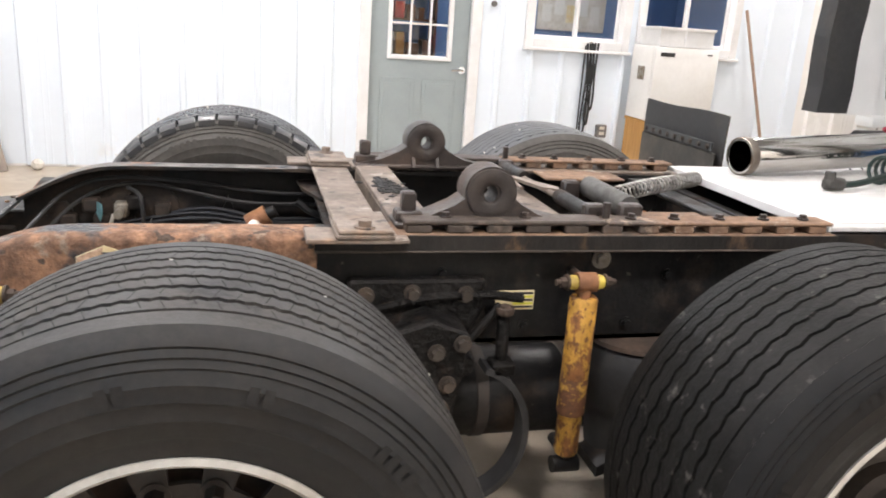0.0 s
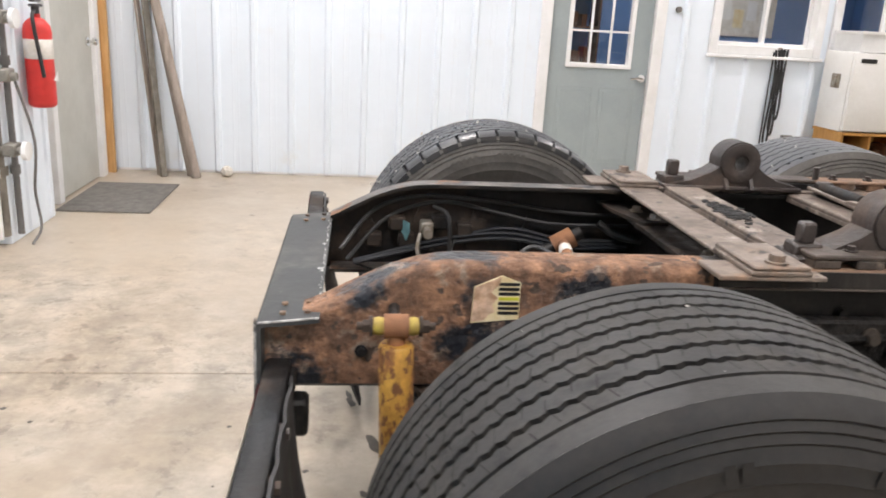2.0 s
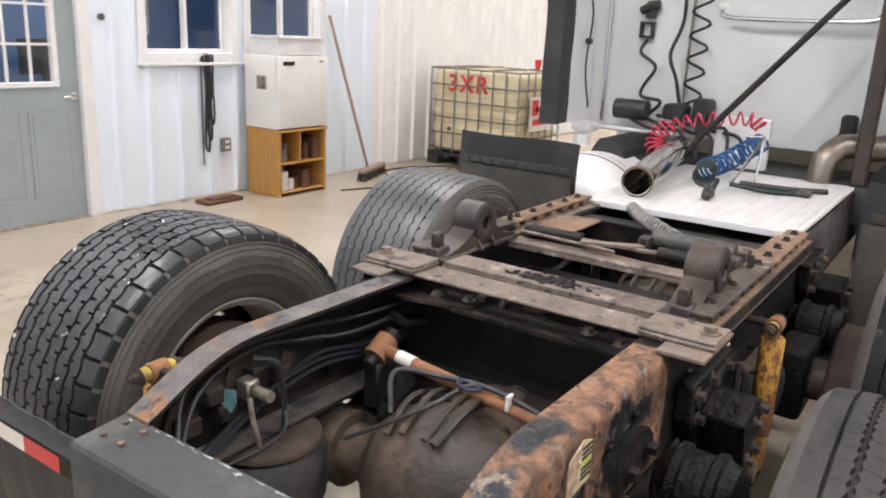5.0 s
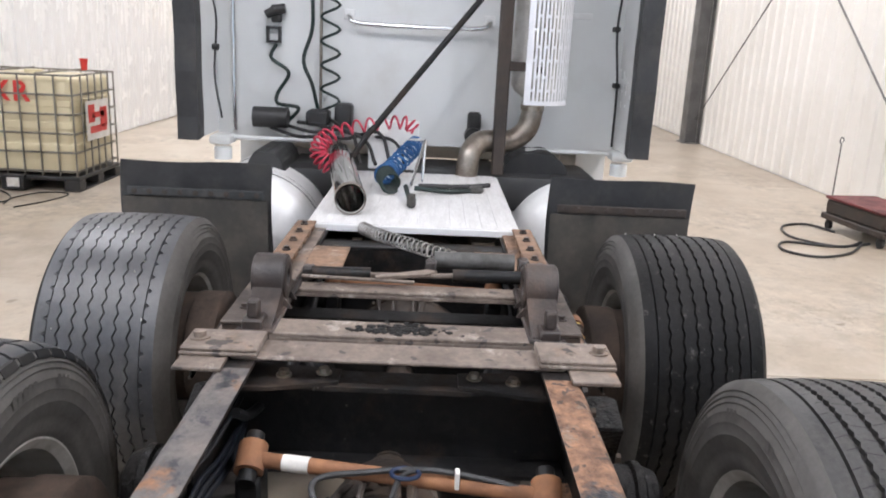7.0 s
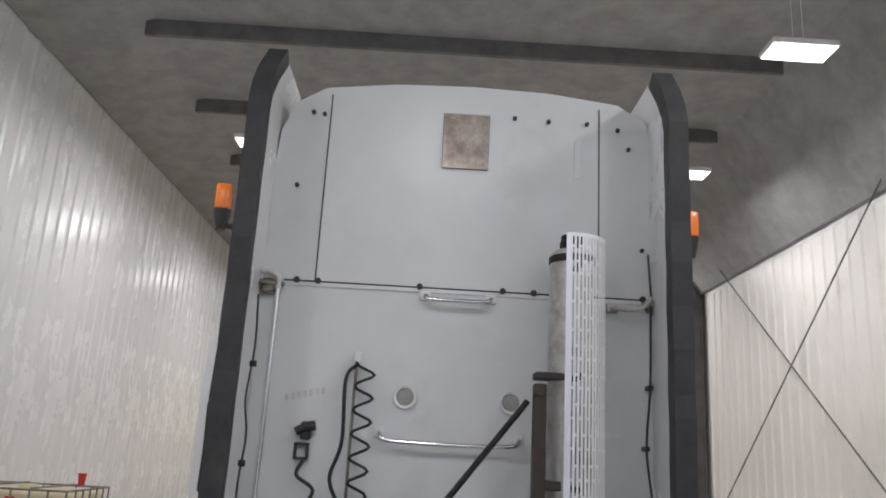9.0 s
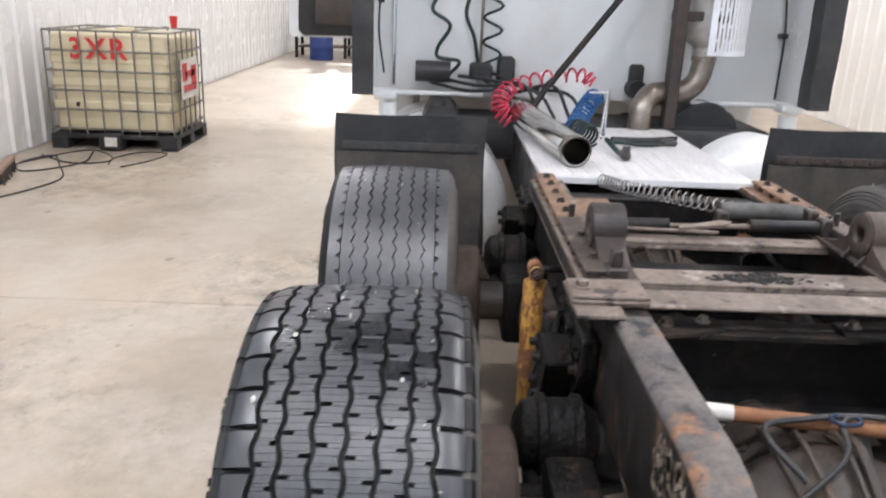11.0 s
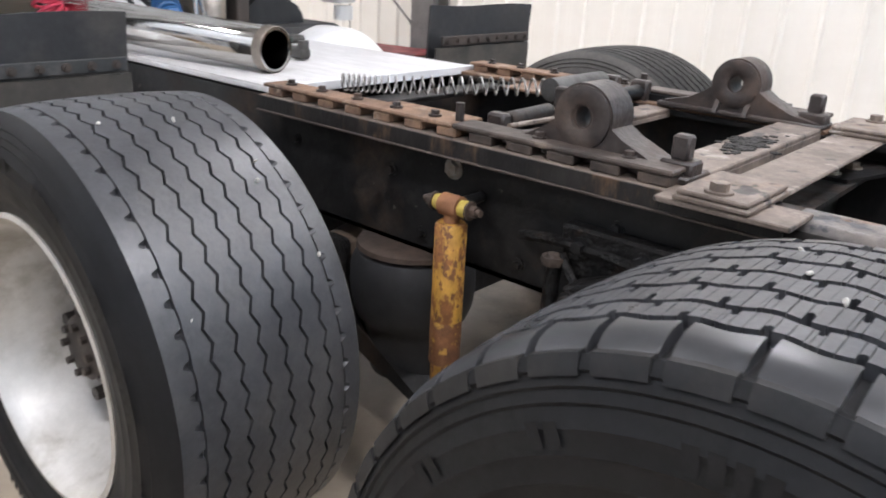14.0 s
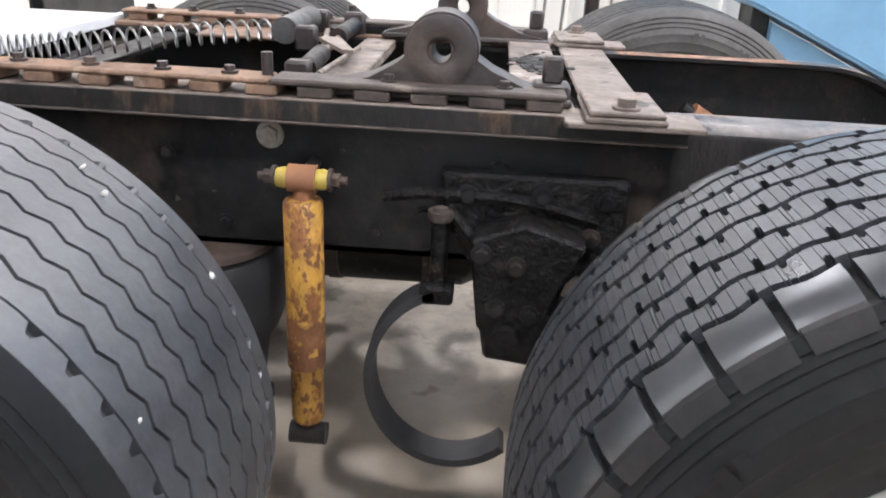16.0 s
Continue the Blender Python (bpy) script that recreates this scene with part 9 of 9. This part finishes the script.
# stains and oil drips on the concrete behind the truck
rnd = random.Random(14)
bm = bmesh.new()
for _ in range(20):
    cx_, cy_ = rnd.gauss(-1.05, 0.45), rnd.gauss(0.15, 0.6)
    r = abs(rnd.gauss(0.0, 0.008)) + 0.004
    vs = [bm.verts.new((cx_ + r * rnd.uniform(0.6, 1.4) * math.cos(a), cy_ + r * rnd.uniform(0.6, 1.4) * math.sin(a), 0.0015)) for a in [2 * math.pi * k / 10 for k in range(10)]]
    bm.faces.new(vs)
for cx_, cy_, rx, ry, turn in ((-0.75, 0.34, 0.03, 0.09, 0.3), (-0.71, 0.20, 0.022, 0.07, -0.3), (-0.71, 0.11, 0.03, 0.04, 0.9), (-0.86, 0.70, 0.015, 0.05, 0.2), (-0.80, 0.09, 0.015, 0.03, 0.5)):
    ph = [rnd.uniform(0, 6.28) for _ in range(4)]
    vs = []
    for k in range(48):
        a = 2 * math.pi * k / 48
        w = 1 + 0.28 * math.sin(2 * a + ph[0]) + 0.2 * math.sin(3 * a + ph[1]) + 0.14 * math.sin(5 * a + ph[2]) + 0.08 * math.sin(9 * a + ph[3])
        px, py = rx * w * math.cos(a), ry * w * math.sin(a)
        vs.append(bm.verts.new((cx_ + px * math.cos(turn) - py * math.sin(turn), cy_ + px * math.sin(turn) + py * math.cos(turn), 0.002)))
    bm.faces.new(vs)
tagged(part("oil_stain", bm, OIL_FILM, None, "dark oil drips on the floor behind the truck", smooth=0), "", "stain", "", "stuff")

# trolley with a handle on the far side
cart = thing("equipment_trolley", (5.4, -4.3, 0), "dark red wheeled trolley with a thin upright rod", "trolley")
cm_ = Matrix.Translation((5.45, -4.30, 0)) @ Matrix.Rotation(radians(8), 4, "Z")
bm = bmesh.new()
box(bm, -0.45, 0.45, -0.28, 0.28, 0.10, 0.16, 0.01, m=cm_)
box(bm, -0.42, 0.42, -0.26, 0.26, 0.16, 0.30, 0.02, m=cm_)
part("body", bm, DARK_STEEL, cart, "dark trolley body")
bm = bmesh.new()
box(bm, -0.43, 0.43, -0.27, 0.27, 0.301, 0.33, 0.008, m=cm_)
part("lid", bm, material("dark_red_paint", (0.16, 0.02, 0.022), (0.08, 0.015, 0.016), scale=6, rough=(0.4, 0.6)), cart, "dark red lid")
for sx in (-0.38, 0.38):
    for sy in (-0.22, 0.22):
        bm = bmesh.new()
        p = cm_ @ Vector((sx, sy, 0.045))
        cyl(bm, p - Vector((0, 0.018, 0)), p + Vector((0, 0.018, 0)), 0.045, seg=18)
        box(bm, p.x - 0.02, p.x + 0.02, p.y - 0.026, p.y + 0.026, 0.06, 0.10, 0.003)
        part("castor", bm, BLACK_RUBBER, cart, "black castor")
bm = bmesh.new()
q = cm_ @ Vector((0.40, 0.22, 0.33))
ring_ = [(q.x, q.y + 0.018 * math.cos(a), 0.875 + 0.03 * math.sin(a)) for a in [radians(-90 + 300 * k / 14) for k in range(15)]]
sweep(bm, [q, (q.x, q.y, 0.6), (q.x, q.y, 0.84)] + ring_, 0.006, 7)
part("rod", bm, BLACK_PLASTIC, cart, "thin hooked rod")
floor_cable([(5.2, -4.05), (5.0, -3.75), (5.3, -3.45), (5.75, -3.55), (5.9, -3.85), (5.6, -4.0)], 0.012, "thick black hose coiled beside the trolley")
floor_cable([(5.1, -4.0), (4.75, -3.7), (4.6, -3.35), (4.8, -3.15), (5.1, -3.3), (5.0, -3.7), (5.15, -4.1)], 0.012, "thick black hose coiled beside the trolley")

# blue trailer body and tube rack on the far side of the truck
trailer = thing("blue_trailer", (-1.7, -3.6, 0), "light-blue sheet metal trailer body with a sloping lower edge", "trailer")
bm = bmesh.new()
prism(bm, [(XR + 0.06, 0.10), (-0.30, 1.27), (-0.30, 2.7), (XR + 0.06, 2.7)], "y", -3.95, -3.30)
bmesh.ops.bevel(bm, geom=bm.edges[:], offset=0.02, segments=2, affect="EDGES")
part("body", bm, BLUE_SHEET, trailer)
bm = bmesh.new()
prism(bm, [(XR + 0.06, 0.02), (-1.50, 0.02), (-1.50, 0.70), (XR + 0.06, 0.06)], "y", -3.85, -3.45)
part("skirt", bm, BLUE_SHEET, trailer, "shaded blue lower skirt", smooth=0)
bm = bmesh.new()
box(bm, -1.495, -1.38, -3.80, -3.50, 0.0, 0.80, 0.01)
part("support_leg", bm, BLACK_FRAME, trailer, "black support leg")
bm = bmesh.new()
box(bm, -0.45, -0.36, -3.85, -3.75, 0.0, 1.25, 0.008)
part("support_leg", bm, BLACK_FRAME, trailer, "black support leg")
rack = thing("tube_rack", (-0.3, -4.4, 0), "thin steel tube frame standing against the wall", "rack")
for p0, p1 in (((-0.10, -4.35, 0.0), (-0.16, -4.55, 1.5)), ((-0.24, -4.35, 0.0), (-0.30, -4.55, 1.5)), ((-0.17, -4.42, 0.86), (-0.62, -4.42, 1.06)), ((-0.62, -4.38, 0.0), (-0.62, -4.5, 1.3)), ((-0.12, -4.5, 1.3), (-0.62, -4.5, 1.3))):
    bm = bmesh.new()
    cyl(bm, p0, p1, 0.011, seg=10)
    part("tube", bm, GALVANISED, rack)

# workbench and blue drum at the far end
bench = thing("workbench", (18.7, 3.4, 0), "dark workbench with clutter at the far end", "workbench")
bm = bmesh.new()
box(bm, 18.2, 19.2, 2.0, 4.5, 0.86, 0.92, 0.008)
part("top", bm, DARK_WOOD, bench, smooth=0)
bm = bmesh.new()
box(bm, 18.25, 19.15, 2.1, 4.4, 0.25, 0.29, 0.005)
part("shelf", bm, DARK_WOOD, bench, smooth=0)
for x in (18.25, 19.1):
    for y in (2.05, 3.2, 4.4):
        bm = bmesh.new()
        box(bm, x, x + 0.07, y, y + 0.07, 0, 0.86, 0.004)
        part("leg", bm, BLACK_FRAME, bench, smooth=0)
bm = bmesh.new()
lathe(bm, [(0, 0.0), (0.26, 0.0), (0.28, 0.02), (0.28, 0.28), (0.29, 0.30), (0.28, 0.32), (0.28, 0.6), (0.26, 0.62), (0, 0.62)], Matrix.Translation((17.8, 3.75, 0)), 28)
tagged(part("blue_drum", bm, material("blue_drum_plastic", (0.02, 0.05, 0.22), (0.015, 0.04, 0.16), scale=4, rough=(0.4, 0.55)), None, "blue plastic drum on the floor"), "", "drum")
for k in range(4):
    bm = bmesh.new()
    box(bm, 18.3, 18.7, 2.1 + 0.55 * k, 2.45 + 0.55 * k, 0.921, 1.1 + 0.1 * (k % 3), 0.01)
    tagged(part("tool_case", bm, (BLACK_PLASTIC, STEEL_GREY, DARK_WOOD, BLUE_SHEET)[k], None, "tool case standing on the workbench", smooth=0), "", "case", "bench cases")
